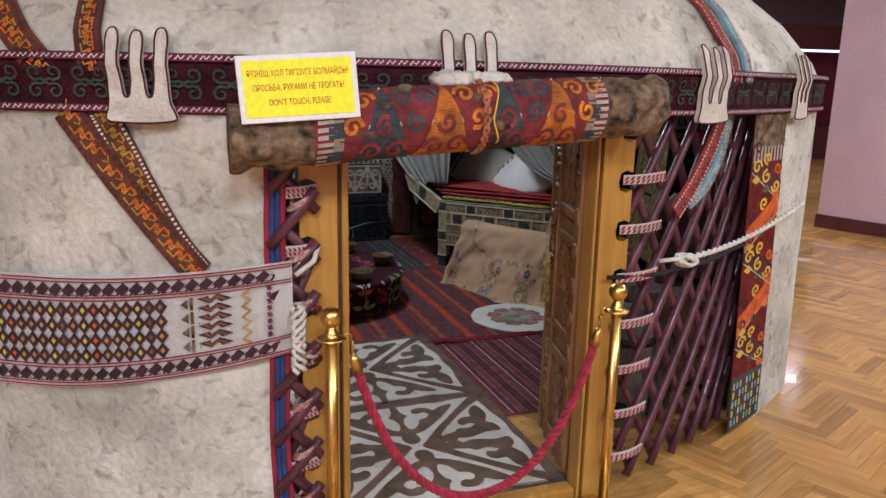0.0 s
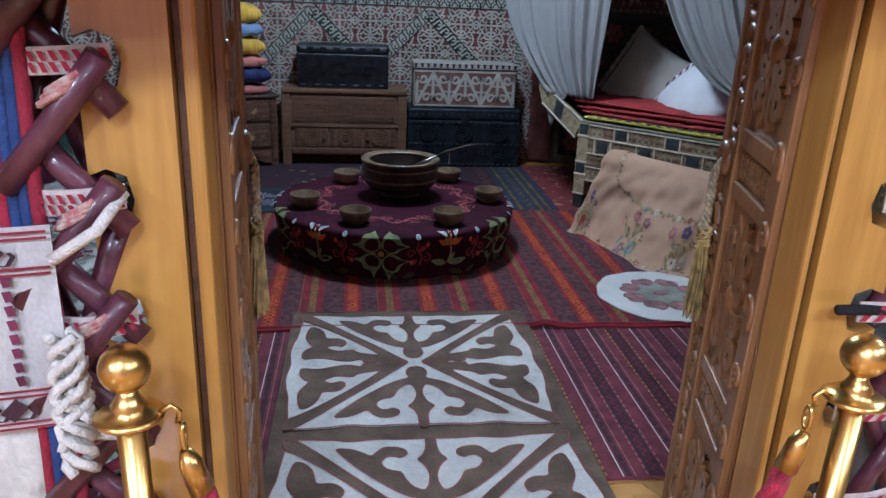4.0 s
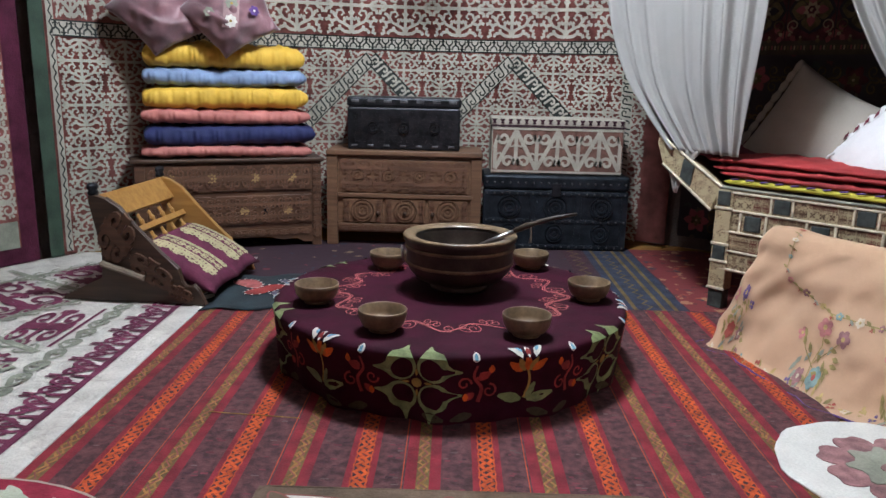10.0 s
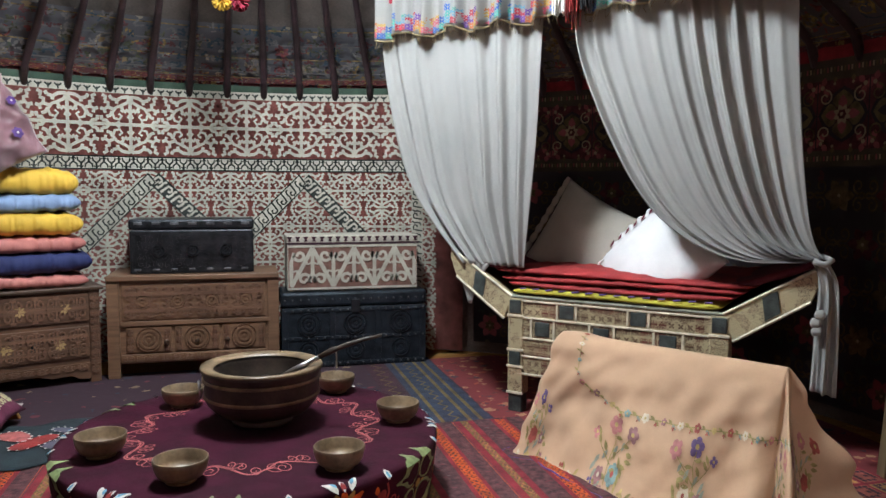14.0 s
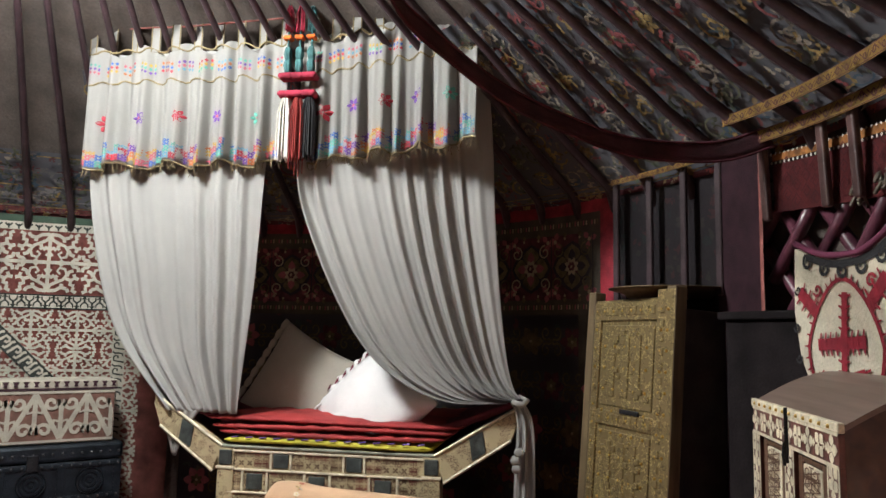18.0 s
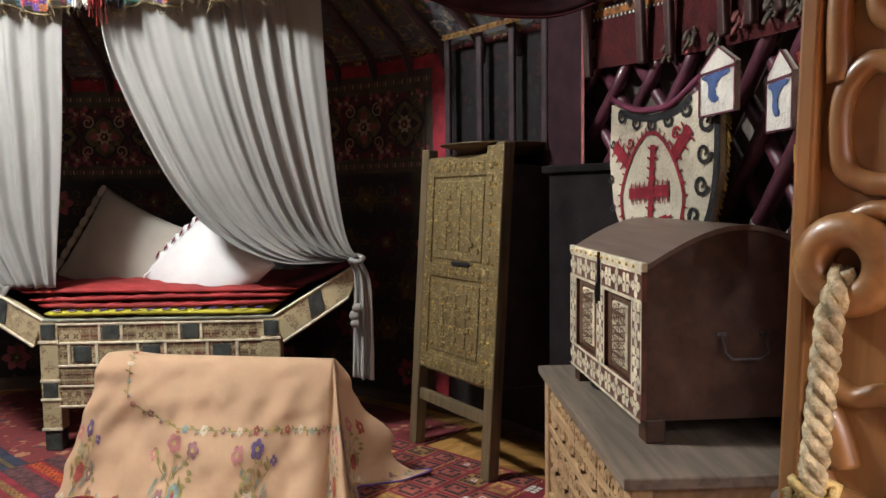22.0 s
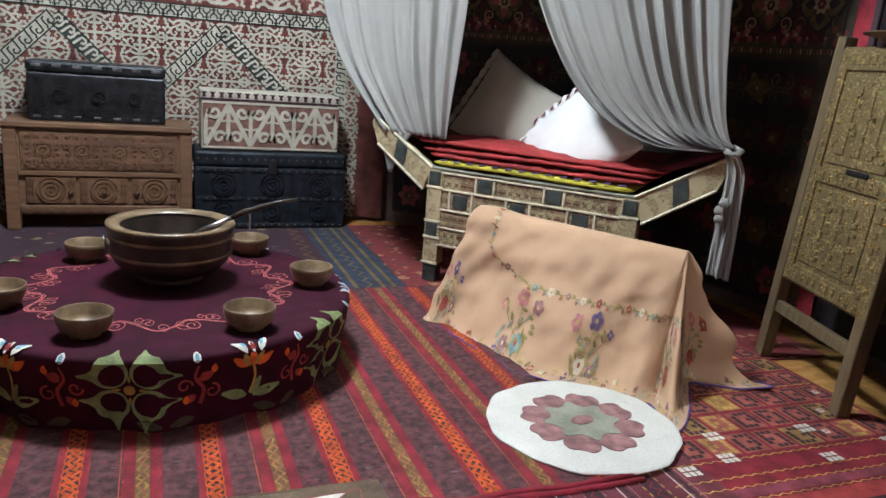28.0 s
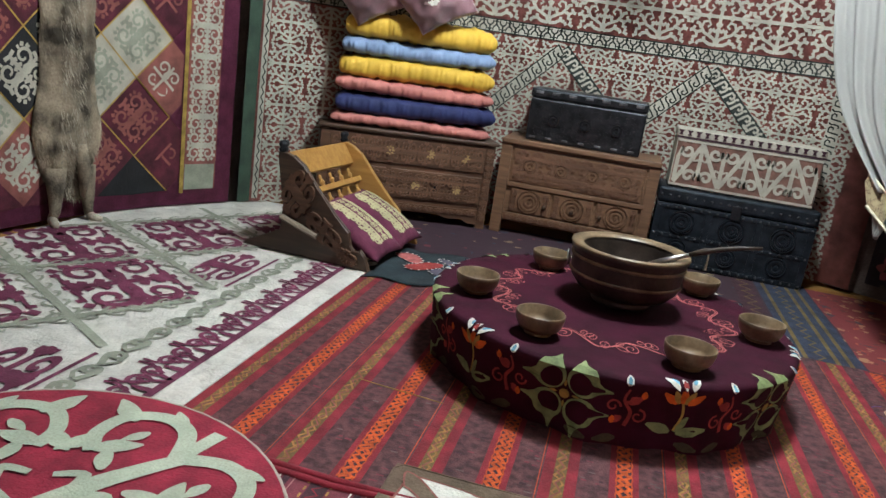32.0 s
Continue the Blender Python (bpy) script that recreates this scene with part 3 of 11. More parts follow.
def arc_wall(a0, a1, r0, r1, z0, z1, n, nz=1):
    """A curved wall between two angles (degrees from the door's middle, to the right positive)."""
    bm = bmesh.new()
    cols = []
    for i in range(n + 1):
        a = radians(a0 + (a1 - a0) * i / n)
        s, c = math.sin(a), -math.cos(a)
        outer = [bm.verts.new((CX + r1 * s, CY + r1 * c, z0 + (z1 - z0) * k / nz)) for k in range(nz + 1)]
        inner = [bm.verts.new((CX + r0 * s, CY + r0 * c, z0 + (z1 - z0) * k / nz)) for k in range(nz + 1)]
        cols.append(outer + inner[::-1])
    m = len(cols[0])
    for p, q in zip(cols, cols[1:]):
        for k in range(m):
            bm.faces.new((p[k], p[(k + 1) % m], q[(k + 1) % m], q[k]))
    bm.faces.new(cols[0])
    bm.faces.new(cols[-1][::-1])
    return bm


ROOF = [(R_OUT + 0.02, 1.66), (R_OUT - 0.03, 1.80), (R_OUT - 0.16, 1.98), (2.5, 2.24), (2.0, 2.58), (1.45, 2.9), (0.95, 3.14), (0.72, 3.22)]
yurt = thing("yurt", "round felt-covered yurt with lattice walls standing on the hall floor", "yurt", pose(CX, CY, 0))


def about(bm):
    for v in bm.verts:
        v.co.x -= CX
        v.co.y -= CY
    return bm


wall_bm = arc_wall(34.5, 346.2, R_OUT - 0.025, R_OUT, 0.0, 1.72, 150, 12)
for v in wall_bm.verts:
    d = Vector((v.co.x - CX, v.co.y - CY, 0))
    a = math.atan2(d.x, -d.y)
    k = 0.012 * math.sin(a * 17 + v.co.z * 1.7) * math.sin(v.co.z * 2.1 + 0.5) + 0.006 * math.sin(a * 41 + v.co.z * 5)
    d.normalize()
    v.co += d * (k + 0.165 * math.exp(-((math.degrees(a) - 48) / 13) ** 2))
part("wall_cover", about(wall_bm), felt_cream, yurt, "cream felt wall cover with grey stains", smooth=False)
# Lining darker than the outer felt; the unlit inside is put in its colour.
part("wall_lining", about(arc_wall(34.5, 346.2, R_OUT - 0.04, R_OUT - 0.028, 0.0, 1.72, 120)), felt_inner, yurt, "inner side of the felt in a dark unlit tone")
roof_bm = lathe(ROOF, 160)
for v in roof_bm.verts:
    a = math.degrees(math.atan2(v.co.x, -v.co.y))
    q = 1 + 0.165 * math.exp(-((a - 48) / 13) ** 2) / max(0.5, math.hypot(v.co.x, v.co.y)) * max(0.0, 1 - (v.co.z - 1.66) / 1.2)
    v.co.x *= q
    v.co.y *= q
part("roof_cover", roof_bm, felt_cream, yurt, "cream felt roof cover", smooth=True)
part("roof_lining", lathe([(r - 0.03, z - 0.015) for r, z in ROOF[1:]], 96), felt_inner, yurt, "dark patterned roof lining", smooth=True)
part("crown_felt", lathe([(0.75, 3.21), (0.4, 3.34), (0.0, 3.38)], 48), felt_cream, yurt, "felt cover of the roof crown", smooth=True)
# roof poles, bent above the wall
pole_pts = [(2.815, 1.78), (2.76, 1.90), (2.5, 2.06), (2.0, 2.42), (1.45, 2.77), (0.8, 3.12)]
pole_me = mesh_of("roof_pole", tube([(0, -r, z) for r, z in pole_pts], [0.025, 0.025, 0.022, 0.019, 0.017, 0.015], 8), pole_paint, True)
for k in range(72):
    ang = k * 5
    part("roof_pole", pole_me, None, yurt, m=pose(0, 0, 0, 0, 0, ang + 2.5))
part("crown_ring", lathe([(0.78, 3.06), (0.84, 3.08), (0.84, 3.16), (0.78, 3.18), (0.76, 3.12), (0.78, 3.06)], 48), pole_paint, yurt, smooth=True)
tail_bm = box(-0.019, 0.019, -0.012, 0.012, 1.60, 1.92, 0.007, 2)
for v in tail_bm.verts:
    v.co.x, v.co.y = v.co.x + 0.012 - 0.05 * (v.co.z - 1.6), v.co.y - 2.748 + 0.085 * (v.co.z - 1.6)
tail_me = mesh_of("pole_end", tail_bm, mat("worn_pole_paint", (0.11, 0.06, 0.055), 0.4, var=0.3, scale=9, fine=60, bump=0.2))
for ang in (66.8, 60.0, 56.6, 50.4, 47.5, 44.4, 41.2, 37.5):
    part("pole_end", tail_me, None, yurt, m=pose(0, 0, 0, 0, 0, ang))
# Slat paint darker than the pole ends: the shade here is in the colour.
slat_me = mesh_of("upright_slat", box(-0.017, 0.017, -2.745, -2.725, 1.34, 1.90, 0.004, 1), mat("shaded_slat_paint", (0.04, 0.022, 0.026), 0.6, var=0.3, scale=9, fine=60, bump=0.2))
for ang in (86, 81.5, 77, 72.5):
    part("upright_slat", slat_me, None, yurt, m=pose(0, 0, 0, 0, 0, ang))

# ==== ornament ====
CURLS = [[(0.0, 0.0), (sx * 0.1, sy * 0.08)] + [(sx * x, sy * y) for x, y in spiral(0.50, 0.50, 0.44, 232, 1.15, 0.28, 13)] for sx in (-1, 1) for sy in (-1, 1)]
STEMS = [[(0, -1), (0, 1)], [(-1, 0), (1, 0)]]
BUDS = [[(sx * 0.04, sy * 0.93), (sx * 0.3, sy * 0.98)] for sx in (-1, 1) for sy in (-1, 1)] + [[(sx * 0.93, sy * 0.06), (sx * 0.98, sy * 0.3)] for sx in (-1, 1) for sy in (-1, 1)]
THORNS = [[(sx * x, sy * y), (sx * (x + dx), sy * (y + dy))] for sx in (-1, 1) for sy in (-1, 1) for x, y, dx, dy in ((0.5, 0.95, 0.12, -0.02), (0.93, 0.55, 0.02, 0.2), (0.22, 0.3, -0.16, 0.1), (0.2, 0.62, -0.14, 0.06), (0.5, 0.08, 0.1, -0.1), (0.72, 0.84, 0.14, 0.12))]


LYRE = [[(0, -0.95), (0, 0.95)], [(-1, 0), (1, 0)]]
for sx_ in (-1, 1):
    for sy_ in (-1, 1):
        for ln_ in ([(0, 0.95), (0.08, 0.74), (0.26, 0.64), (0.47, 0.55), (0.58, 0.38), (0.52, 0.2), (0.36, 0.16), (0.28, 0.28), (0.38, 0.36)],
                    [(0.02, 0.93), (0.26, 0.90), (0.42, 0.80), (0.6, 0.84)], [(0.55, 0.5), (0.72, 0.56), (0.84, 0.48), (0.8, 0.36)], [(0.58, 0.42), (0.66, 0.28), (0.78, 0.24)],
                    [(0.7, 0.0), (0.78, 0.12), (0.92, 0.13)], [(0.34, 0.0), (0.42, 0.1)], [(0.0, 0.42), (0.12, 0.48), (0.2, 0.4)], [(0.0, 0.22), (0.1, 0.28)], [(0.30, 0.62), (0.24, 0.48), (0.3, 0.42)],
                    [(0.72, 0.56), (0.7, 0.7), (0.84, 0.74)], [(0.9, 0.96), (0.78, 0.9), (0.82, 0.78)], [(0.6, 0.84), (0.66, 0.95)], [(0.42, 0.80), (0.44, 0.68)], [(0.92, 0.13), (0.94, 0.28)], [(0.84, 0.48), (0.96, 0.52)]):
            LYRE.append([(sx_ * a_, sy_ * b_) for a_, b_ in ln_])


def meander(bm, f, x0, y0, x1, y1, size, w, h, slot):
    """A row of squared hooks along a band."""
    n = max(1, round(math.hypot(x1 - x0, y1 - y0) / size))
    deg = math.degrees(math.atan2(y1 - y0, x1 - x0))
    for i in range(n):
        t = (i + 0.5) / n
        g = local(x0 + (x1 - x0) * t, y0 + (y1 - y0) * t, size * 0.5, size * 0.5, deg)
        for ln in ([(-0.9, -0.9), (-0.78, 0.0), (-0.66, 0.62), (-0.1, 0.66), (0.16, 0.4), (0.06, 0.02), (-0.28, 0.0)], [(0.04, -0.66), (0.42, -0.62), (0.56, -0.1), (0.5, 0.5)], [(0.5, 0.5), (0.8, 0.85)]):
            ribbon(bm, ln, w, place(f, g), h, 0.0, slot)


def tile(bm, f, g, w, h=0.003, slot=0, lines=None, sides=False):
    for ln in lines or CURLS + STEMS + BUDS:
        ribbon(bm, ln, w, place(f, g), h, 0.35 if len(ln) > 4 else 0.0, slot, sides)


def flower(bm, f, cx, cy, r, n, slot, heart, h=0.003, wide=0.5, turn=0.0):
    for k in range(n):
        a = radians(turn + 360 * k / n)
        ca, sa = math.cos(a), math.sin(a)
        pts = []
        for i in range(8):
            t = i / 7 * math.pi
            for_side = math.sin(t) * r * wide * 0.5
            pts.append((cx + ca * r * (0.15 + 0.85 * i / 7) - sa * for_side, cy + sa * r * (0.15 + 0.85 * i / 7) + ca * for_side))
        for i in range(6, 0, -1):
            t = i / 7 * math.pi
            for_side = -math.sin(t) * r * wide * 0.5
            pts.append((cx + ca * r * (0.15 + 0.85 * i / 7) - sa * for_side, cy + sa * r * (0.15 + 0.85 * i / 7) + ca * for_side))
        patch(bm, pts, f, h, slot)
    patch(bm, [(cx + r * 0.22 * math.cos(2 * math.pi * k / 8), cy + r * 0.22 * math.sin(2 * math.pi * k / 8)) for k in range(8)], f, h + 0.001, heart)


def line(a, b, n=8):
    return [(a[0] + (b[0] - a[0]) * i / n, a[1] + (b[1] - a[1]) * i / n) for i in range(n + 1)]


def quad_patch(bm, f, p, h, slot, n=6):
    """A four-cornered piece that follows a curved surface."""
    h = lifted(h)
    g = []
    for i in range(n + 1):
        row = []
        for j in range(n + 1):
            u, v = i / n, j / n
            row.append(bm.verts.new(f(*[(1 - u) * (1 - v) * p[0][k] + u * (1 - v) * p[1][k] + u * v * p[2][k] + (1 - u) * v * p[3][k] for k in (0, 1)], h)))
        g.append(row)
    for i in range(n):
        for j in range(n):
            bm.faces.new((g[i][j], g[i + 1][j], g[i + 1][j + 1], g[i][j + 1])).material_index = slot


def strip(bm, f, x0, x1, y0, y1, h=0.002, slot=0, n=1, m=1):
    g = [[bm.verts.new(f(x0 + (x1 - x0) * i / n, y0 + (y1 - y0) * j / m, h)) for j in range(m + 1)] for i in range(n + 1)]
    for i in range(n):
        for j in range(m):
            bm.faces.new((g[i][j], g[i + 1][j], g[i + 1][j + 1], g[i][j + 1])).material_index = slot


def zigzag(bm, f, x0, y0, x1, y1, amp, step, w, h, slot):
    L = math.hypot(x1 - x0, y1 - y0)
    n = max(2, int(L / step))
    dx, dy = (x1 - x0) / L, (y1 - y0) / L
    pts = [(x0 + dx * L * i / n - dy * amp * (1 if i % 2 else -1), y0 + dy * L * i / n + dx * amp * (1 if i % 2 else -1)) for i in range(n + 1)]
    ribbon(bm, pts, w, f, h, 0, slot)


def padded(x0, x1, y0, y1, z0, z1, n=34, m=18, wr=0.006, seed=0.0, sag=0.0, ex=3.2, gather=0.0):
    """A soft padded block with rounded edges and wrinkles."""
    bm = bmesh.new()
    rings = []
    cy, cz, ry, rz = (y0 + y1) / 2, (z0 + z1) / 2, (y1 - y0) / 2, (z1 - z0) / 2
    for i in range(n + 1):
        u = i / n
        e = min(1.0, (1 - abs(2 * u - 1) ** 9)) ** 0.5 if 0 < i < n else 0.05
        ring = []
        for k in range(m):
            a = 2 * math.pi * k / m
            c, s = math.cos(a), math.sin(a)
            py = math.copysign(abs(c) ** (2 / ex), c) * ry * (0.93 + 0.07 * e)
            pz = math.copysign(abs(s) ** (2 / ex), s) * rz * (0.3 + 0.7 * e)
            x = x0 + (x1 - x0) * u
            d = wr * (math.sin(u * 61 + seed * 3 + 2 * noise.noise(Vector((u * 9, a, seed)))) * 0.5 + noise.noise(Vector((x * 9, a * 1.5, seed))))
            d += gather * (math.sin(u * 150 + 5 * noise.noise(Vector((u * 14, 0, seed)))) + 0.6 * noise.noise(Vector((u * 60, a, seed)))) * (1 if c < 0.3 else 0.3)
            zz = cz + pz * (1 + d / rz) + sag * math.sin(u * 5 + seed)
            ring.append(bm.verts.new((x + 0.4 * d, cy + py + (d if c < 0 else 0), max(z0, zz) if s < 0 else zz)))
        rings.append(ring)
    for p, q in zip(rings, rings[1:]):
        for k in range(m):
            bm.faces.new((p[k], p[(k + 1) % m], q[(k + 1) % m], q[k]))
    bm.faces.new(rings[0][::-1])
    bm.faces.new(rings[-1])
    return bm


def pillow_bm(w, h, t, n=16, seed=0.0):
    bm = bmesh.new()
    for sgn in (1, -1):
        g = []
        for i in range(n + 1):
            row = []
            for j in range(n + 1):
                x, y = 2 * i / n - 1, 2 * j / n - 1
                d = (max(0, 1 - abs(x) ** 2.2) * max(0, 1 - abs(y) ** 2.2)) ** 0.55
                pinch = 1 - 0.10 * (1 - x * x) * abs(y) ** 4 - 0.0
                pz = sgn * t * d + 0.008 * noise.noise(Vector((x * 3, y * 3, seed + sgn)))  * d
                row.append(bm.verts.new((x * w / 2 * (1 - 0.08 * (1 - y * y) * abs(x) ** 3), pz, y * h / 2 * pinch)))
            g.append(row)
        for i in range(n):
            for j in range(n):
                bm.faces.new((g[i][j], g[i + 1][j], g[i + 1][j + 1], g[i][j + 1]))
    bmesh.ops.remove_doubles(bm, verts=bm.verts, dist=1e-4)
    return bm


# ==== wall hangings inside ====
RW = 2.80
W = on_wall(RW)


def arc_x(deg):
    return radians(90 - deg) * RW


tap = thing("appliqué_wall_hanging", "long red and cream appliqué felt hanging on the back wall", "wall hanging", pose(0, 0, 0))
tap.name = "felt_wall_hanging"
bm = bmesh.new()
strip(bm, W, -2.66, 1.52, 0.03, 1.80, 0.0, 0, 60, 8)
bmesh.ops.solidify(bm, geom=bm.faces[:], thickness=0.008)
part("ground", bm, brick_red, tap)
bm = bmesh.new()
for i in range(11):
    tile(bm, W, local(-2.22 + 0.3705 * i, 1.567, 0.186, 0.193), 0.112, 0.003, 0, LYRE)
tile(bm, W, local(-2.504, 1.567, 0.097, 0.193), 0.14, 0.003, 0, LYRE)
part("upper_field_ornament", bm, cream_wool, tap, "cream branching ornament")
bm = bmesh.new()
for i in range(15):
    for k in range(5):
        tile(bm, W, local(-2.47 + 0.262 * i, 0.145 + 0.25 * k, 0.131, 0.125), 0.125, 0.003, 0, LYRE)
part("lower_field_ornament", bm, cream_wool, tap, "cream branching ornament")
APEX = [(-0.605, 1.27), (0.39, 1.27)]
for x0, x1, z0, z1, n in ((-2.62, 1.5, 1.277, 1.362, 50), (-2.62, 1.5, 1.765, 1.815, 50), (1.15, 1.23, 0.05, 1.277, 2), (-2.645, -2.605, 0.05, 1.74, 2)):
    bm = bmesh.new()
    strip(bm, W, x0, x1, z0, z1, 0.005, 0, n)
    part("band", bm, cream_wool, tap, "cream felt band")
ink_felt = mat("ink_green_felt", (0.045, 0.05, 0.045), 0.95, var=0.2, scale=10, fine=160, bump=0.3)
ends_ = [(ax, az - 0.045, ax + s * 0.51, az - 0.555) for ax, az in APEX for s in (-1, 1)] + [(-1.62, 1.23, -1.11, 0.72), (1.44, 1.23, 1.24, 1.03)]
for q, (x0, z0, x1, z1) in enumerate(ends_):
    bm = bmesh.new()
    ribbon(bm, line((x0, z0), (x1, z1), 10), 0.092, W, 0.006)
    part("band", bm, ink_felt if x1 > x0 else cream_wool, tap, "dark green felt band" if x1 > x0 else "cream felt band")
bm = bmesh.new()
for k in range(92):
    x, e = -2.6 + 0.0446 * k, 1 if k % 2 else -1
    ribbon(bm, [(x, 1.32 - 0.04 * e), (x, 1.32 + 0.002 * e)], 0.012, W, 0.008, 0, 0)
    for d in (-1, 1):
        ribbon(bm, [(x, 1.32 - 0.004 * e), (x + d * 0.02, 1.32 + 0.012 * e), (x + d * 0.022, 1.32 + 0.032 * e)], 0.011, W, 0.008, 0.2, 0)
        ribbon(bm, [(x, 1.32 - 0.03 * e), (x + d * 0.016, 1.32 - 0.022 * e)], 0.008, W, 0.008, 0, 0)
for z in (1.279, 1.36):
    strip(bm, W, -2.62, 1.5, z - 0.004, z + 0.004, 0.008, 0, 50)
for k in range(74):
    x = -2.6 + 0.0555 * k
    ribbon(bm, [(x - 0.02, 1.802), (x, 1.782), (x + 0.02, 1.802)], 0.011, W, 0.008, 0, 0)
    ribbon(bm, [(x, 1.768), (x, 1.80)], 0.009, W, 0.008, 0, 0)
meander(bm, W, 1.19, 0.05, 1.19, 1.27, 0.08, 0.24, 0.008, 0)
zigzag(bm, W, -2.625, 0.05, -2.625, 1.74, 0.008, 0.03, 0.008, 0.008, 0)
for ax, az in APEX:
    for s in (-1, 1):
        meander(bm, W, ax, az - 0.045, ax + s * 0.51, az - 0.555, 0.088, 0.35 if s > 0 else 0.25, 0.009, 1 if s > 0 else 0)
        for e in (-0.044, 0.044):
            ribbon(bm, line((ax + e * 0.7, az - 0.045 + e * 0.7 * s), (ax + s * 0.51 + e * 0.7, az - 0.555 + e * 0.7 * s)), 0.008, W, 0.0105, 0, 0)
part("band_ornament", bm, [ink_felt, cream_wool], tap, "dark hooks and scrolls on the bands")
bm = bmesh.new()
strip(bm, W, -2.74, -2.66, 0.03, 1.96, 0.004, 0, 2, 8)
strip(bm, W, -2.66, 1.05, 1.815, 1.91, 0.004, 0, 50, 2)
part("border", bm, green_cloth, tap, "dark green cloth border")

patchw = thing("patchwork_wall_hanging", "patchwork felt hanging of diamonds with a plum border", "wall hanging", pose(0, 0, 0))
bm = bmesh.new()
strip(bm, W, -5.2, -2.80, 0.03, 1.95, 0.0, 0, 40, 6)
bmesh.ops.solidify(bm, geom=bm.faces[:], thickness=0.008)
part("ground", bm, plum, patchw)
dia = [brick_red, maroon, cream_wool, black_felt]
bm = bmesh.new()
D = 0.21
for i in range(10):
    for k in range(10):
        cx, cz = -5.1 + (i + (k % 2) * 0.5) * 2 * D, 0.12 + k * D
        if cx + D > -3.12 or cz > 1.8:
            continue
        pts = [(cx - D, cz), (cx, max(0.11, cz - D)), (cx + D, cz), (cx, cz + D)]
        quad_patch(bm, W, pts, 0.003, (2, 1, 0, 3, 1)[(i * 2 + k * 3) % 5])
for k in range(1, 9, 2):
    cx, cz, cut = -3.21, 0.12 + k * D, -3.135
    patch(bm, [(cx - D, cz), (cx, cz - D), (cut, cz - D + cut - cx), (cut, cz + D - cut + cx), (cx, cz + D)], W, 0.003, (1, 0)[k // 2 % 2])
pieces("diamond_patch", bm, dia, patchw)
bm = bmesh.new()
for i in range(10):
    for k in range(10):
        cx, cz = -5.1 + (i + (k % 2) * 0.5) * 2 * D, 0.12 + k * D
        if cx + D > -3.12 or cz > 1.8 or cz < 0.2:
            continue
        kk = (2, 1, 0, 3, 1)[(i * 2 + k * 3) % 5]
        tile(bm, W, local(cx, cz, D * 0.52, D * 0.52, 45), 0.175, 0.006, {2: 0, 1: 1, 0: 2, 3: 2}[kk], CURLS + STEMS + BUDS + THORNS)
        for sx in (-1, 1):
            ribbon(bm, line((cx + sx * D, cz), (cx, cz + D)), 0.008, W, 0.007, 0, 3)
for k in range(1, 9, 2):
    tile(bm, W, local(-3.255, 0.12 + k * D, D * 0.42, D * 0.42, 45), 0.17, 0.006, (1, 2)[k // 2 % 2], CURLS + STEMS)
    for sz in (-1, 1):
        ribbon(bm, line((-3.21 - D, 0.12 + k * D), (-3.21, 0.12 + k * D + sz * D)), 0.008, W, 0.007, 0, 3)
part("patch_ornament", bm, [sage, brick_red, cream_wool, ochre_wool], patchw, "scroll ornament on the patches")
bm = bmesh.new()
strip(bm, W, -3.10, -2.90, 0.12, 1.95, 0.004, 0, 3, 4)
strip(bm, W, -3.10, -2.91, 0.12, 0.27, 0.007, 2, 2, 2)
for k in range(9):
    tile(bm, W, local(-3.0, 0.38 + 0.17 * k, 0.088), 0.18, 0.007, 1, CURLS + STEMS + BUDS + THORNS)
strip(bm, W, -3.13, -3.105, 0.1, 1.95, 0.008, 3, 1, 4)
part("side_panel", bm, [brick_red, cream_wool, sage, ochre_wool], patchw, "red and cream side panel with a yellow strip")

suz_red = mat("border_red", (0.34, 0.03, 0.045), 0.95, var=0.25, scale=10, fine=130, bump=0.4)
suz = thing("embroidered_wall_hanging", "dark embroidered hanging with a red border behind the bed", "wall hanging", pose(0, 0, 0))
bm = bmesh.new()
strip(bm, W, 1.6, 4.52, 0.1, 1.86, 0.0, 0, 50, 6)
bmesh.ops.solidify(bm, geom=bm.faces[:], thickness=0.006)
part("ground", bm, dark_floral, suz)
bm = bmesh.new()
strip(bm, W, 1.6, 4.52, 1.80, 1.88, 0.006, 0, 50)
strip(bm, W, 4.43, 4.52, 0.1, 1.86, 0.008, 0, 2, 6)
part("border", bm, suz_red, suz, "red cloth border")
bm = bmesh.new()
strip(bm, W, 1.6, 4.43, 1.70, 1.80, 0.004, 0, 50)
strip(bm, W, 1.6, 4.43, 1.28, 1.36, 0.004, 0, 50)
strip(bm, W, 4.28, 4.43, 0.1, 1.75, 0.005, 0, 2, 6)
part("olive_band", bm, mat("olive_brown_cloth", (0.075, 0.062, 0.045), 0.92, var=0.2, scale=9, fine=200, bump=0.2), suz, "olive-brown band")
SUZ = [mat("suzani_rose", (0.30, 0.085, 0.095), 0.9), mat("suzani_plum", (0.10, 0.028, 0.036), 0.9, var=0.3, scale=20), mat("suzani_cream", (0.36, 0.28, 0.18), 0.9), mat("suzani_olive", (0.13, 0.10, 0.05), 0.9, var=0.3, scale=20), mat("suzani_ink", (0.028, 0.024, 0.032), 0.9)]
bm = bmesh.new()
strip(bm, W, 1.6, 4.28, 1.36, 1.70, 0.003, 1, 40)
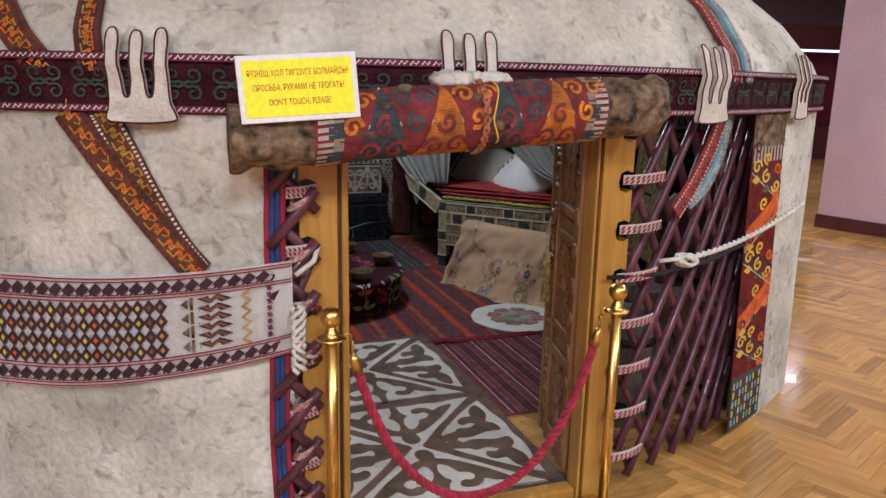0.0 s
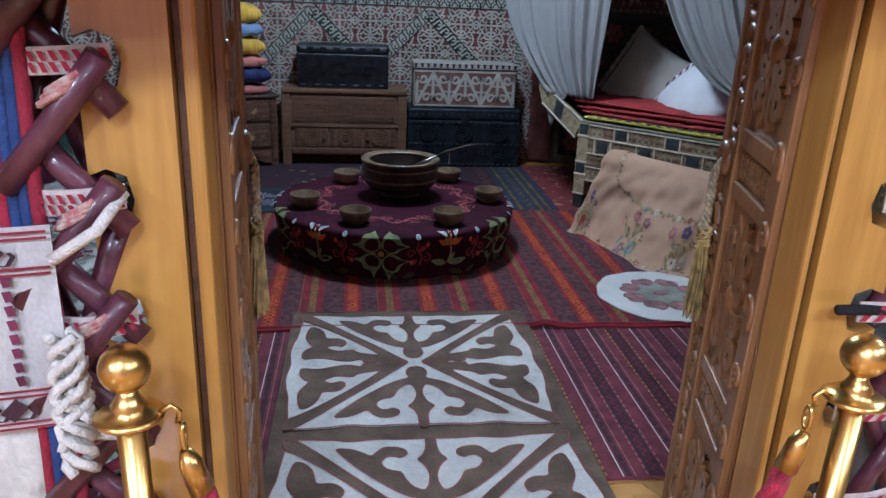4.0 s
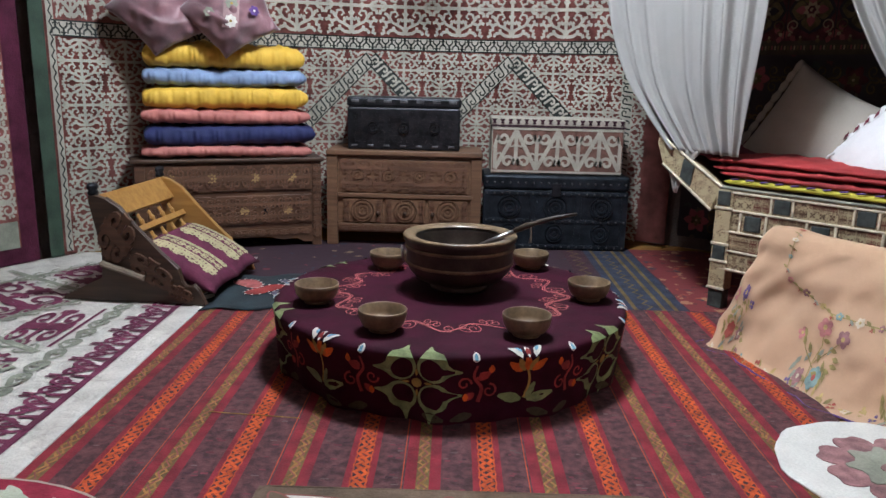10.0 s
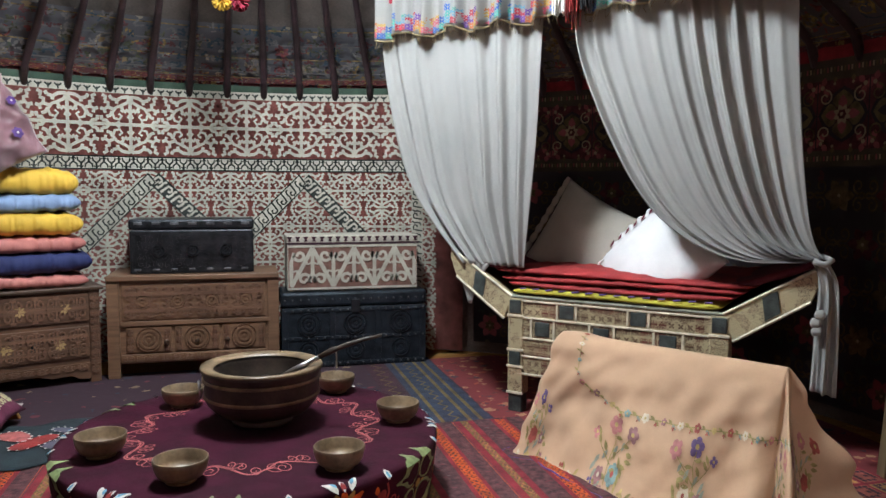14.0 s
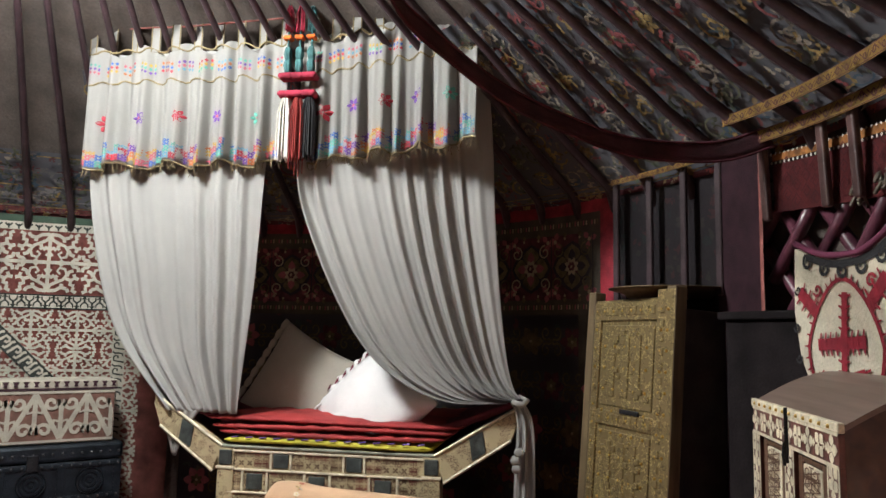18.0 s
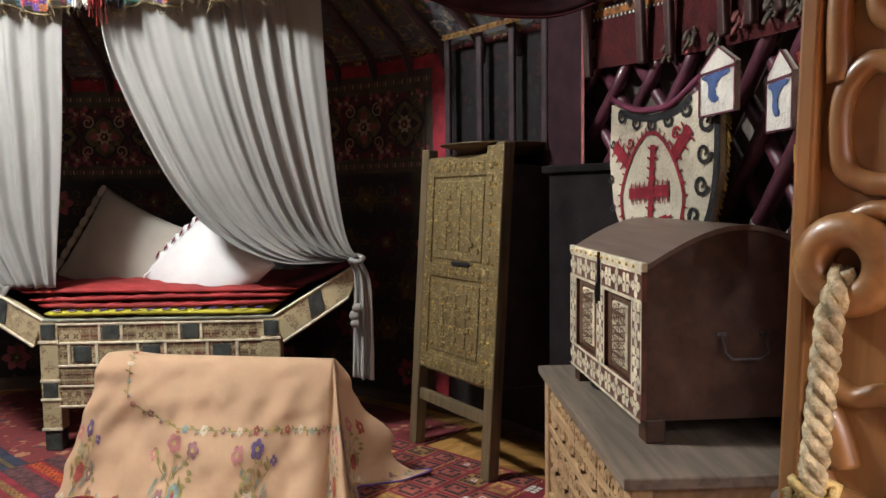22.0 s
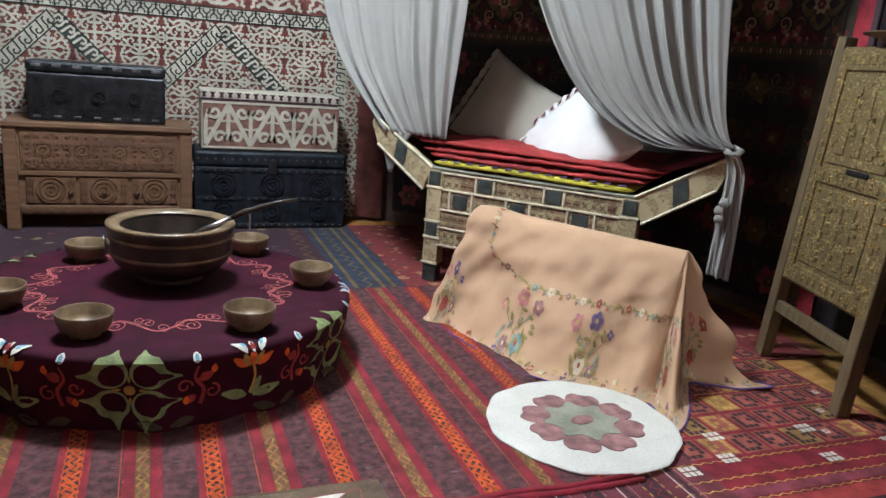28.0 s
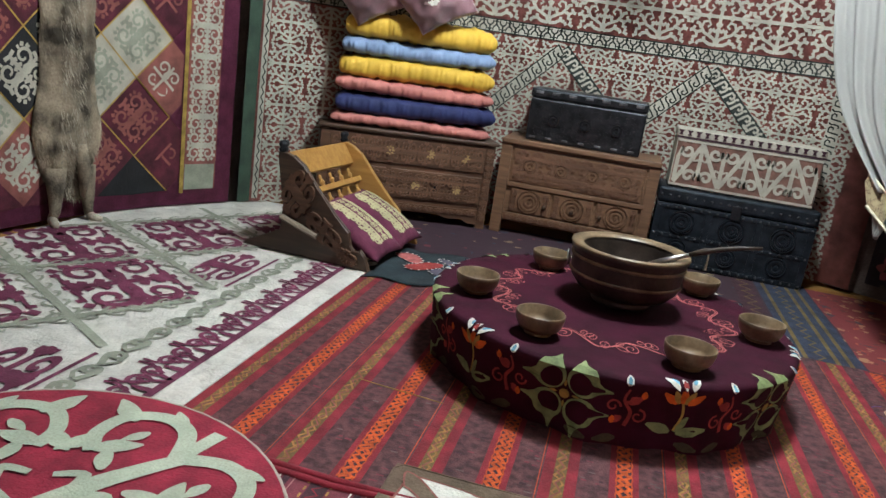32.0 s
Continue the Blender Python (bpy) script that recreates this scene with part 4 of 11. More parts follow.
for i in range(10):
    cx = 1.72 + 0.28 * i
    big = i % 2 == 0
    for n, r, c, wd, tn, h in ((4, 0.135, 4, 1.15, 0, 0.005), (4, 0.118, 3, 0.95, 0, 0.007), (4, 0.095, 0 if big else 4, 0.5, 0, 0.009), (8, 0.05, 2, 0.5, 22, 0.011), (6, 0.026, 1, 0.8, 0, 0.0125)):
        flower(bm, W, cx, 1.53, r, n, c, 2, h, wd, tn)
    for sx in (-1, 1):
        for sz in (-1, 1):
            flower(bm, W, cx + sx * 0.115, 1.53 + sz * 0.135, 0.052, 3, 0, 2, 0.006, 0.6, 45 + 90 * sx)
            ribbon(bm, spiral(cx + sx * 0.095, 1.53 + sz * 0.085, 0.04, 90 * sz, 1.2 * sx, 0.25, 12), 0.009, W, 0.0095, 0.2, 2 if big else 3)
            flower(bm, W, cx + sx * 0.05, 1.53 + sz * 0.15, 0.035, 1, 3, 2, 0.006, 0.7, 90 * sz)
    ribbon(bm, [(cx + 0.14, 1.365), (cx + 0.14, 1.695)], 0.007, W, 0.008, 0, 4)
    for row in range(5):
        z = 1.14 - 0.23 * row
        flower(bm, W, cx + 0.14 * (row % 2), z, 0.085, 6, (1, 0, 3)[(i + row) % 3], 3, 0.004, 0.6)
        flower(bm, W, cx + 0.14 * (row % 2), z, 0.04, 6, 3, 2, 0.006, 0.6, 30)
        tile(bm, W, local(cx + 0.14 + 0.14 * (row % 2), z, 0.075, 0.09), 0.14, 0.004, 3, CURLS)
for k in range(150):
    x = 1.62 + 0.0187 * k
    for z in (1.32, 1.75):
        strip(bm, W, x, x + 0.009, z - 0.012, z + 0.012, 0.007, (0, 2, 3)[k % 3])
tagged(part("flower_embroidery", bm, SUZ, suz, "embroidered flowers and scrolls"), kind="stuff")

# Dark cloth fills the gap by the cupboard; its colour carries the shade.
dkc = thing("dark_wall_cloth", "faded cloth on the lattice behind the cupboard, blackened for the shade there", "wall hanging", pose(0, 0, 0))
bm = bmesh.new()
strip(bm, W, radians(92.8) * RW, radians(110) * RW, 0.1, 1.87, 0.0, 0, 16, 6)
bmesh.ops.solidify(bm, geom=bm.faces[:], thickness=0.006)
part("cloth", bm, spotted("shaded_gap_cloth", (0.02, 0.015, 0.018), [(0.05, 0.018, 0.02), (0.032, 0.027, 0.024), (0.018, 0.022, 0.022)], 18, 0.36), dkc)

# woven bands and textiles under the roof
roofs = thing("roof_bands", "dark patterned cloth bands under the roof poles", "woven band", pose(0, 0, 0))
bm = lathe([(2.785, 1.885), (2.725, 1.945), (2.585, 2.07), (2.415, 2.19)], 96)
for v in bm.verts:
    v.co.x, v.co.y = v.co.x + CX, v.co.y + CY
part("floral_band", bm, roof_cloth, roofs, "dark cloth with faded flowers", smooth=True)
bm = lathe([(2.795, 1.86), (2.775, 1.96)], 96)
for v in bm.verts:
    v.co.x, v.co.y = v.co.x + CX, v.co.y + CY
part("red_band", bm, red_band_cloth, roofs, "dark red patterned band", smooth=True)
GOLD = [(2.70, 94, 113, 1.89, 1.895, 0.026), (2.70, 113, 147, 1.884, 1.80, 0.05), (2.60, 112, 147, 1.955, 1.85, 0.04)]
gold_cloth = mat("gold_band_cloth", (0.40, 0.25, 0.055), 0.85, var=0.25, scale=22, fine=200, bump=0.4)
band_ink = mat("band_brown", (0.12, 0.045, 0.03), 0.9, var=0.2, scale=20)


def sloping(r, a0, a1, z0, z1):
    """On the wall at radius r, with y counted from a line that sinks from z0 to z1."""
    w = on_wall(r)
    return lambda x, y, h: w(x, y + z0 + (z1 - z0) * (math.degrees(x / r) - a0) / (a1 - a0), h)


for rr, a0, a1, z0, z1, wd in GOLD:
    f = sloping(rr, a0, a1, z0, z1)
    bm = bmesh.new()
    strip(bm, f, radians(a0) * rr, radians(a1) * rr, 0.0, wd, 0.0, 0, 40)
    bmesh.ops.solidify(bm, geom=bm.faces[:], thickness=0.004)
    gb = part("gold_band", bm, gold_cloth, roofs, "yellow woven band")
    bm = bmesh.new()
    n = int(radians(a1 - a0) * rr / (wd * 1.25))
    for k in range(n):
        x = radians(a0) * rr + (k + 0.5) * wd * 1.25
        e = 1 if k % 2 else -1
        ribbon(bm, spiral(x, wd / 2 + 0.04 * wd * e, wd * 0.30, 90 + 90 * e, 1.2 * e, 0.25, 12), wd * 0.13, f, 0.004)
        ribbon(bm, [(x - wd * 0.7, wd / 2 - 0.25 * wd * e), (x, wd / 2 + 0.32 * wd * e), (x + wd * 0.6, wd / 2 - 0.2 * wd * e)], wd * 0.09, f, 0.004)
    for y in (0.06, 0.94):
        strip(bm, f, radians(a0) * rr, radians(a1) * rr, wd * y - wd * 0.03, wd * y + wd * 0.03, 0.004, 0, 40)
    tagged(part("gold_band_ornament", bm, band_ink, gb, "dark running scroll on the yellow band"), kind="stuff")
f = sloping(2.775, 113, 137, 1.835, 1.75)
P0, P1 = radians(113) * 2.775, radians(147) * 2.775
bm = bmesh.new()
strip(bm, f, P0, P1, -0.20, -0.022, 0.0, 0, 20)
bmesh.ops.solidify(bm, geom=bm.faces[:], thickness=0.004)
part("red_panel", bm, mat("panel_red", (0.135, 0.02, 0.022), 0.92, var=0.2, scale=14, fine=200, bump=0.3), roofs, "dark red diamond-woven panel")
bm = bmesh.new()
x = P0 + 0.03
while x < P1:
    for k in range(3):
        y = -0.055 - 0.056 * k + (0.028 if int((x - P0) / 0.05) % 2 else 0)
        ribbon(bm, [(x - 0.024, y), (x, y + 0.024), (x + 0.024, y), (x + 0.004, y - 0.02), (x - 0.012, y - 0.004), (x, y + 0.008)], 0.0055, f, 0.002)
    x += 0.05
tagged(part("red_panel_weave", bm, mat("weave_red", (0.085, 0.012, 0.016), 0.92, var=0.2, scale=14, fine=200, bump=0.3), roofs, "darker woven zigzags"), kind="stuff")
bm = bmesh.new()
x = P0
while x < P1:
    flower(bm, f, x, -0.017, 0.006, 4, 0, 0, 0.004, 1)
    x += 0.024
strip(bm, f, P0, P1, -0.01, 0.018, 0.002, 1, 20)
x = P0
while x < P1:
    flower(bm, f, x, 0.018, 0.005, 4, 0, 0, 0.004, 1)
    x += 0.024
tagged(part("bead_row", bm, [white_thread, mat("panel_edge_orange", (0.30, 0.12, 0.03), 0.9, var=0.3, scale=25)], roofs, "rows of white beads"), kind="stuff")
bm = bmesh.new()
f = on_wall(2.735)
strip(bm, f, radians(107.2) * 2.735, radians(112.4) * 2.735, 0.1, 1.92, 0.0, 0, 5, 4)
bmesh.ops.solidify(bm, geom=bm.faces[:], thickness=0.006)
part("side_curtain", bm, rug_dark, roofs, "narrow dark red hanging")
bm = bmesh.new()
strip(bm, f, radians(112.4) * 2.735, radians(112.8) * 2.735, 0.1, 1.92, 0.003, 0, 1, 8)
part("side_curtain_edge", bm, brick_red, roofs, "thin orange edge cord")
ROOFP = [(2.775, 1.88), (2.715, 1.94), (2.575, 2.065), (2.405, 2.185), (1.87, 2.55)]


def on_roof(x, y, h):
    """Under the roof: x as arc at 2.7 m, y metres up the slope."""
    k = y / 0.215
    i = min(int(k), 3) if k < 3 else 3
    t = (k - i) if i < 3 else (y - 0.645) / 0.585
    (r0, z0), (r1, z1) = ROOFP[i], ROOFP[i + 1]
    r, z, a = r0 + (r1 - r0) * t, z0 + (z1 - z0) * t, x / 2.7
    return Vector((CX + (r - h) * math.sin(a), CY + (r - h) * math.cos(a), z - h * 0.7))


bm = bmesh.new()
strip(bm, on_roof, 1.0, 6.7, 0.62, 1.22, -0.004, 0, 60, 3)
part("floral_roof_cloth", bm, spotted("night_cloth", (0.068, 0.066, 0.076), [(0.20, 0.15, 0.08), (0.14, 0.05, 0.05), (0.07, 0.085, 0.07), (0.22, 0.19, 0.15)], 24, 0.34), roofs, "dark cloth with faded flowers under the roof", smooth=True)
bm = bmesh.new()
faded = [mat("faded_cream", (0.29, 0.25, 0.20), 0.95, var=0.4, scale=25), mat("faded_rose", (0.27, 0.075, 0.08), 0.95, var=0.4, scale=25), mat("faded_olive", (0.12, 0.125, 0.08), 0.95, var=0.4, scale=25), mat("faded_gold", (0.33, 0.225, 0.085), 0.95, var=0.4, scale=25), mat("faded_blue", (0.05, 0.08, 0.11), 0.95), mat("faded_grey", (0.20, 0.19, 0.19), 0.95), mat("faded_wine", (0.13, 0.05, 0.055), 0.95), mat("faded_brick", (0.19, 0.055, 0.05), 0.95, var=0.3, scale=20)]
rnd = random.Random(5)
for i in range(74):
    x = -6.6 + 0.19 * i
    for row in range(6):
        y = 0.05 + 0.19 * row + rnd.uniform(-0.03, 0.03)
        xx = x + rnd.uniform(-0.05, 0.05)
        if row > 2 and not 1.0 < x < 6.6:
            continue
        kind = rnd.randrange(4)
        c = rnd.randrange(5)
        if kind == 0:
            flower(bm, on_roof, xx, y, rnd.uniform(0.045, 0.07), 6, c, 3, 0.006, 0.55, rnd.uniform(0, 60))
        elif kind == 1:
            for k in range(5):
                a = rnd.uniform(0, 360)
                flower(bm, on_roof, xx + 0.05 * math.cos(a), y + 0.05 * math.sin(a), 0.045, 1, c, c, 0.006, 0.4, a)
        else:
            ribbon(bm, spiral(xx, y, rnd.uniform(0.05, 0.08), rnd.uniform(0, 360), rnd.choice((-1.2, 1.2)), 0.2, 12), 0.014, on_roof, 0.006, 0.3, c)
            flower(bm, on_roof, xx + 0.06, y + 0.03, 0.035, 3, 2, 0, 0.007, 0.5, rnd.uniform(0, 120))
for i in range(46):
    for row in range(8):
        xx, y = 1.05 + 0.12 * i + rnd.uniform(-0.04, 0.04), 0.28 + 0.118 * row + rnd.uniform(-0.03, 0.03)
        c = rnd.choice((0, 0, 1, 2, 3))
        if rnd.random() < 0.6:
            ribbon(bm, spiral(xx, y, rnd.uniform(0.045, 0.075), rnd.uniform(0, 360), rnd.choice((-1.3, 1.3)), 0.15, 12), 0.012, on_roof, 0.006, 0.3, c)
        for k in range(3):
            flower(bm, on_roof, xx + rnd.uniform(-0.05, 0.05), y + rnd.uniform(-0.05, 0.05), 0.045, 1, c, c, 0.007, 0.4, rnd.uniform(0, 360))
for i in range(60):
    for row in range(8):
        xx, y = -3.6 + 0.08 * i + rnd.uniform(-0.02, 0.02), 0.02 + 0.082 * row + rnd.uniform(-0.015, 0.015)
        c = rnd.choice((0, 5, 5, 1, 2, 6, 6, 3) if row < 3 else (5, 5, 2, 6, 4))
        a = rnd.uniform(0, 360)
        for k in range(3):
            flower(bm, on_roof, xx + rnd.uniform(-0.03, 0.03), y + rnd.uniform(-0.025, 0.025), rnd.uniform(0.03, 0.05), 1, c, c, 0.007, 0.45, a + 50 * k)
        if rnd.random() < 0.3:
            ribbon(bm, spiral(xx, y, 0.035, a, 1.1, 0.2, 8), 0.009, on_roof, 0.006, 0.3, rnd.choice((1, 5, 2)))
for row in range(5):
    strip(bm, on_roof, -3.7, 1.2, 0.09 + 0.13 * row, 0.10 + 0.13 * row, 0.0075, 5 if row % 2 else 3, 50)
for y0 in (0.035, 0.115):
    strip(bm, on_roof, -6.6, 6.9, y0, y0 + 0.014, 0.008, 3, 110)
for i in range(150):
    x0 = -3.7 + 0.033 * i
    strip(bm, on_roof, x0, x0 + 0.033, 0.012, 0.105, 0.0085, 7 if rnd.random() < 0.65 else 6, 1)
    if rnd.random() < 0.75:
        a = rnd.uniform(0, 360)
        for k in range(2):
            flower(bm, on_roof, x0 + 0.016, rnd.uniform(0.03, 0.09), rnd.uniform(0.016, 0.032), 1, rnd.choice((0, 3, 1, 4)), 3, 0.0105, 0.4, a + 90 * k)
tagged(part("faded_flower_pattern", bm, faded, roofs, "faded flower and leaf pattern"), kind="stuff")
# hanging arch strap
strap = thing("hanging_strap", "dark red strap slung under the roof", "strap", pose(0, 0, 0))
strap_red = mat("strap_red", (0.055, 0.012, 0.018), 0.9, var=0.25, scale=12, fine=120, bump=0.2)
SLING = [(0.66, 1.62, 1.95), (0.73, 1.733, 1.93), (0.85, 1.834, 1.903), (1.014, 1.904, 1.878), (1.266, 1.96, 1.824), (1.53, 1.987, 1.794), (1.823, 1.958, 1.763), (2.094, 1.842, 1.773), (2.237, 1.742, 1.829)]
SLING = [(x * 1.12 + 0.003, 0.452 + (y - 0.452) * 1.12, 1.155 + (z - 1.155) * 1.12) for x, y, z in SLING]


def strap_f(u, v):
    k = u * (len(SLING) - 1)
    i = min(int(k), len(SLING) - 2)
    p0, p1, p2, p3 = [Vector(SLING[min(max(i + d, 0), len(SLING) - 1)]) for d in (-1, 0, 1, 2)]
    t = k - i
    p = 0.5 * (2 * p1 + (p2 - p0) * t + (2 * p0 - 5 * p1 + 4 * p2 - p3) * t * t + (3 * p1 - p0 - 3 * p2 + p3) * t ** 3)
    return p + Vector((0.0, 0.03 * (v - 0.5), 0.085 * (v - 0.5)))


part("band", sheet(strap_f, 48, 3, 0.005), strap_red, strap, smooth=True)
for e in (0.06, 0.94):
    part("edge_cord", tube([strap_f(k / 48, e) + Vector((0, -0.006, 0)) for k in range(49)], 0.004, 5), maroon, strap, "dark red edge cord", smooth=True)

# ==== rugs ====
def flat_rug(name, label, x0, x1, y0, y1, z, material, thick=0.006):
    ob = thing(name, label, "rug", pose((x0 + x1) / 2, (y0 + y1) / 2, 0))
    w, d = (x1 - x0) / 2, (y1 - y0) / 2
    def g(u, v):
        x, y = -w + 2 * w * u, -d + 2 * d * v
        e = 0.006 * noise.noise(Vector((x * 3 + z * 900, y * 3, 0))) * (1 if min(u, v, 1 - u, 1 - v) < 0.01 else 0)
        wx_, wy_ = (x0 + x1) / 2 + x, (y0 + y1) / 2 + y - CY
        k = min(1.0, 2.83 / max(0.1, math.hypot(wx_, wy_))) if y0 > 0.9 else 1.0
        x, y = wx_ * k - (x0 + x1) / 2, wy_ * k + CY - (y0 + y1) / 2
        return Vector((x + e, y + e, z + 0.0012 * noise.noise(Vector((x * 4, y * 4, z * 90)))))
    nu, nv = 40, 30
    bm = bmesh.new()
    top = [[bm.verts.new(g(i / nu, j / nv)) for j in range(nv + 1)] for i in range(nu + 1)]
    for i in range(nu):
        for j in range(nv):
            bm.faces.new((top[i][j], top[i + 1][j], top[i + 1][j + 1], top[i][j + 1]))
    rim = [top[i][0] for i in range(nu + 1)] + [top[nu][j] for j in range(1, nv + 1)] + [top[i][nv] for i in range(nu - 1, -1, -1)] + [top[0][j] for j in range(nv - 1, 0, -1)]
    low = [bm.verts.new(v.co - Vector((0, 0, thick))) for v in rim]
    for k in range(len(rim)):
        q = (k + 1) % len(rim)
        bm.faces.new((rim[q], rim[k], low[k], low[q]))
    part("ground", bm, material, ob)
    return ob, on_floor(z + 0.0005)


dark_rug, F = flat_rug("striped_flatweave_rug", "plum flat-woven rug with yellow dashed stripes on the parquet", -2.3, 1.52, 0.95, 2.5, 0.008, rug_plum)
DX, DY = -0.39, 1.725


def rel(f, ox, oy):
    return lambda x, y, h: f(x - ox, y - oy, h)


F = rel(F, DX, DY)
bm = bmesh.new()
x = -2.25
k = 0
while x < 1.45:
    if k % 2 == 0:
        strip(bm, F, x, x + 0.05, 0.96, 2.08, 0.0012, 1, 1, 6)
        for q in range(34):
            for side in (-0.006, 0.056):
                y0 = 0.965 + 0.033 * q
                strip(bm, F, x + side - 0.003, x + side + 0.003, y0, y0 + 0.018, 0.002, 2 if k % 4 == 0 else 3)
        zigzag(bm, F, x + 0.025, 0.97, x + 0.025, 2.08, 0.012, 0.02, 0.006, 0.002, 0)
    else:
        strip(bm, F, x + 0.01, x + 0.014, 0.96, 2.08, 0.0012, 4, 1, 6)
        strip(bm, F, x + 0.022, x + 0.04, 0.96, 2.08, 0.0012, 1, 1, 6)
        for q in range(22):
            y0 = 0.97 + 0.05 * q
            strip(bm, F, x + 0.026, x + 0.036, y0, y0 + 0.02, 0.002, 5)
        strip(bm, F, x + 0.05, x + 0.054, 0.96, 2.08, 0.0012, 3, 1, 6)
    x += 0.098
    k += 1
part("stripes", bm, [rug_red, rug_dark, ochre_wool, rug_pink, white_thread, rug_brown], dark_rug, "yellow, pink and dark stripes")

red_rug, F = flat_rug("red_striped_rug", "red rug with orange and ochre woven bands under the table", -1.19, 1.3, 2.06, 3.9, 0.016, rug_brown)
F = rel(F, 0.055, 2.98)
bm = bmesh.new()
ORANGE, OCHRE = [-0.96, -0.61, -0.245, 0.11, 0.45, 0.83, 1.18], [-1.12, -0.79, -0.43, -0.07, 0.28, 0.64, 1.0]
def jagged(x, amp, step, w, slot, h):
    """A wandering woven zigzag line along the rug."""
    y, k, pts = 2.07, 0, []
    while y < 3.88:
        pts.append((x + amp * (1 if k % 2 else -1) * random.uniform(0.6, 1.1), y))
        y += step * random.uniform(0.7, 1.3)
        k += 1
    ribbon(bm, pts, w, F, h, 0, slot)


for ox in OCHRE:
    strip(bm, F, ox - 0.05, ox + 0.05, 2.065, 3.89, 0.001, 0, 1, 12)
    strip(bm, F, ox - 0.018, ox + 0.018, 2.065, 3.89, 0.0016, 7, 1, 12)
    jagged(ox - 0.007, 0.008, 0.022, 0.008, 1, 0.0022)
    jagged(ox + 0.007, 0.008, 0.022, 0.008, 1, 0.0024)
    jagged(ox, 0.013, 0.03, 0.005, 5, 0.0028)
    strip(bm, F, ox - 0.058, ox - 0.055, 2.065, 3.89, 0.0014, 8, 1, 12)
for ox in ORANGE:
    strip(bm, F, ox - 0.042, ox + 0.042, 2.065, 3.89, 0.001, 0, 1, 12)
    strip(bm, F, ox - 0.021, ox + 0.021, 2.065, 3.89, 0.0014, 3, 1, 12)
    jagged(ox - 0.010, 0.009, 0.017, 0.014, 2, 0.0022)
    jagged(ox + 0.010, 0.009, 0.017, 0.014, 2, 0.0026)
    jagged(ox, 0.016, 0.02, 0.005, 8, 0.0030)
    for d in (-0.022, 0.022):
        jagged(ox + d, 0.002, 0.02, 0.004, 8, 0.002)
for q in range(2200):
    ox, y0 = random.uniform(-1.17, 1.28), random.uniform(2.08, 3.86)
    if min(abs(ox - o) for o in ORANGE + OCHRE) > 0.062:
        w_ = random.uniform(0.004, 0.012)
        strip(bm, F, ox - w_, ox + w_, y0, y0 + random.uniform(0.004, 0.010), 0.001, random.choice((4, 4, 3, 9)))
part("stripes", bm, [rug_red, mat("rug_ochre", (0.33, 0.185, 0.05), 0.92, var=0.25, scale=25, fine=200, bump=0.4), mat("rug_orange", (0.56, 0.095, 0.014), 0.92, var=0.25, scale=25, fine=200, bump=0.4), rug_dark, rug_plum, brick_red, sage, rug_olive, mat("rust_wool", (0.50, 0.075, 0.02), 0.9, var=0.2, scale=20, fine=200, bump=0.4), grey_rug], red_rug, "orange zigzag and ochre chain bands")
# rolled near hem, lifted to a fold
hem = bmesh.new()
for dz, dy in ((0.019, 0.0), (0.014, -0.02)):
    pts = [(-1.245 + 0.0622 * i, -0.925 + dy + 0.012 * noise.noise(Vector((i * 0.4, dz * 90, 3))), dz + 0.018 * math.exp(-((0.0622 * i - 1.245 - 0.57) / 0.05) ** 2)) for i in range(41)]
    tube(pts, 0.009, 6, hem)
part("hem", hem, rug_red, red_rug, "rolled dark red hem", smooth=True)

mat_rug, F = flat_rug("felt_mat", "brown and white felt mat with horn ornament inside the door", -0.505, 0.535, 0.27, 2.2, 0.022, felt_brown)
F = rel(F, 0.015, 1.235)
FIELD = [(0, 0.93), (0.2, 0.925), (0.31, 0.94), (0.5, 0.91), (0.6, 0.94), (0.83, 0.955), (0.895, 0.93), (0.895, 0.82), (0.912, 0.66), (0.918, 0.51), (0.945, 0.38), (0.96, 0.21), (0.935, 0.0)]
ARM = [(0.035, 0.97), (0.035, 0.83), (0.056, 0.742), (0.099, 0.691), (0.052, 0.635), (0.021, 0.53), (0.029, 0.431), (0.058, 0.361), (0.124, 0.405), (0.165, 0.485), (0.186, 0.561), (0.272, 0.582), (0.314, 0.656), (0.282, 0.725), (0.237, 0.728), (0.196, 0.705), (0.15, 0.74), (0.155, 0.80), (0.21, 0.835), (0.291, 0.838), (0.334, 0.792), (0.373, 0.724), (0.437, 0.785), (0.511, 0.82), (0.61, 0.825), (0.517, 0.687), (0.423, 0.565), (0.326, 0.462), (0.243, 0.377), (0.155, 0.305), (0.06, 0.265), (0.08, 0.202), (0.076, 0.14), (0.049, 0.088), (0.0, 0.07)]
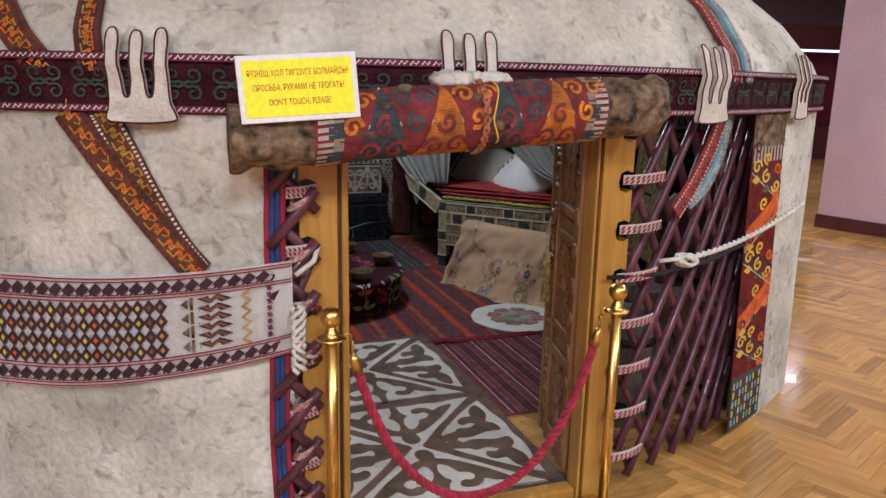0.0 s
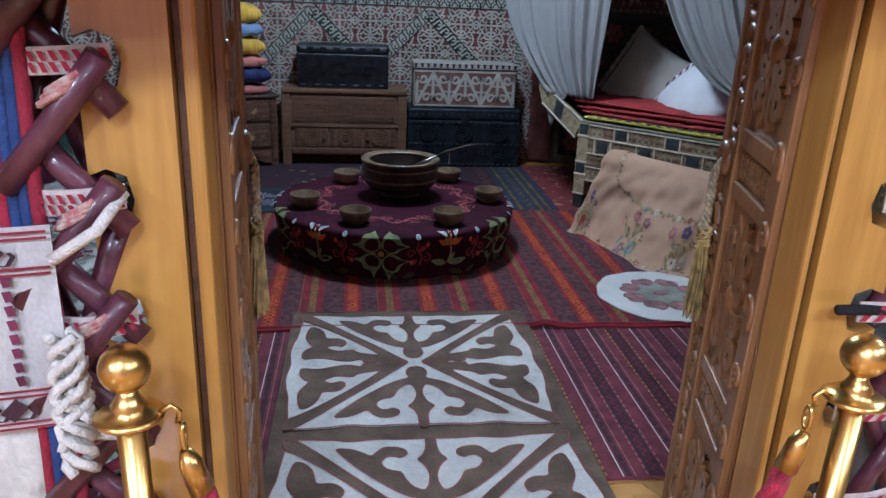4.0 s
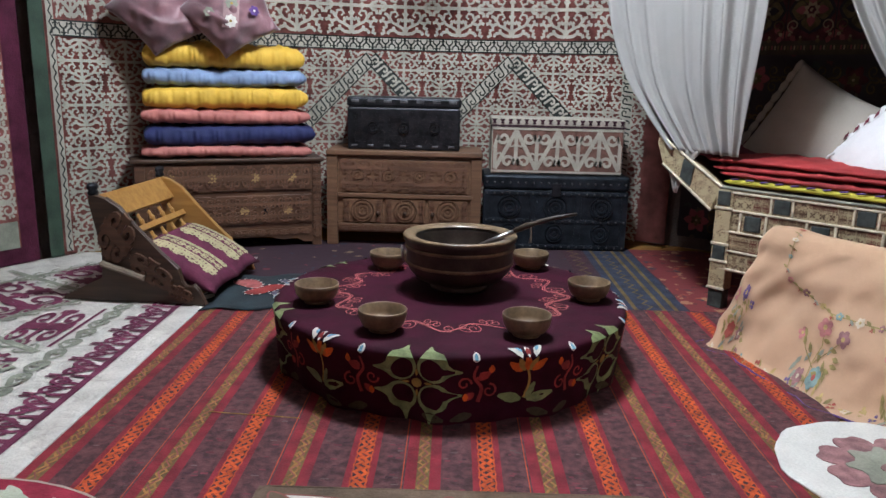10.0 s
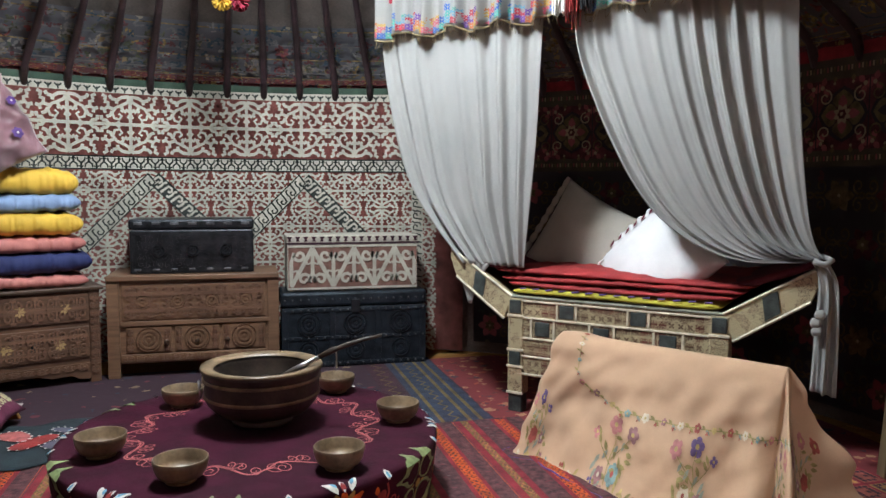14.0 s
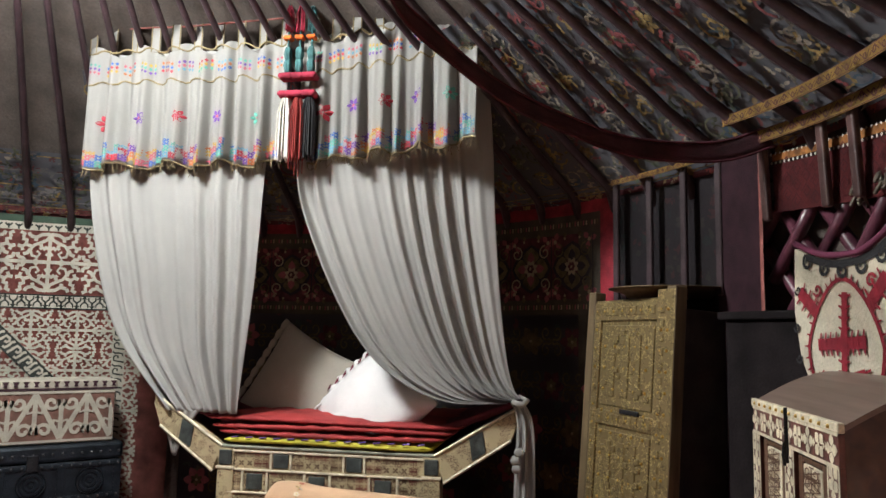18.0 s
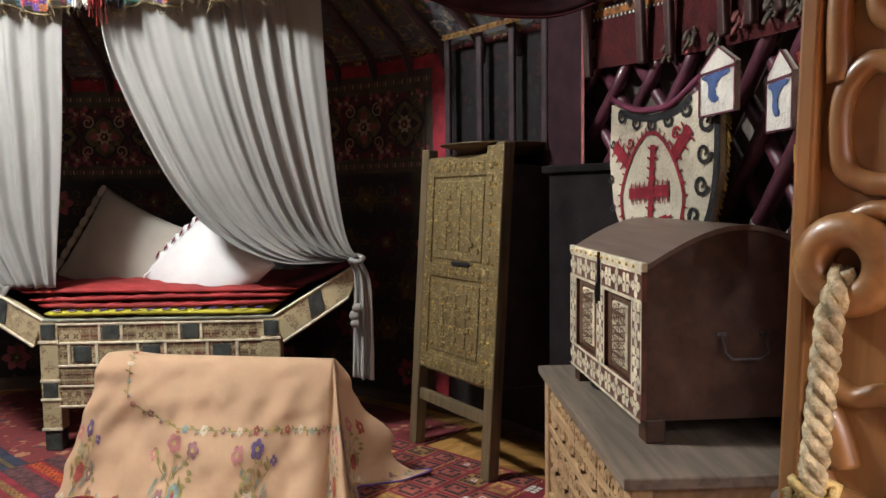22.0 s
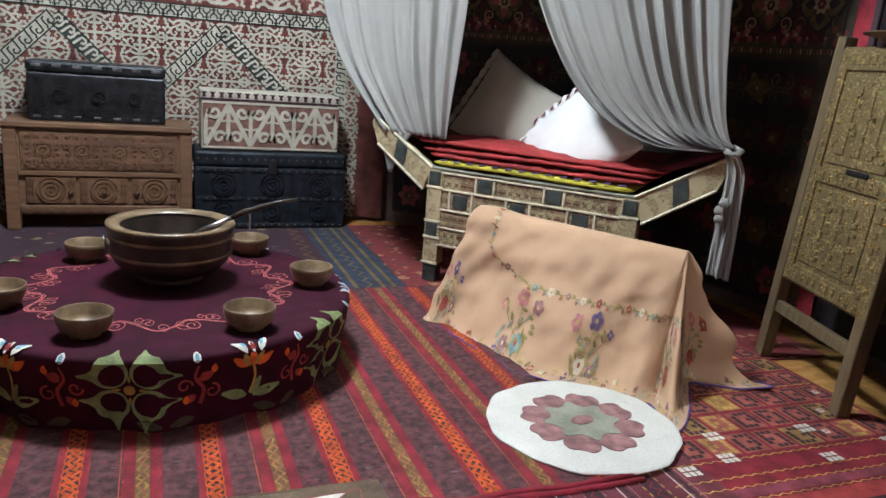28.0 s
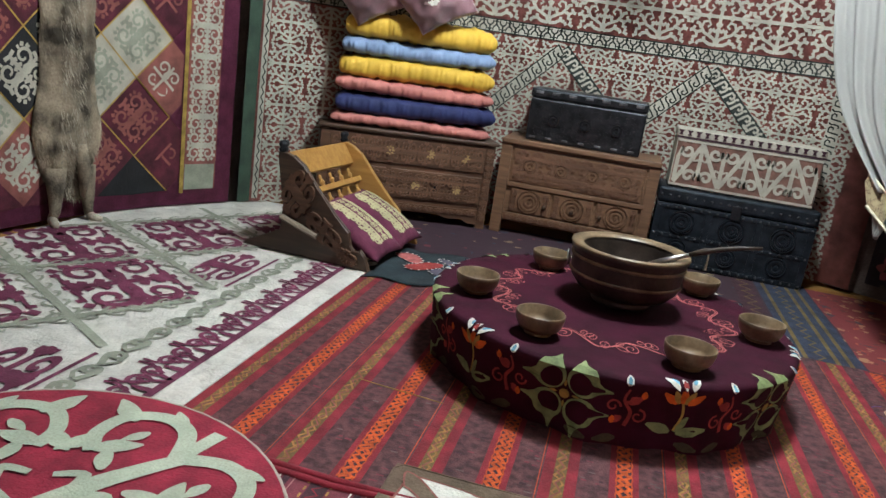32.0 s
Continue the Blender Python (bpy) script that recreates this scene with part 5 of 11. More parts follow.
WING = [(0.04, 0.0), (0.122, 0.095), (0.291, 0.315), (0.474, 0.525), (0.691, 0.785), (0.84, 0.95), (0.93, 0.98), (0.893, 0.815), (0.849, 0.80), (0.695, 0.655), (0.536, 0.483), (0.361, 0.275), (0.255, 0.125), (0.379, 0.163), (0.431, 0.181), (0.47, 0.24), (0.581, 0.212), (0.625, 0.233), (0.68, 0.285), (0.639, 0.325), (0.596, 0.32), (0.563, 0.298), (0.53, 0.315), (0.518, 0.371), (0.545, 0.425), (0.596, 0.458), (0.685, 0.45), (0.697, 0.534), (0.718, 0.61), (0.765, 0.675), (0.83, 0.705), (0.862, 0.462), (0.777, 0.293), (0.827, 0.262), (0.86, 0.194), (0.862, 0.068), (0.724, 0.105), (0.573, 0.039), (0.491, 0.029), (0.404, 0.07), (0.40, 0.01), (0.328, 0.0), (0.274, 0.015), (0.231, -0.012), (0.151, -0.022), (0.085, -0.02)]


def smoothed(pts, rounds=2):
    """Corner cutting, so that a felt outline runs in curves."""
    for _ in range(rounds):
        pts = [q for a, b in zip(pts, pts[1:] + pts[:1]) for q in ((a[0] * 0.78 + b[0] * 0.22, a[1] * 0.78 + b[1] * 0.22), (a[0] * 0.22 + b[0] * 0.78, a[1] * 0.22 + b[1] * 0.78))]
    return pts


def inset(pts, d):
    """The outline drawn in by d."""
    area = sum(a[0] * b[1] - b[0] * a[1] for a, b in zip(pts, pts[1:] + pts[:1]))
    sg = 1 if area > 0 else -1
    out = []
    for i, p in enumerate(pts):
        a, b = pts[i - 1], pts[(i + 1) % len(pts)]
        dx, dy = b[0] - a[0], b[1] - a[1]
        q = math.hypot(dx, dy) or 1e-9
        out.append((p[0] - sg * dy / q * d, p[1] + sg * dx / q * d))
    return out


red_bm = bmesh.new()
for cx, cy, hx, hy in ((0.003, 1.70, 0.515, 0.475), (0.01, 0.735, 0.515, 0.47)):
    field = FIELD + [(x, -y) for x, y in FIELD[-2::-1]]
    field += [(-x, y) for x, y in field[-2:0:-1]]
    pts = [(cx + hx * x, cy + hy * y) for x, y in smoothed(field)]
    pb = bmesh.new()
    patch(pb, pts, F, 0.003, 0, True)
    part("white_field", pb, felt_mat_white, mat_rug, "white felt field")
    ribbon(red_bm, pts + pts[:1], 0.007, F, 0.0048)
    figures = [[(x, s * y) for x, y in ARM[:-1]] + [(-x, s * y) for x, y in ARM[::-1]] for s in (-1, 1)]
    figures += [[(sx * x, sy * y) for x, y in WING] for sx in (-1, 1) for sy in (-1, 1)]
    for fig in figures:
        wob = random.uniform(-0.012, 0.012)
        pts = [(cx + hx * (x + wob * math.sin(5 * y)), cy + hy * (y + wob * math.sin(4 * x + 1))) for x, y in smoothed(fig)]
        pts = inset(pts, 0.002)
        pb = bmesh.new()
        patch(pb, pts, F, 0.0055, 0, True)
        part("horn_piece", pb, felt_brown, mat_rug)
        ribbon(red_bm, pts + pts[:1], 0.006, F, 0.0068)
tagged(part("ornament_cord", red_bm, brick_red, mat_rug, "thin red cord along the ornament"), kind="stuff")
bm = tube([(-0.52 + 0.0, -0.965, 0.02), (-0.52, 0.94, 0.02), (-0.5, 0.965, 0.02), (0.5, 0.965, 0.02), (0.52, 0.94, 0.02), (0.52, -0.965, 0.02)], 0.004, 6)
part("edge_cord", bm, felt_brown, mat_rug)

white_rug, F = flat_rug("white_felt_rug", "white felt rug with plum scrolls and grey-green bands", -2.72, -1.17, 1.3, 4.75, 0.021, felt_white)
F = rel(F, -1.945, 3.025)
bm = bmesh.new()
NA_, NB_ = Vector((-0.5, 0.30)), Vector((0.32, 0.50))
N0_ = Vector((-1.534, 3.064))
EDGE = -1.60


def on_rug(p):
    return -2.68 < p.x < EDGE and 1.4 < p.y < 4.7 and math.hypot(p.x, p.y - 3) < 2.74


def clipped(p, q, n=14):
    """The run of points from p to q that lies on the field of the rug."""
    return [(v.x, v.y) for v in [p.lerp(q, i / n) for i in range(n + 1)] if on_rug(v)]


BIG_SCROLL = [[(0.0, 0.0), (sx * 0.16, sy * 0.06)] + [(sx * x, sy * y) for x, y in spiral(0.52, 0.40, 0.37, 238, 1.25, 0.22, 16)] for sx in (-1, 1) for sy in (-1, 1)] + [[(sx * 0.3, 0.0), (sx * 0.66, 0.03), (sx * 0.96, 0.0)] for sx in (-1, 1)] + [[(0, sy * 0.05), (0, sy * 0.6), (0.0, sy * 0.92)] for sy in (-1, 1)] + [[(sx * 0.72, sy * 0.06), (sx * 0.88, sy * 0.22)] for sx in (-1, 1) for sy in (-1, 1)] + [[(0, sy * 0.62), (sx * 0.16, sy * 0.80), (sx * 0.30, sy * 0.78)] for sx in (-1, 1) for sy in (-1, 1)]
for i in range(-2, 6):
    for j in range(-4, 5):
        n = N0_ + NA_ * i + NB_ * j
        c = n + (NA_ + NB_) * 0.5
        for way in (NA_, NB_):
            run = clipped(n, n + way)
            if len(run) > 1:
                ribbon(bm, run, 0.034, F, 0.003, 0, 1)
                if len(run) > 8:
                    sd = Vector((-way.y, way.x)).normalized()
                    for e in (-1, 1):
                        for k in range(6):
                            o = n + way * ((k + 0.5) / 6) + sd * e * 0.018
                            t = way.normalized() * 0.03
                            pts = [o - t, o + sd * e * 0.026, o + t * 0.7 + sd * e * 0.03, o + t + sd * e * 0.012]
                            if all(on_rug(p) for p in pts):
                                ribbon(bm, [(p.x, p.y) for p in pts], 0.015, F, 0.0034, 0.3, 1)
        if on_rug(c) and c.x < -1.78:
            tile(bm, F, local(c.x, c.y, 0.30, 0.25, 148), 0.15, 0.003, 0, BIG_SCROLL + [[(0.9 * x, 0.9 * y) for x, y in ln] for ln in THORNS])
            for way, d in ((NA_, NB_), (NB_, NA_)):
                for e in (0.16, 0.84):
                    run = clipped(n + d * e + way * 0.2, n + d * e + way * 0.8)
                    if len(run) > 1:
                        ribbon(bm, run, 0.014, F, 0.0032, 0, 0)
        elif on_rug(c + Vector((-0.1, 0))):
            tile(bm, F, local(-1.725, c.y - 0.06, 0.115, 0.25, 0), 0.21, 0.003, 0, BIG_SCROLL)
            strip(bm, F, -1.598, -1.582, c.y - 0.30, c.y + 0.2, 0.003, 0, 1, 4)
for q in range(20):
    cy = 1.40 + 0.165 * q
    for e in (-1, 1):
        ribbon(bm, [(-1.285, cy + e * 0.075), (-1.33, cy + e * 0.06)] + [(-1.372 - x, cy + e * (0.04 + y)) for x, y in spiral(0.0, 0.0, 0.036, 120, -1.2, 0.25, 12)], 0.019, F, 0.003, 0.15, 0)
        ribbon(bm, [(-1.33, cy + e * 0.05), (-1.40, cy + e * 0.008), (-1.445, cy + e * 0.012)], 0.017, F, 0.0034, 0.3, 0)
    ribbon(bm, [(-1.285, cy), (-1.34, cy), (-1.36, cy)], 0.03, F, 0.0038, 0.6, 0)
strip(bm, F, -1.30, -1.272, 1.32, 4.7, 0.003, 0, 1, 10)
for q in range(27):
    cy, e = 1.38 + 0.122 * q, 1 if q % 2 else -1
    ribbon(bm, [(-1.525, cy - 0.06), (-1.525 + e * 0.02, cy - 0.01)] + [(-1.525 + e * x, cy + 0.02 + y) for x, y in spiral(-0.004, 0.0, 0.034, -30, 1.2, 0.25, 12)], 0.024, F, 0.003, 0.2, 1)
    ribbon(bm, [(-1.525 - e * 0.01, cy - 0.05), (-1.525 - e * 0.035, cy - 0.015), (-1.525 - e * 0.03, cy + 0.03)], 0.018, F, 0.0034, 0.4, 1)
part("ornament", bm, [plum, sage], white_rug, "plum and grey-green scroll ornament")

circ = thing("round_red_felt", "round crimson felt with pale green ornament on the rugs", "rug", pose(-1.2, 1.58, 0))
part("ground", lathe([(0, 0.022), (0.585, 0.022), (0.6, 0.027), (0.6, 0.031), (0.595, 0.033), (0, 0.033)], 64), crimson, circ)
F = on_floor(0.0335)


def polar(a):
    return lambda r, d: (r * math.cos(radians(a + d)), r * math.sin(radians(a + d)))


def curve(pts, n=6):
    out = []
    for i in range(len(pts) - 1):
        p0, p1, p2, p3 = pts[max(i - 1, 0)], pts[i], pts[i + 1], pts[min(i + 2, len(pts) - 1)]
        for j in range(n):
            t = j / n
            out.append(tuple(0.5 * (2 * p1[c] + (p2[c] - p0[c]) * t + (2 * p0[c] - 5 * p1[c] + 4 * p2[c] - p3[c]) * t * t + (3 * p1[c] - p0[c] - 3 * p2[c] + p3[c]) * t ** 3) for c in (0, 1)))
    return out + [pts[-1]]


def felt_leaf(bm, a, b, w, h):
    dx, dy = b[0] - a[0], b[1] - a[1]
    pts = [(a[0] + dx * t - dy * w * q, a[1] + dy * t + dx * w * q) for t, q in ((0, 0.25), (0.25, 0.75), (0.5, 0.9), (0.72, 0.55), (1.0, 0.12), (0.85, -0.25), (0.6, -0.6), (0.3, -0.7), (0, -0.3))]
    patch(bm, smoothed(pts, 1), F, h, 0)


for q in range(4):
    P = polar(62 + 90 * q)
    bm = bmesh.new()
    ribbon(bm, curve([P(0.05, 0), P(0.2, 3), P(0.33, 0), P(0.43, -2)]), 0.066, F, 0.003, 0.3)
    ribbon(bm, curve([P(0.40, -1), P(0.47, 2), P(0.55, 4)]), 0.038, F, 0.0034, -0.2)
    for s in (-1, 1):
        ribbon(bm, curve([P(0.40, 0), P(0.49, s * 11), P(0.515, s * 22), P(0.47, s * 33), P(0.37, s * 37), P(0.29, s * 31)]), 0.05, F, 0.0032, 0.15)
        felt_leaf(bm, P(0.30, s * 33), P(0.38, s * 15), 0.30 * s, 0.0036)
        felt_leaf(bm, P(0.46, s * 29), P(0.565, s * 40), 0.28 * s, 0.0036)
        felt_leaf(bm, P(0.36, s * 36), P(0.27, s * 50), 0.3 * s, 0.0036)
        ribbon(bm, curve([P(0.12, 0), P(0.20, s * 16), P(0.17, s * 36)]), 0.042, F, 0.0034, 0.5)
        felt_leaf(bm, P(0.235, s * 14), P(0.33, s * 26), 0.26 * s, 0.0038)
        felt_leaf(bm, P(0.50, s * 14), P(0.565, s * 22), 0.3 * s, 0.0038)
        felt_leaf(bm, P(0.43, s * 20), P(0.36, s * 26), 0.3 * s, 0.0038)
    pieces("felt_horn", bm, pale_green, circ)
bm = bmesh.new()
tube([(0.6 * math.cos(2 * math.pi * i / 96), 0.6 * math.sin(2 * math.pi * i / 96), 0.027 + 0.002 * (i % 2)) for i in range(97)], 0.006, 6, bm)
part("twisted_cord", bm, cream_wool, circ, "twisted light and dark edge cord")

doily = thing("round_felt_seat_pad", "round white felt pad with a dusty rose flower", "seat pad", pose(1.285, 2.37, 0, 0, 0, 15))
bm = lathe([(0, 0.018), (0.315, 0.018), (0.32, 0.022), (0.32, 0.026), (0.312, 0.029), (0, 0.029)], 48)
for v in bm.verts:
    a = math.atan2(v.co.y, v.co.x)
    kk = 1 + 0.012 * math.sin(7 * a) + 0.01 * math.sin(13 * a + 1)
    v.co.x *= kk
    v.co.y *= kk
part("pad", bm, mat("pad_white", (0.68, 0.67, 0.62), 0.95, var=0.04, scale=9, fine=130, bump=0.3), doily)
F = on_floor(0.0295)
for k in range(8):
    a = radians(45 * k)
    pts = [(0.07, -0.03), (0.11, -0.058), (0.175, -0.062), (0.205, -0.035), (0.195, 0.0), (0.208, 0.035), (0.175, 0.06), (0.11, 0.055), (0.07, 0.03)]
    pb = bmesh.new()
    patch(pb, smoothed([(x * math.cos(a) - y * math.sin(a), x * math.sin(a) + y * math.cos(a)) for x, y in pts]), F, 0.002, 0, True)
    part("petal", pb, dusty_rose, doily, "dusty rose felt petal")
pb = bmesh.new()
patch(pb, smoothed([((0.145 if k % 2 else 0.095) * math.cos(radians(22.5 * k)), (0.145 if k % 2 else 0.095) * math.sin(radians(22.5 * k))) for k in range(16)], 1), F, 0.004, 0, True)
part("flower_heart", pb, sage, doily, "grey-green flower heart")
pb = bmesh.new()
patch(pb, [(0.045 * math.cos(radians(30 * k)), 0.028 * math.sin(radians(30 * k))) for k in range(12)], F, 0.006, 0, True)
part("flower_centre", pb, dusty_rose, doily)

kilim, F = flat_rug("patterned_kilim", "red and yellow geometric kilim with a black fringe", 1.35, 2.45, 1.74, 3.1, 0.006, rug_red)
F = rel(F, 1.9, 2.42)
bm = bmesh.new()
strip(bm, F, 1.36, 2.44, 1.745, 1.80, 0.001, 0, 4)
BLOCKS = [(0, 0), (1, 0), (2, 0), (0, 1), (3, 1), (0, 2), (2, 2), (3, 2), (0, 3), (3, 3), (1, 4), (2, 4), (3, 4)]
for j in range(7):
    for i in range(9):
        cx, cy = 1.385 + 0.118 * i, 2.10 + 0.135 * j
        tone = (0, 0, 0, 0, 2)[(i * 2 + j * 3) % 5]
        strip(bm, F, cx, cx + 0.104, cy, cy + 0.115, 0.001, 4 if (i * 2 + j) % 5 else 5)
        for bi, bj in BLOCKS:
            ox = cx + 0.008 + 0.023 * (bi if (i + j) % 2 else 3 - bi)
            strip(bm, F, ox, ox + 0.019, cy + 0.006 + 0.021 * bj, cy + 0.025 + 0.021 * bj, 0.002, tone)
        if (i * 7 + j * 5) % 6 == 0:
            strip(bm, F, cx + 0.035, cx + 0.06, cy + 0.045, cy + 0.07, 0.003, 3)
            strip(bm, F, cx + 0.042, cx + 0.053, cy + 0.052, cy + 0.063, 0.004, 1)
for sx, sy in ((1.62, 2.06), (1.67, 2.19), (1.98, 1.99), (1.44, 2.02), (2.05, 2.17), (2.3, 2.03)):
    for a in range(3):
        for b in range(2):
            strip(bm, F, sx + 0.022 * a, sx + 0.018 + 0.022 * a, sy + 0.028 * b, sy + 0.022 + 0.028 * b, 0.003, 3)
strip(bm, F, 1.36, 2.44, 1.80, 1.87, 0.0008, 1, 4)
strip(bm, F, 1.36, 2.44, 1.89, 1.93, 0.0008, 6, 4)
for yy in (1.875, 1.935, 1.985, 2.075, 2.5):
    zigzag(bm, F, 1.37, yy, 2.43, yy, 0.004, 0.02, 0.005, 0.0022, 2)
part("weave", bm, [rug_dark, mat("kilim_red", (0.40, 0.05, 0.05), 0.92, var=0.2, scale=14, fine=200, bump=0.3), mat("kilim_ochre", (0.55, 0.32, 0.08), 0.92, var=0.25, scale=14, fine=200, bump=0.3), white_thread, mat("kilim_brick", (0.36, 0.10, 0.07), 0.92, var=0.2, scale=14, fine=200, bump=0.3), mat("kilim_olive", (0.34, 0.20, 0.06), 0.92, var=0.2, scale=14, fine=200, bump=0.3), mat("kilim_plum", (0.26, 0.05, 0.08), 0.92, var=0.2, scale=14, fine=200, bump=0.3)], kilim, "geometric blocks and stripes")
bm = bmesh.new()
for q in range(110):
    x = -0.54 + 0.0098 * q
    pts = [(x, -0.68, 0.005), (x + random.uniform(-0.01, 0.01), -0.72, 0.008), (x + random.uniform(-0.02, 0.02), -0.80 - random.uniform(0, 0.03), 0.004)]
    tube(pts, [0.0035, 0.003, 0.002], 4, bm, False)
part("fringe", bm, black_felt, kilim, "black knotted fringe")

back_rug, F = flat_rug("back_carpet", "dark maroon carpet with small motifs before the chests", -1.6, 1.18, 3.86, 5.35, 0.006, carpet_navy)
F = rel(F, -0.21, 4.605)
bm = bmesh.new()
strip(bm, F, 0.86, 1.17, 3.87, 5.3, 0.001, 0, 1, 8)
for xx in (0.90, 1.04, 1.10):
    strip(bm, F, xx, xx + 0.022, 3.87, 5.3, 0.0018, 1, 1, 8)
zigzag(bm, F, 0.985, 3.88, 0.985, 5.3, 0.02, 0.05, 0.012, 0.002, 1)
strip(bm, F, 0.72, 0.85, 3.87, 5.3, 0.001, 2, 1, 8)
zigzag(bm, F, 0.785, 3.88, 0.785, 5.3, 0.03, 0.06, 0.012, 0.002, 1)
strip(bm, F, 0.9, 1.3, 3.86, 3.90, 0.006, 3, 1)
part("border", bm, [rug_navy, rug_olive, rug_dark, rug_pink], back_rug, "navy and gold striped border")
bed_rug, F = flat_rug("bed_carpet", "worn red carpet under the bed", 1.16, 2.78, 2.75, 5.3, 0.005, carpet_red)
starf = thing("black_appliqué_cloth", "black cloth with red and grey circles and white stitches", "cloth", pose(-0.86, 4.05, 0, 0, 0, 12))
starf.name = "black_cloth"
bm = bmesh.new()
def black_f(u, v):
    x, y = -0.38 + 0.76 * u, -0.3 + 0.6 * v
    return Vector((x + 0.03 * math.sin(v * 14), y + 0.025 * math.sin(u * 15), 0.026 + 0.012 * noise.noise(Vector((x * 6, y * 6, 1)))))
part("cloth", sheet(black_f, 20, 16, 0.004), mat("dark_teal_cloth", (0.022, 0.035, 0.042), 0.9, var=0.2, scale=8, fine=200, bump=0.2), starf, smooth=True)
bm = bmesh.new()
F = lambda x, y, h: black_f((x + 0.38) / 0.76, (y + 0.3) / 0.6) + Vector((0, 0, 0.003 + h))
PATCH = [red_wool, mat("grey_mauve", (0.12, 0.11, 0.15), 0.9), plum, pink_thread]
for cx, cy, rr, sl in ((-0.1, 0.0, 0.09, 0), (0.05, -0.1, 0.08, 1), (0.16, 0.02, 0.09, 2), (-0.16, 0.14, 0.07, 3), (0.05, 0.1, 0.06, 1)):
    bm = bmesh.new()
    patch(bm, [(cx + rr * math.cos(2 * math.pi * k / 14), cy + rr * math.sin(2 * math.pi * k / 14)) for k in range(14)], F, 0.002, 0)
    for k in range(14):
        a = 2 * math.pi * k / 14
        strip(bm, F, cx + rr * math.cos(a) - 0.005, cx + rr * math.cos(a) + 0.005, cy + rr * math.sin(a) - 0.005, cy + rr * math.sin(a) + 0.005, 0.004, 1)
    part("round_patch", bm, [PATCH[sl], white_thread], starf, "stitched round patch")

straw = thing("straw_stalk", "thin dry straw stalk lying on the striped rug", "straw", pose(-0.62, 2.62, 0.0205))
part("stalk", tube([(-0.16, 0.02, 0), (-0.08, 0.008, 0.001), (0.03, 0.002, 0), (0.14, -0.012, 0.001)], 0.0014, 5), ochre_wool, straw)

# ==== table ====
TX, TY, TZ = -0.008, 3.26, 0.262
table = thing("round_table", "low round table hidden under a maroon velvet cloth", "table", pose(TX, TY, 0))
part("tabletop", lathe([(0, 0.225), (0.655, 0.225), (0.665, 0.235), (0.665, 0.247), (0.655, 0.255), (0, 0.255)], 48), dark_wood, table)
for k in range(4):
    a = radians(45 + 90 * k)
    part("leg", tube([(0.5 * math.cos(a), 0.5 * math.sin(a), 0.016), (0.48 * math.cos(a), 0.48 * math.sin(a), 0.225)], [0.022, 0.03], 10), dark_wood, table)
cloth_t = thing("tablecloth", "maroon velvet tablecloth embroidered with green and red flowers", "tablecloth", pose(TX, TY, 0))


def table_f(x, y, h):
    """x: metres round the rim, y: metres in from the rim (positive) or down the side (negative)."""
    a = x / 0.68 - math.pi / 2
    if y >= 0:
        r = 0.685 - y
        return Vector((r * math.cos(a), r * math.sin(a), TZ + h + (0 if y > 0.02 else -0.012 * (1 - y / 0.02) ** 2)))
    k = 1 - y * (0.07 * math.sin(11 * a) + 0.05 * math.sin(23 * a + 1))
    r = (0.688 + h) * k + 0.14 * y
    return Vector((r * math.cos(a), r * math.sin(a), TZ - 0.012 + y))


bm = bmesh.new()
NA, LV = 132, [0.66, 0.3, 0.1, 0.02, 0.008, 0.0, -0.03, -0.07, -0.11, -0.15, -0.19, -0.21, -0.229]
gr = [[bm.verts.new(table_f(2 * math.pi * 0.68 * i / NA, y, 0)) for y in LV] for i in range(NA)]
for i in range(NA):
    for j in range(len(LV) - 1):
        bm.faces.new((gr[i][j], gr[(i + 1) % NA][j], gr[(i + 1) % NA][j + 1], gr[i][j + 1]))
bm.faces.new([g[0] for g in gr])
part("cloth", bm, velvet, cloth_t, smooth=True)
PER = 2 * math.pi * 0.68
PETAL = [(0.022, 0.0), (0.035, 0.035), (0.06, 0.052), (0.095, 0.054), (0.138, 0.082), (0.112, 0.034), (0.128, 0.0)]
olive_hem = mat("olive_hem", (0.07, 0.055, 0.025), 0.85, var=0.2, scale=30, fine=200, bump=0.2)
HOLLOW = [(0.03, 0.0), (0.04, 0.026), (0.066, 0.043), (0.094, 0.034), (0.104, 0.0)]
THREADS = [lime_thread, pink_thread, red_wool, white_thread, ochre_wool, velvet, orange_wool, sky_wool]


def petals(bm, cx, cy, shape, slot, h, k=1.0):
    whole = shape + [(a, -b) for a, b in shape[-2:0:-1]]
    for q in range(4):
        a = radians(45 + 90 * q)
        patch(bm, smoothed([(cx + k * (x * math.cos(a) - y * math.sin(a)), cy + k * (x * math.sin(a) + y * math.cos(a))) for x, y in whole], 1), table_f, h, slot)


def spear(bm, x, y, dx, dy, w, slot, h=0.003):
    patch(bm, smoothed([(x, y), (x + dx * 0.4 - dy * w, y + dy * 0.4 + dx * w), (x + dx, y + dy), (x + dx * 0.4 + dy * w, y + dy * 0.4 - dx * w)], 1), table_f, h, slot)


def ring_f(x, y, h):
    return table_f(x, y - 0.055, h)


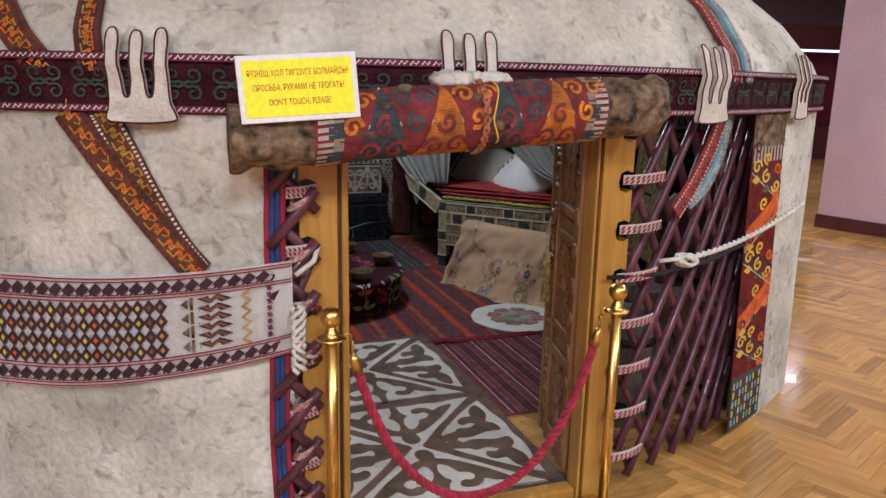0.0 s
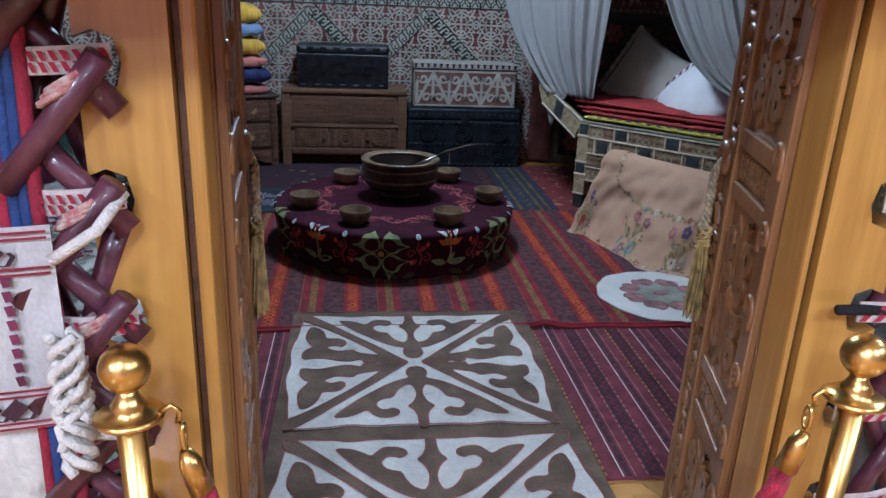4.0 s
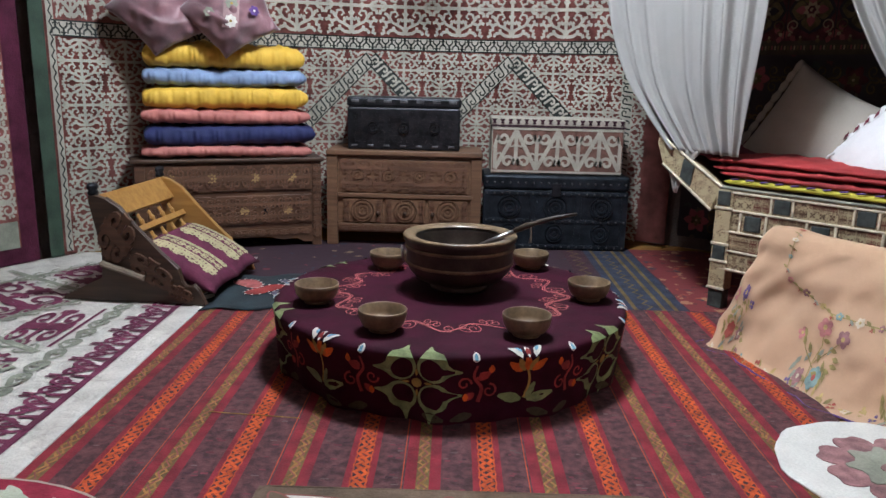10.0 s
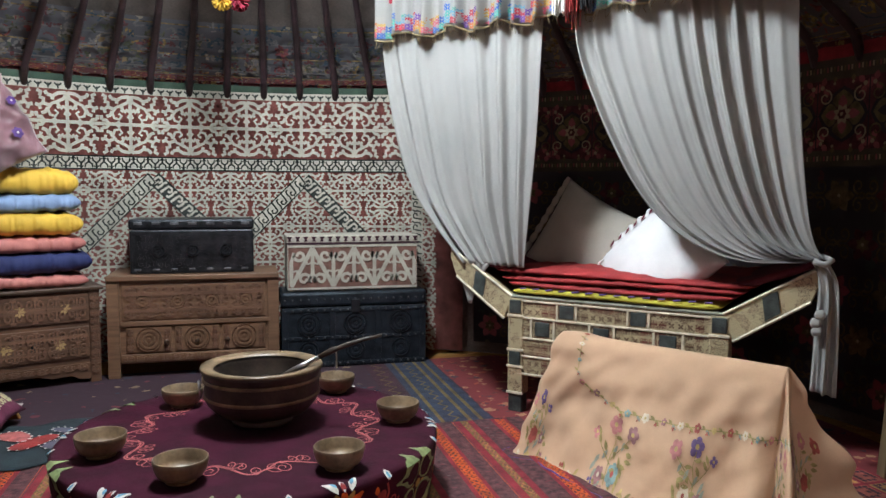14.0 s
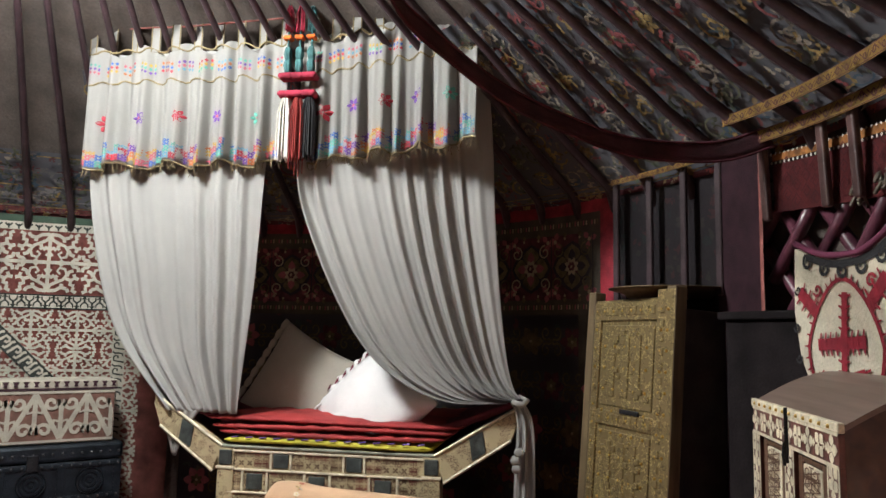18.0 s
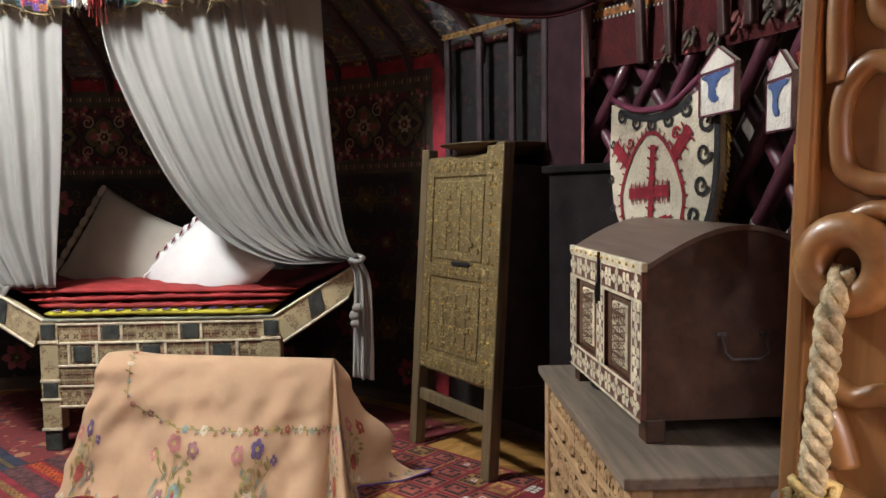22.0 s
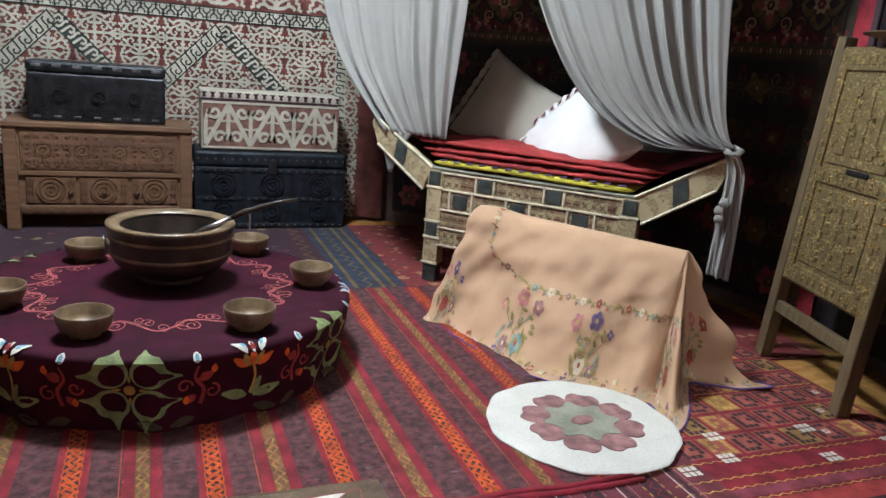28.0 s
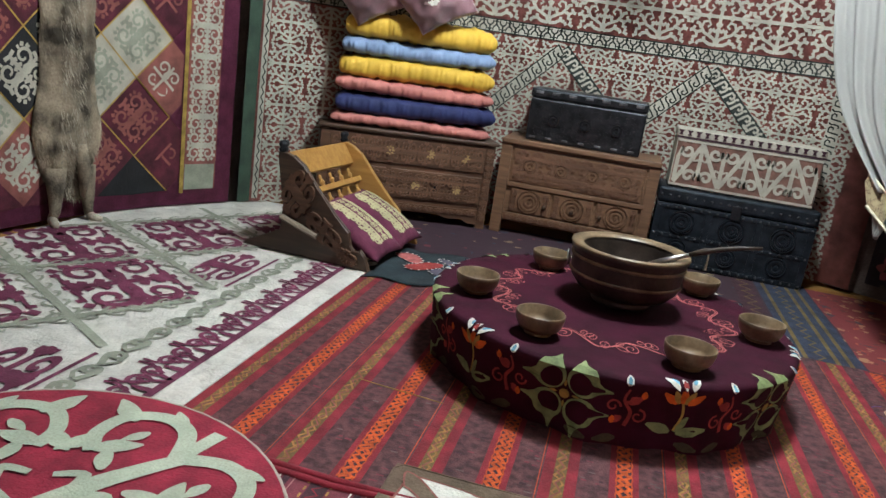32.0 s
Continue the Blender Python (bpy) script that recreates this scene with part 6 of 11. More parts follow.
X0 = radians(-98.2 + 90) * 0.68
for q in range(6):
    x0 = X0 + PER * q / 6
    bm = bmesh.new()
    petals(bm, x0, -0.085, PETAL, 0, 0.003)
    petals(bm, x0, -0.085, HOLLOW, 5, 0.005, 0.95)
    for k in range(4):
        a = radians(90 * k)
        spear(bm, x0 + 0.022 * math.cos(a), -0.085 + 0.022 * math.sin(a), 0.03 * math.cos(a), 0.03 * math.sin(a), 0.18, 4, 0.006)
    patch(bm, [(x0 + 0.017 * math.cos(0.7 * k), -0.085 + 0.017 * math.sin(0.7 * k)) for k in range(9)], table_f, 0.007, 4)
    part("large_flower", bm, THREADS, cloth_t, "lime green outlined flower")
    for s in (-1, 1):
        bm = bmesh.new()
        xs = x0 + s * 0.185
        ribbon(bm, curve([(xs + s * 0.01, -0.15), (xs + s * 0.02, -0.10), (xs - s * 0.005, -0.06), (xs + s * 0.005, -0.02)]), 0.014, table_f, 0.003, 0.5, 2)
        for p, r, a, tn in (((xs - s * 0.035, -0.085), 0.024, 0, 1.1), ((xs + s * 0.045, -0.11), 0.026, 90, -1.1), ((xs + s * 0.02, -0.055), 0.018, 200, 1.0)):
            ribbon(bm, spiral(p[0], p[1], r, a, tn * s, 0.25, 12), 0.008, table_f, 0.0034, 0.3, 2)
        spear(bm, xs, -0.115, -s * 0.04, -0.035, 0.3, 2)
        spear(bm, xs + s * 0.005, -0.07, s * 0.05, 0.03, 0.3, 2)
        spear(bm, xs - s * 0.03, -0.15, 0.0, 0.035, 0.35, 6)
        spear(bm, xs + s * 0.05, -0.05, 0.0, 0.035, 0.35, 6)
        spear(bm, xs, -0.012, 0.0, 0.035, 0.4, 3)
        spear(bm, xs, -0.006, 0.0, 0.018, 0.4, 7, 0.005)
        tagged(part("red_spray", bm, THREADS, cloth_t, "red curling flower spray"), kind="stuff")
    bm = bmesh.new()
    for k in range(2):
        xa = x0 + PER * k / 12
        for d in (0.0, 0.009):
            ribbon(bm, curve([(xa, 0.30 + d), (xa + 0.07, 0.265 + d), (xa + 0.15, 0.30 + d), (xa + 0.22, 0.345 + d), (xa + 0.30, 0.33 + d), (xa + PER / 12, 0.30 + d)], 8), 0.005, ring_f, 0.002, 0, 1)
        for px, py, r, a, tn in ((0.09, 0.30, 0.035, -90, 1.3), (0.23, 0.30, 0.045, 90, -1.4), (0.31, 0.365, 0.03, -90, 1.3), (0.02, 0.34, 0.03, 90, -1.2)):
            ribbon(bm, spiral(xa + px, py, r, a, tn, 0.2, 16), 0.005, ring_f, 0.002, 0, 1)
        for px, py, dx, dy in ((0.15, 0.30, 0.06, -0.03), (0.15, 0.30, 0.05, 0.04), (0.33, 0.33, 0.05, 0.04)):
            ribbon(bm, curve([(xa + px, py), (xa + px + dx * 0.5 - dy * 0.3, py + dy * 0.5 + dx * 0.3), (xa + px + dx, py + dy), (xa + px + dx * 0.5 + dy * 0.2, py + dy * 0.5 - dx * 0.2), (xa + px, py)], 5), 0.004, ring_f, 0.002, 0, 1)
    part("garland", bm, THREADS, cloth_t, "pink chain-stitch garland")
    bm = bmesh.new()
    xt = x0 + PER / 12
    spear(bm, xt, -0.16, 0.11, 0.03, 0.2, 0)
    spear(bm, xt, -0.16, -0.11, 0.035, 0.2, 0)
    spear(bm, xt, -0.16, 0.035, 0.075, 0.2, 0)
    ribbon(bm, curve([(xt, -0.15), (xt + 0.012, -0.09), (xt, -0.04)]), 0.008, table_f, 0.003, 0, 4)
    for d in (-0.06, -0.03, 0.0, 0.03, 0.06):
        spear(bm, xt + d * 0.2, -0.055, d, 0.07 - abs(d) * 0.4, 0.22, 6 if abs(d) != 0.03 else 4)
    for d in (-0.055, 0.055, 0.0):
        spear(bm, xt + d * 0.3, -0.005, d * 0.9, 0.045, 0.22, 3, 0.005)
    spear(bm, xt, -0.01, 0.0, 0.035, 0.3, 2, 0.0065)
    for d in (-0.02, 0.025):
        spear(bm, xt + d, 0.004, d, 0.03, 0.2, 7, 0.0065)
    tagged(part("tulip", bm, THREADS, cloth_t, "orange and white tulip with green leaves"), kind="stuff")
for q in range(24):
    bm = bmesh.new()
    x0 = PER * (q + 0.5) / 24
    spear(bm, x0, -0.195, 0.09 * (1 if q % 2 else -1), -0.02, 0.22, 0, 0.004)
    part("hem_leaf", bm, [olive_hem], cloth_t, "olive embroidered leaf at the hem")

pot = thing("wooden_serving_bowl", "large dark turned wooden serving bowl standing on the table", "bowl", pose(0.027, 3.335, TZ + 0.001) @ Matrix.Scale(1.05, 4))
part("foot", lathe([(0, 0.003), (0.105, 0.003), (0.11, 0.012), (0.10, 0.035), (0, 0.035)], 40), pot_wood, pot, smooth=True)
part("body", lathe([(0, 0.034), (0.12, 0.034), (0.165, 0.05), (0.196, 0.085), (0.204, 0.12), (0.205, 0.17), (0.208, 0.187), (0.216, 0.20), (0.218, 0.212), (0.205, 0.215), (0.176, 0.209), (0.170, 0.19), (0.168, 0.12), (0.12, 0.07), (0, 0.055)], 56), pot_wood, pot, smooth=True)
for z, r in ((0.112, 0.203), (0.172, 0.206)):
    part("rib", lathe([(r - 0.004, z - 0.008), (r + 0.006, z - 0.004), (r + 0.006, z + 0.004), (r - 0.004, z + 0.008)], 56), bowl_wood, pot, "lighter turned rib", smooth=True)
part("rim", lathe([(0.214, 0.206), (0.219, 0.21), (0.216, 0.2175), (0.2, 0.2185), (0.176, 0.213), (0.171, 0.207)], 56), bowl_wood, pot, "lighter wooden rim", smooth=True)
part("ring_handle", tube([(-0.215 - 0.004 * math.sin(t), -0.06 + 0.022 * math.cos(t), 0.15 + 0.028 * math.sin(t)) for t in [2 * math.pi * i / 16 for i in range(17)]], 0.004, 6), steel, pot, "small steel ring", smooth=True)
ladle = thing("wooden_ladle", "silver-mounted dark ladle resting in the serving bowl", "ladle", pose(0.035, 3.315, TZ))
part("bowl", lathe([(0, 0.0), (0.035, 0.006), (0.05, 0.03), (0.052, 0.04), (0.047, 0.04), (0.032, 0.012), (0, 0.006)], 24), pot_wood, ladle, m=pose(0.02, -0.02, 0.13, 10, 20, 0), smooth=True)
part("blade", tube([(0.04, -0.03, 0.17), (0.11, -0.05, 0.215), (0.20, -0.07, 0.262)], [0.012, 0.011, 0.008], 8), steel, ladle, "pale silver neck", smooth=True)
part("handle", tube([(0.20, -0.07, 0.262), (0.25, -0.082, 0.288), (0.27, -0.087, 0.296), (0.30, -0.094, 0.308), (0.36, -0.108, 0.328), (0.43, -0.123, 0.345)], [0.009, 0.013, 0.009, 0.010, 0.008, 0.006], 8), pot_wood, ladle, "dark turned handle", smooth=True)
part("pendant", tube([(0.262, -0.085, 0.287), (0.264, -0.086, 0.255), (0.262, -0.085, 0.22)], [0.004, 0.003, 0.006], 6), steel, ladle, "hanging metal pendant")
for k, (bx, by) in enumerate(((0.251, 2.78), (-0.232, 2.79), (0.534, 3.218), (-0.507, 3.085), (0.352, 3.69), (-0.286, 3.627))):
    if k == 0:
        bowl0 = thing("wooden_bowl", "small turned wooden drinking bowl on the tablecloth", "bowl", pose(bx, by, TZ + 0.002), "bowls round the serving bowl")
        part("foot", lathe([(0, 0.001), (0.046, 0.001), (0.048, 0.006), (0.045, 0.014), (0, 0.014)], 28), bowl_wood, bowl0, smooth=True)
        part("body", lathe([(0, 0.012), (0.048, 0.012), (0.066, 0.02), (0.077, 0.038), (0.082, 0.06), (0.083, 0.074), (0.081, 0.076), (0.078, 0.074), (0.073, 0.045), (0.055, 0.024), (0, 0.018)], 36), bowl_wood, bowl0, smooth=True)
    else:
        copy_thing(bowl0, pose(bx, by, TZ + 0.002, 0, 0, 40 * k))

# ==== chests along the back ====
def rosette(r, d, rings=3):
    pr = [(0, -d)]
    for i in range(rings):
        a, b = r * (i + 0.35) / rings, r * (i + 0.85) / rings
        pr += [(a, -d), (a + 0.003, -d * 0.4), (b, -d * 0.4), (b + 0.002, -d)]
    pr += [(r, 0)]
    bm = lathe(pr, 24)
    for v in bm.verts:
        v.co = Vector((v.co.x, v.co.z, v.co.y))
    return bm


def carving(bm, x0, x1, z0, z1, y, size, w=0.25, h=0.009, lines=None):
    """Raised carved scrolls over a rectangle of a front."""
    f = lambda x, z, hh: Vector((x, y - hh, z))
    nx, nz = max(1, round((x1 - x0) / size)), max(1, round((z1 - z0) / size))
    for i in range(nx):
        for k in range(nz):
            tile(bm, f, local(x0 + (x1 - x0) * (i + 0.5) / nx, z0 + (z1 - z0) * (k + 0.5) / nz, (x1 - x0) / nx * 0.46, (z1 - z0) / nz * 0.46), w, h, 0, lines, True)


mchest = thing("carved_chest", "brown carved wooden chest with round rosettes on short legs", "chest", pose(-0.325, 5.22, 0))
part("body", box(-0.46, 0.46, 0.02, 0.44, 0.09, 0.6, 0.004), chest_wood, mchest)
part("lid", box(-0.505, 0.505, -0.015, 0.46, 0.6, 0.632, 0.006), chest_wood, mchest)
for sx in (-1, 1):
    for yy in (0.0, 0.40):
        part("leg", box(sx * 0.47 - 0.035, sx * 0.47 + 0.035, yy, yy + 0.06, 0.006, 0.6, 0.004), chest_wood, mchest)
part("upper_panel", box(-0.42, 0.42, 0.008, 0.03, 0.36, 0.575, 0.004), chest_wood, mchest)
part("middle_rail", box(-0.43, 0.45, -0.004, 0.03, 0.325, 0.352, 0.003), chest_wood, mchest)
part("lower_rail", box(-0.43, 0.43, 0.0, 0.03, 0.10, 0.15, 0.004), chest_wood, mchest)
bm = bmesh.new()
carving(bm, -0.41, 0.41, 0.37, 0.57, 0.008, 0.1)
carving(bm, -0.42, 0.42, 0.105, 0.145, 0.0, 0.07)
tagged(part("carving", bm, carve_highlight, mchest, "carved scrollwork"), kind="stuff")
for i in range(4):
    part("rosette", rosette(0.042, 0.012, 2), chest_wood, mchest, m=pose(-0.3 + 0.2 * i, 0.006, 0.47))
for i in range(3):
    d = part("drawer", box(-0.40 + 0.28 * i, -0.14 + 0.28 * i, 0.006, 0.03, 0.16, 0.318, 0.004), chest_wood, mchest)
    part("rosette", rosette(0.075, 0.014, 3), chest_wood, d, m=pose(-0.27 + 0.28 * i, 0.006, 0.24))
    for sx in (-1, 1):
        bm = bmesh.new()
        carving(bm, -0.27 + 0.28 * i + sx * 0.105 - 0.018, -0.27 + 0.28 * i + sx * 0.105 + 0.018, 0.165, 0.31, 0.006, 0.05)
        part("drawer_carving", bm, carve_highlight, d)
    part("knob", lathe([(0, 0), (0.012, 0.004), (0.014, 0.016), (0.008, 0.024), (0, 0.026)], 12), dark_wood, d, m=pose(-0.27 + 0.28 * i + (0.1, 0.0, -0.1)[i], 0.0, 0.225, 90))

sbox = thing("studded_box", "black leather-bound studded box on the carved chest", "box", pose(-0.335, 5.28, 0.634))
part("body", box(-0.365, 0.365, 0, 0.32, 0.0, 0.27, 0.01), iron, sbox)
part("lid", box(-0.37, 0.37, -0.005, 0.325, 0.273, 0.335, 0.014), iron, sbox)
bm = bmesh.new()
carving(bm, -0.33, 0.33, 0.03, 0.24, 0.0, 0.105, 0.16, 0.004)
part("tooling", bm, iron, sbox, "tooled ornament")
for i in range(3):
    part("boss", rosette(0.035, 0.012, 2), iron, sbox, m=pose(-0.2 + 0.2 * i, -0.002, 0.14))
for i in range(7):
    part("clasp", box(-0.34 + 0.105 * i, -0.29 + 0.105 * i, -0.009, 0.0, 0.30, 0.318, 0.003), dull_iron, sbox, "worn metal clasp")
    part("clasp", box(-0.34 + 0.105 * i, -0.30 + 0.105 * i, -0.006, 0.0, 0.018, 0.032, 0.003), dull_iron, sbox, "worn metal clasp")

trunk = thing("iron_bound_trunk", "black iron-bound trunk with round studs", "trunk", pose(0.665, 5.22, 0))
navy_iron = mat("blue_black_iron", (0.024, 0.032, 0.042), 0.42, metal=0.5, var=0.3, scale=14, fine=90, bump=0.3)
part("body", box(-0.46, 0.46, 0.0, 0.34, 0.006, 0.40, 0.006), navy_iron, trunk)
part("lid", box(-0.475, 0.475, -0.012, 0.345, 0.405, 0.50, 0.018), navy_iron, trunk)
for x in (-0.45, -0.15, 0.15, 0.45):
    part("strap", box(x - 0.02, x + 0.02, -0.006, 0.0, 0.02, 0.4, 0.002), navy_iron, trunk)
for z in (0.03, 0.20, 0.38):
    part("strap", box(-0.46, 0.46, -0.007, 0.0, z - 0.012, z + 0.012, 0.002), navy_iron, trunk)
for i in range(3):
    bmr = rosette(0.075, 0.014, 3)
    part("boss", bmr, navy_iron, trunk, m=pose(-0.3 + 0.3 * i, -0.002, 0.29))
    part("boss", rosette(0.06, 0.012, 2), navy_iron, trunk, m=pose(-0.3 + 0.3 * i, -0.002, 0.12))
stud_me = mesh_of("stud", lathe([(0, 0.006), (0.005, 0.005), (0.008, 0.0)], 8), dull_iron, True)
for i in range(19):
    for z in (0.03, 0.20, 0.38, 0.45):
        part("stud", stud_me, None, trunk, m=pose(-0.45 + 0.05 * i, -0.014 if z > 0.4 else -0.008, z, 90))
part("lock_plate", box(-0.03, 0.03, -0.02, -0.01, 0.36, 0.45, 0.005), iron, trunk)

wbox = thing("felt_covered_box", "box covered with cream and brown appliqué felt on the black trunk", "box", pose(0.66, 5.24, 0.502))
part("body", box(-0.425, 0.425, 0.004, 0.30, 0.0, 0.30, 0.01), cream_wool, wbox, "cream felt cover")
part("lid", box(-0.43, 0.43, -0.004, 0.305, 0.305, 0.36, 0.012), cream_wool, wbox)
bm = bmesh.new()
f = lambda x, z, h: Vector((x, 0.004 - h, z))
strip(bm, f, -0.418, 0.418, 0.012, 0.296, 0.002, 0, 1)
for i in range(6):
    xa, e = -0.40 + 0.1335 * i, 1 if i % 2 else -1
    ribbon(bm, line((xa, 0.155 + e * 0.125), (xa + 0.1335, 0.155 - e * 0.125), 3), 0.026, f, 0.0055, 0, 1)
for i in range(7):
    cx, e = -0.40 + 0.1335 * i, 1 if i % 2 else -1
    ribbon(bm, [(cx, 0.155 + e * 0.115), (cx, 0.155 - e * 0.04)], 0.024, f, 0.0062, 0, 1)
    for ex in (-1, 1):
        if abs(cx + ex * 0.08) > 0.41:
            continue
        ribbon(bm, [(cx, 0.155 - e * 0.03)] + [(cx + ex * px, 0.155 - e * (0.075 + py)) for px, py in spiral(0.052, 0.0, 0.040, 150, 1.15, 0.3, 12)], 0.021, f, 0.0068, 0.1, 1)
        ribbon(bm, [(cx + ex * 0.005, 0.155 + e * 0.03), (cx + ex * 0.034, 0.155 + e * 0.02), (cx + ex * 0.04, 0.155 + e * 0.055), (cx + ex * 0.02, 0.155 + e * 0.06)], 0.015, f, 0.0068, 0.1, 1)
for z in (0.018, 0.29):
    strip(bm, f, -0.42, 0.42, z - 0.007, z + 0.007, 0.0072, 1, 1)
part("ornament", bm, [mat("box_brown_felt", (0.20, 0.10, 0.075), 0.95, var=0.2, scale=14, fine=200, bump=0.3), cream_wool], wbox, "cream hooks on brown felt")
bm = bmesh.new()
f = lambda x, z, h: Vector((x, -0.004 - h, z))
for i in range(17):
    cx = -0.41 + 0.051 * i
    patch(bm, [(cx - 0.018, 0.352), (cx + 0.018, 0.352), (cx + 0.006, 0.335), (cx + 0.012, 0.322), (cx - 0.012, 0.322), (cx - 0.006, 0.335)], f, 0.004)
strip(bm, f, -0.43, 0.43, 0.304, 0.314, 0.004, 0, 1)
part("trim", bm, rug_dark, wbox, "dark toothed trim")

DRW = pose(-1.38, 4.99, 0, 0, 0, 22.5)
drw = thing("chest_of_drawers", "brown carved chest of drawers with gold rosettes", "chest", DRW)
part("body", box(-0.535, 0.535, 0.012, 0.40, 0.12, 0.56, 0.004), brown_wood, drw)
part("top", box(-0.58, 0.58, -0.02, 0.42, 0.56, 0.582, 0.006), dark_wood, drw, "dark top board")
for sx in (-1, 1):
    for yy in (0.0, 0.36):
        part("leg", box(sx * 0.53 - 0.03, sx * 0.53 + 0.03, yy, yy + 0.05, 0.006, 0.56, 0.004), brown_wood, drw)
prof = [(-0.5, 0.125), (0.5, 0.125), (0.5, 0.03), (0.44, 0.035), (0.40, 0.06), (0.30, 0.055), (0.22, 0.075), (-0.22, 0.075), (-0.30, 0.055), (-0.40, 0.06), (-0.44, 0.035), (-0.5, 0.03)]
part("apron", prism(prof, 0.002, 0.02), brown_wood, drw, "scalloped apron")
bm = bmesh.new()
carving(bm, -0.49, 0.49, 0.385, 0.535, 0.0, 0.11)
carving(bm, -0.49, 0.49, 0.17, 0.335, 0.0, 0.11)
carving(bm, -0.49, 0.49, 0.085, 0.12, 0.002, 0.07)
carving(bm, 0.505, 0.555, 0.06, 0.54, -0.001, 0.05)
part("carving", bm, carve_highlight, drw, "carved scrollwork")
upper = part("drawer", box(-0.5, 0.5, 0.0, 0.02, 0.375, 0.545, 0.004), brown_wood, drw)
lowL = part("drawer", box(-0.5, -0.13, 0.0, 0.02, 0.16, 0.345, 0.004), brown_wood, drw)
lowR = part("drawer", box(-0.10, 0.5, 0.0, 0.02, 0.16, 0.345, 0.004), brown_wood, drw)
rosette_gold = mat("rosette_gold", (0.46, 0.31, 0.13), 0.6, var=0.2, scale=20, fine=120, bump=0.2)


def gold_rosette(parent, x, z):
    bm = bmesh.new()
    f = lambda px, pz, h: Vector((px, -h, pz))
    flower(bm, f, 0, 0, 0.034, 8, 0, 0, 0.008, 0.36)
    ribbon(bm, [(0.023 * math.cos(q * 0.449), 0.023 * math.sin(q * 0.449)) for q in range(15)], 0.007, f, 0.007)
    part("gold_rosette", bm, rosette_gold, parent, "pale gold rosette", m=pose(x, -0.001, z))
for x in (-0.36, -0.12, 0.14, 0.37):
    gold_rosette(upper, x, 0.46)
for x in (0.07, 0.34):
    gold_rosette(lowR, x, 0.25)
gold_rosette(lowL, -0.3, 0.25)
part("keyhole", box(0.19, 0.225, -0.006, 0.0, 0.225, 0.265, 0.004), iron, lowR)

QC = [(pink_cloth, 0.582, 0.66, "pink"), (navy_cloth, 0.655, 0.79, "navy blue"), (pink_cloth, 0.785, 0.885, "salmon pink"), (yellow_cloth, 0.875, 1.02, "yellow"), (sky_cloth, 1.01, 1.125, "light blue"), (yellow_cloth, 1.115, 1.27, "yellow")]
for i, (qm, z0, z1, cn) in enumerate(QC):
    q = thing("folded_quilt", f"folded {cn} padded quilt in the stack on the drawers", "quilt", DRW, "stacked quilts")
    dx = (0.0, 0.02, -0.01, -0.02, -0.03, -0.04)[i]
    part("padding", padded(-0.51 + abs(dx), 0.51 + dx, 0.0, 0.38, z0, z1, 130, 20, 0.011, i * 3.7, 0.006, 3.2, 0.0035), qm, q, smooth=True)
def kite_depth(x, z):
    """Depth of a square pillow that stands on its corner, its foot pressed flat."""
    xx, zz = x / 0.74, z / (1.42 if z > 0 else 0.57)
    a, b = (xx + zz) * 0.7071, (zz - xx) * 0.7071
    return (max(0.0, 1 - abs(a / 0.217) ** 2.2) * max(0.0, 1 - abs(b / 0.217) ** 2.2)) ** 0.55


for px, py, pz, rz, lean, lab in ((-1.66, 4.86, 1.385, 18, 9, "rose satin pillow standing on its corner on the quilts"), (-1.29, 4.95, 1.385, 24, 7, "rose satin pillow with a white flower strip standing on the quilts")):
    p = thing("satin_pillow", lab, "pillow", pose(px - 0.06, py, pz + 0.01, -12, lean, rz) @ Matrix.Scale(1.26, 4), "pillows on the quilts")
    bm = pillow_bm(0.434, 0.434, 0.095, 40, px)
    bm.transform(Matrix.Rotation(radians(45), 4, "Y"))
    for v in bm.verts:
        v.co.x *= 0.78 * (1 + 1.1 * max(0.0, v.co.z / 0.307 - 0.15) * (1 - v.co.z / 0.307))
        v.co.z *= 1.2 if v.co.z > 0 else 0.57
        q = v.co.z * 26 + 14 * v.co.x
        v.co.y += (0.012 * math.sin(q + 3 * noise.noise(v.co * 9)) + 0.007 * math.sin(1.9 * q - 30 * v.co.x + 4 * noise.noise(v.co * 15))) * (1 if abs(v.co.x) < 0.2 else 0.3)
    part("cushion", bm, rose_satin, p, smooth=True)
    if "strip" not in lab:
        continue
    bm = bmesh.new()
    f = lambda x, z, h: Vector((x, -0.095 * kite_depth(x, z) - 0.009 - h, z))
    strip(bm, f, -0.04, 0.03, -0.06, 0.30, 0.0, 0, 3, 16)
    for q, (zz, sl) in enumerate(((-0.03, 1), (0.05, 4), (0.11, 2), (0.17, 1), (0.235, 5))):
        flower(bm, f, -0.005, zz, 0.03, 8, sl, 3, 0.003, 0.8)
    flower(bm, f, 0.10, 0.04, 0.026, 6, 2, 1, 0.002, 0.8)
    flower(bm, f, -0.10, 0.0, 0.024, 6, 4, 1, 0.002, 0.8)
    flower(bm, f, 0.07, 0.18, 0.022, 6, 2, 1, 0.002, 0.8)
    part("embroidered_strip", bm, [mat("mauve_strip", (0.36, 0.22, 0.22), 0.6), white_thread, violet_thread, ochre_wool, sage, pink_thread], p, "strip of white and violet flowers")

# ==== slanted back seat ====
SEAT = pose(-1.72, 3.79, 0, 0, 0, -4)
seat = thing("slanted_backrest", "dark carved wooden floor backrest with a golden inside", "backrest", SEAT)


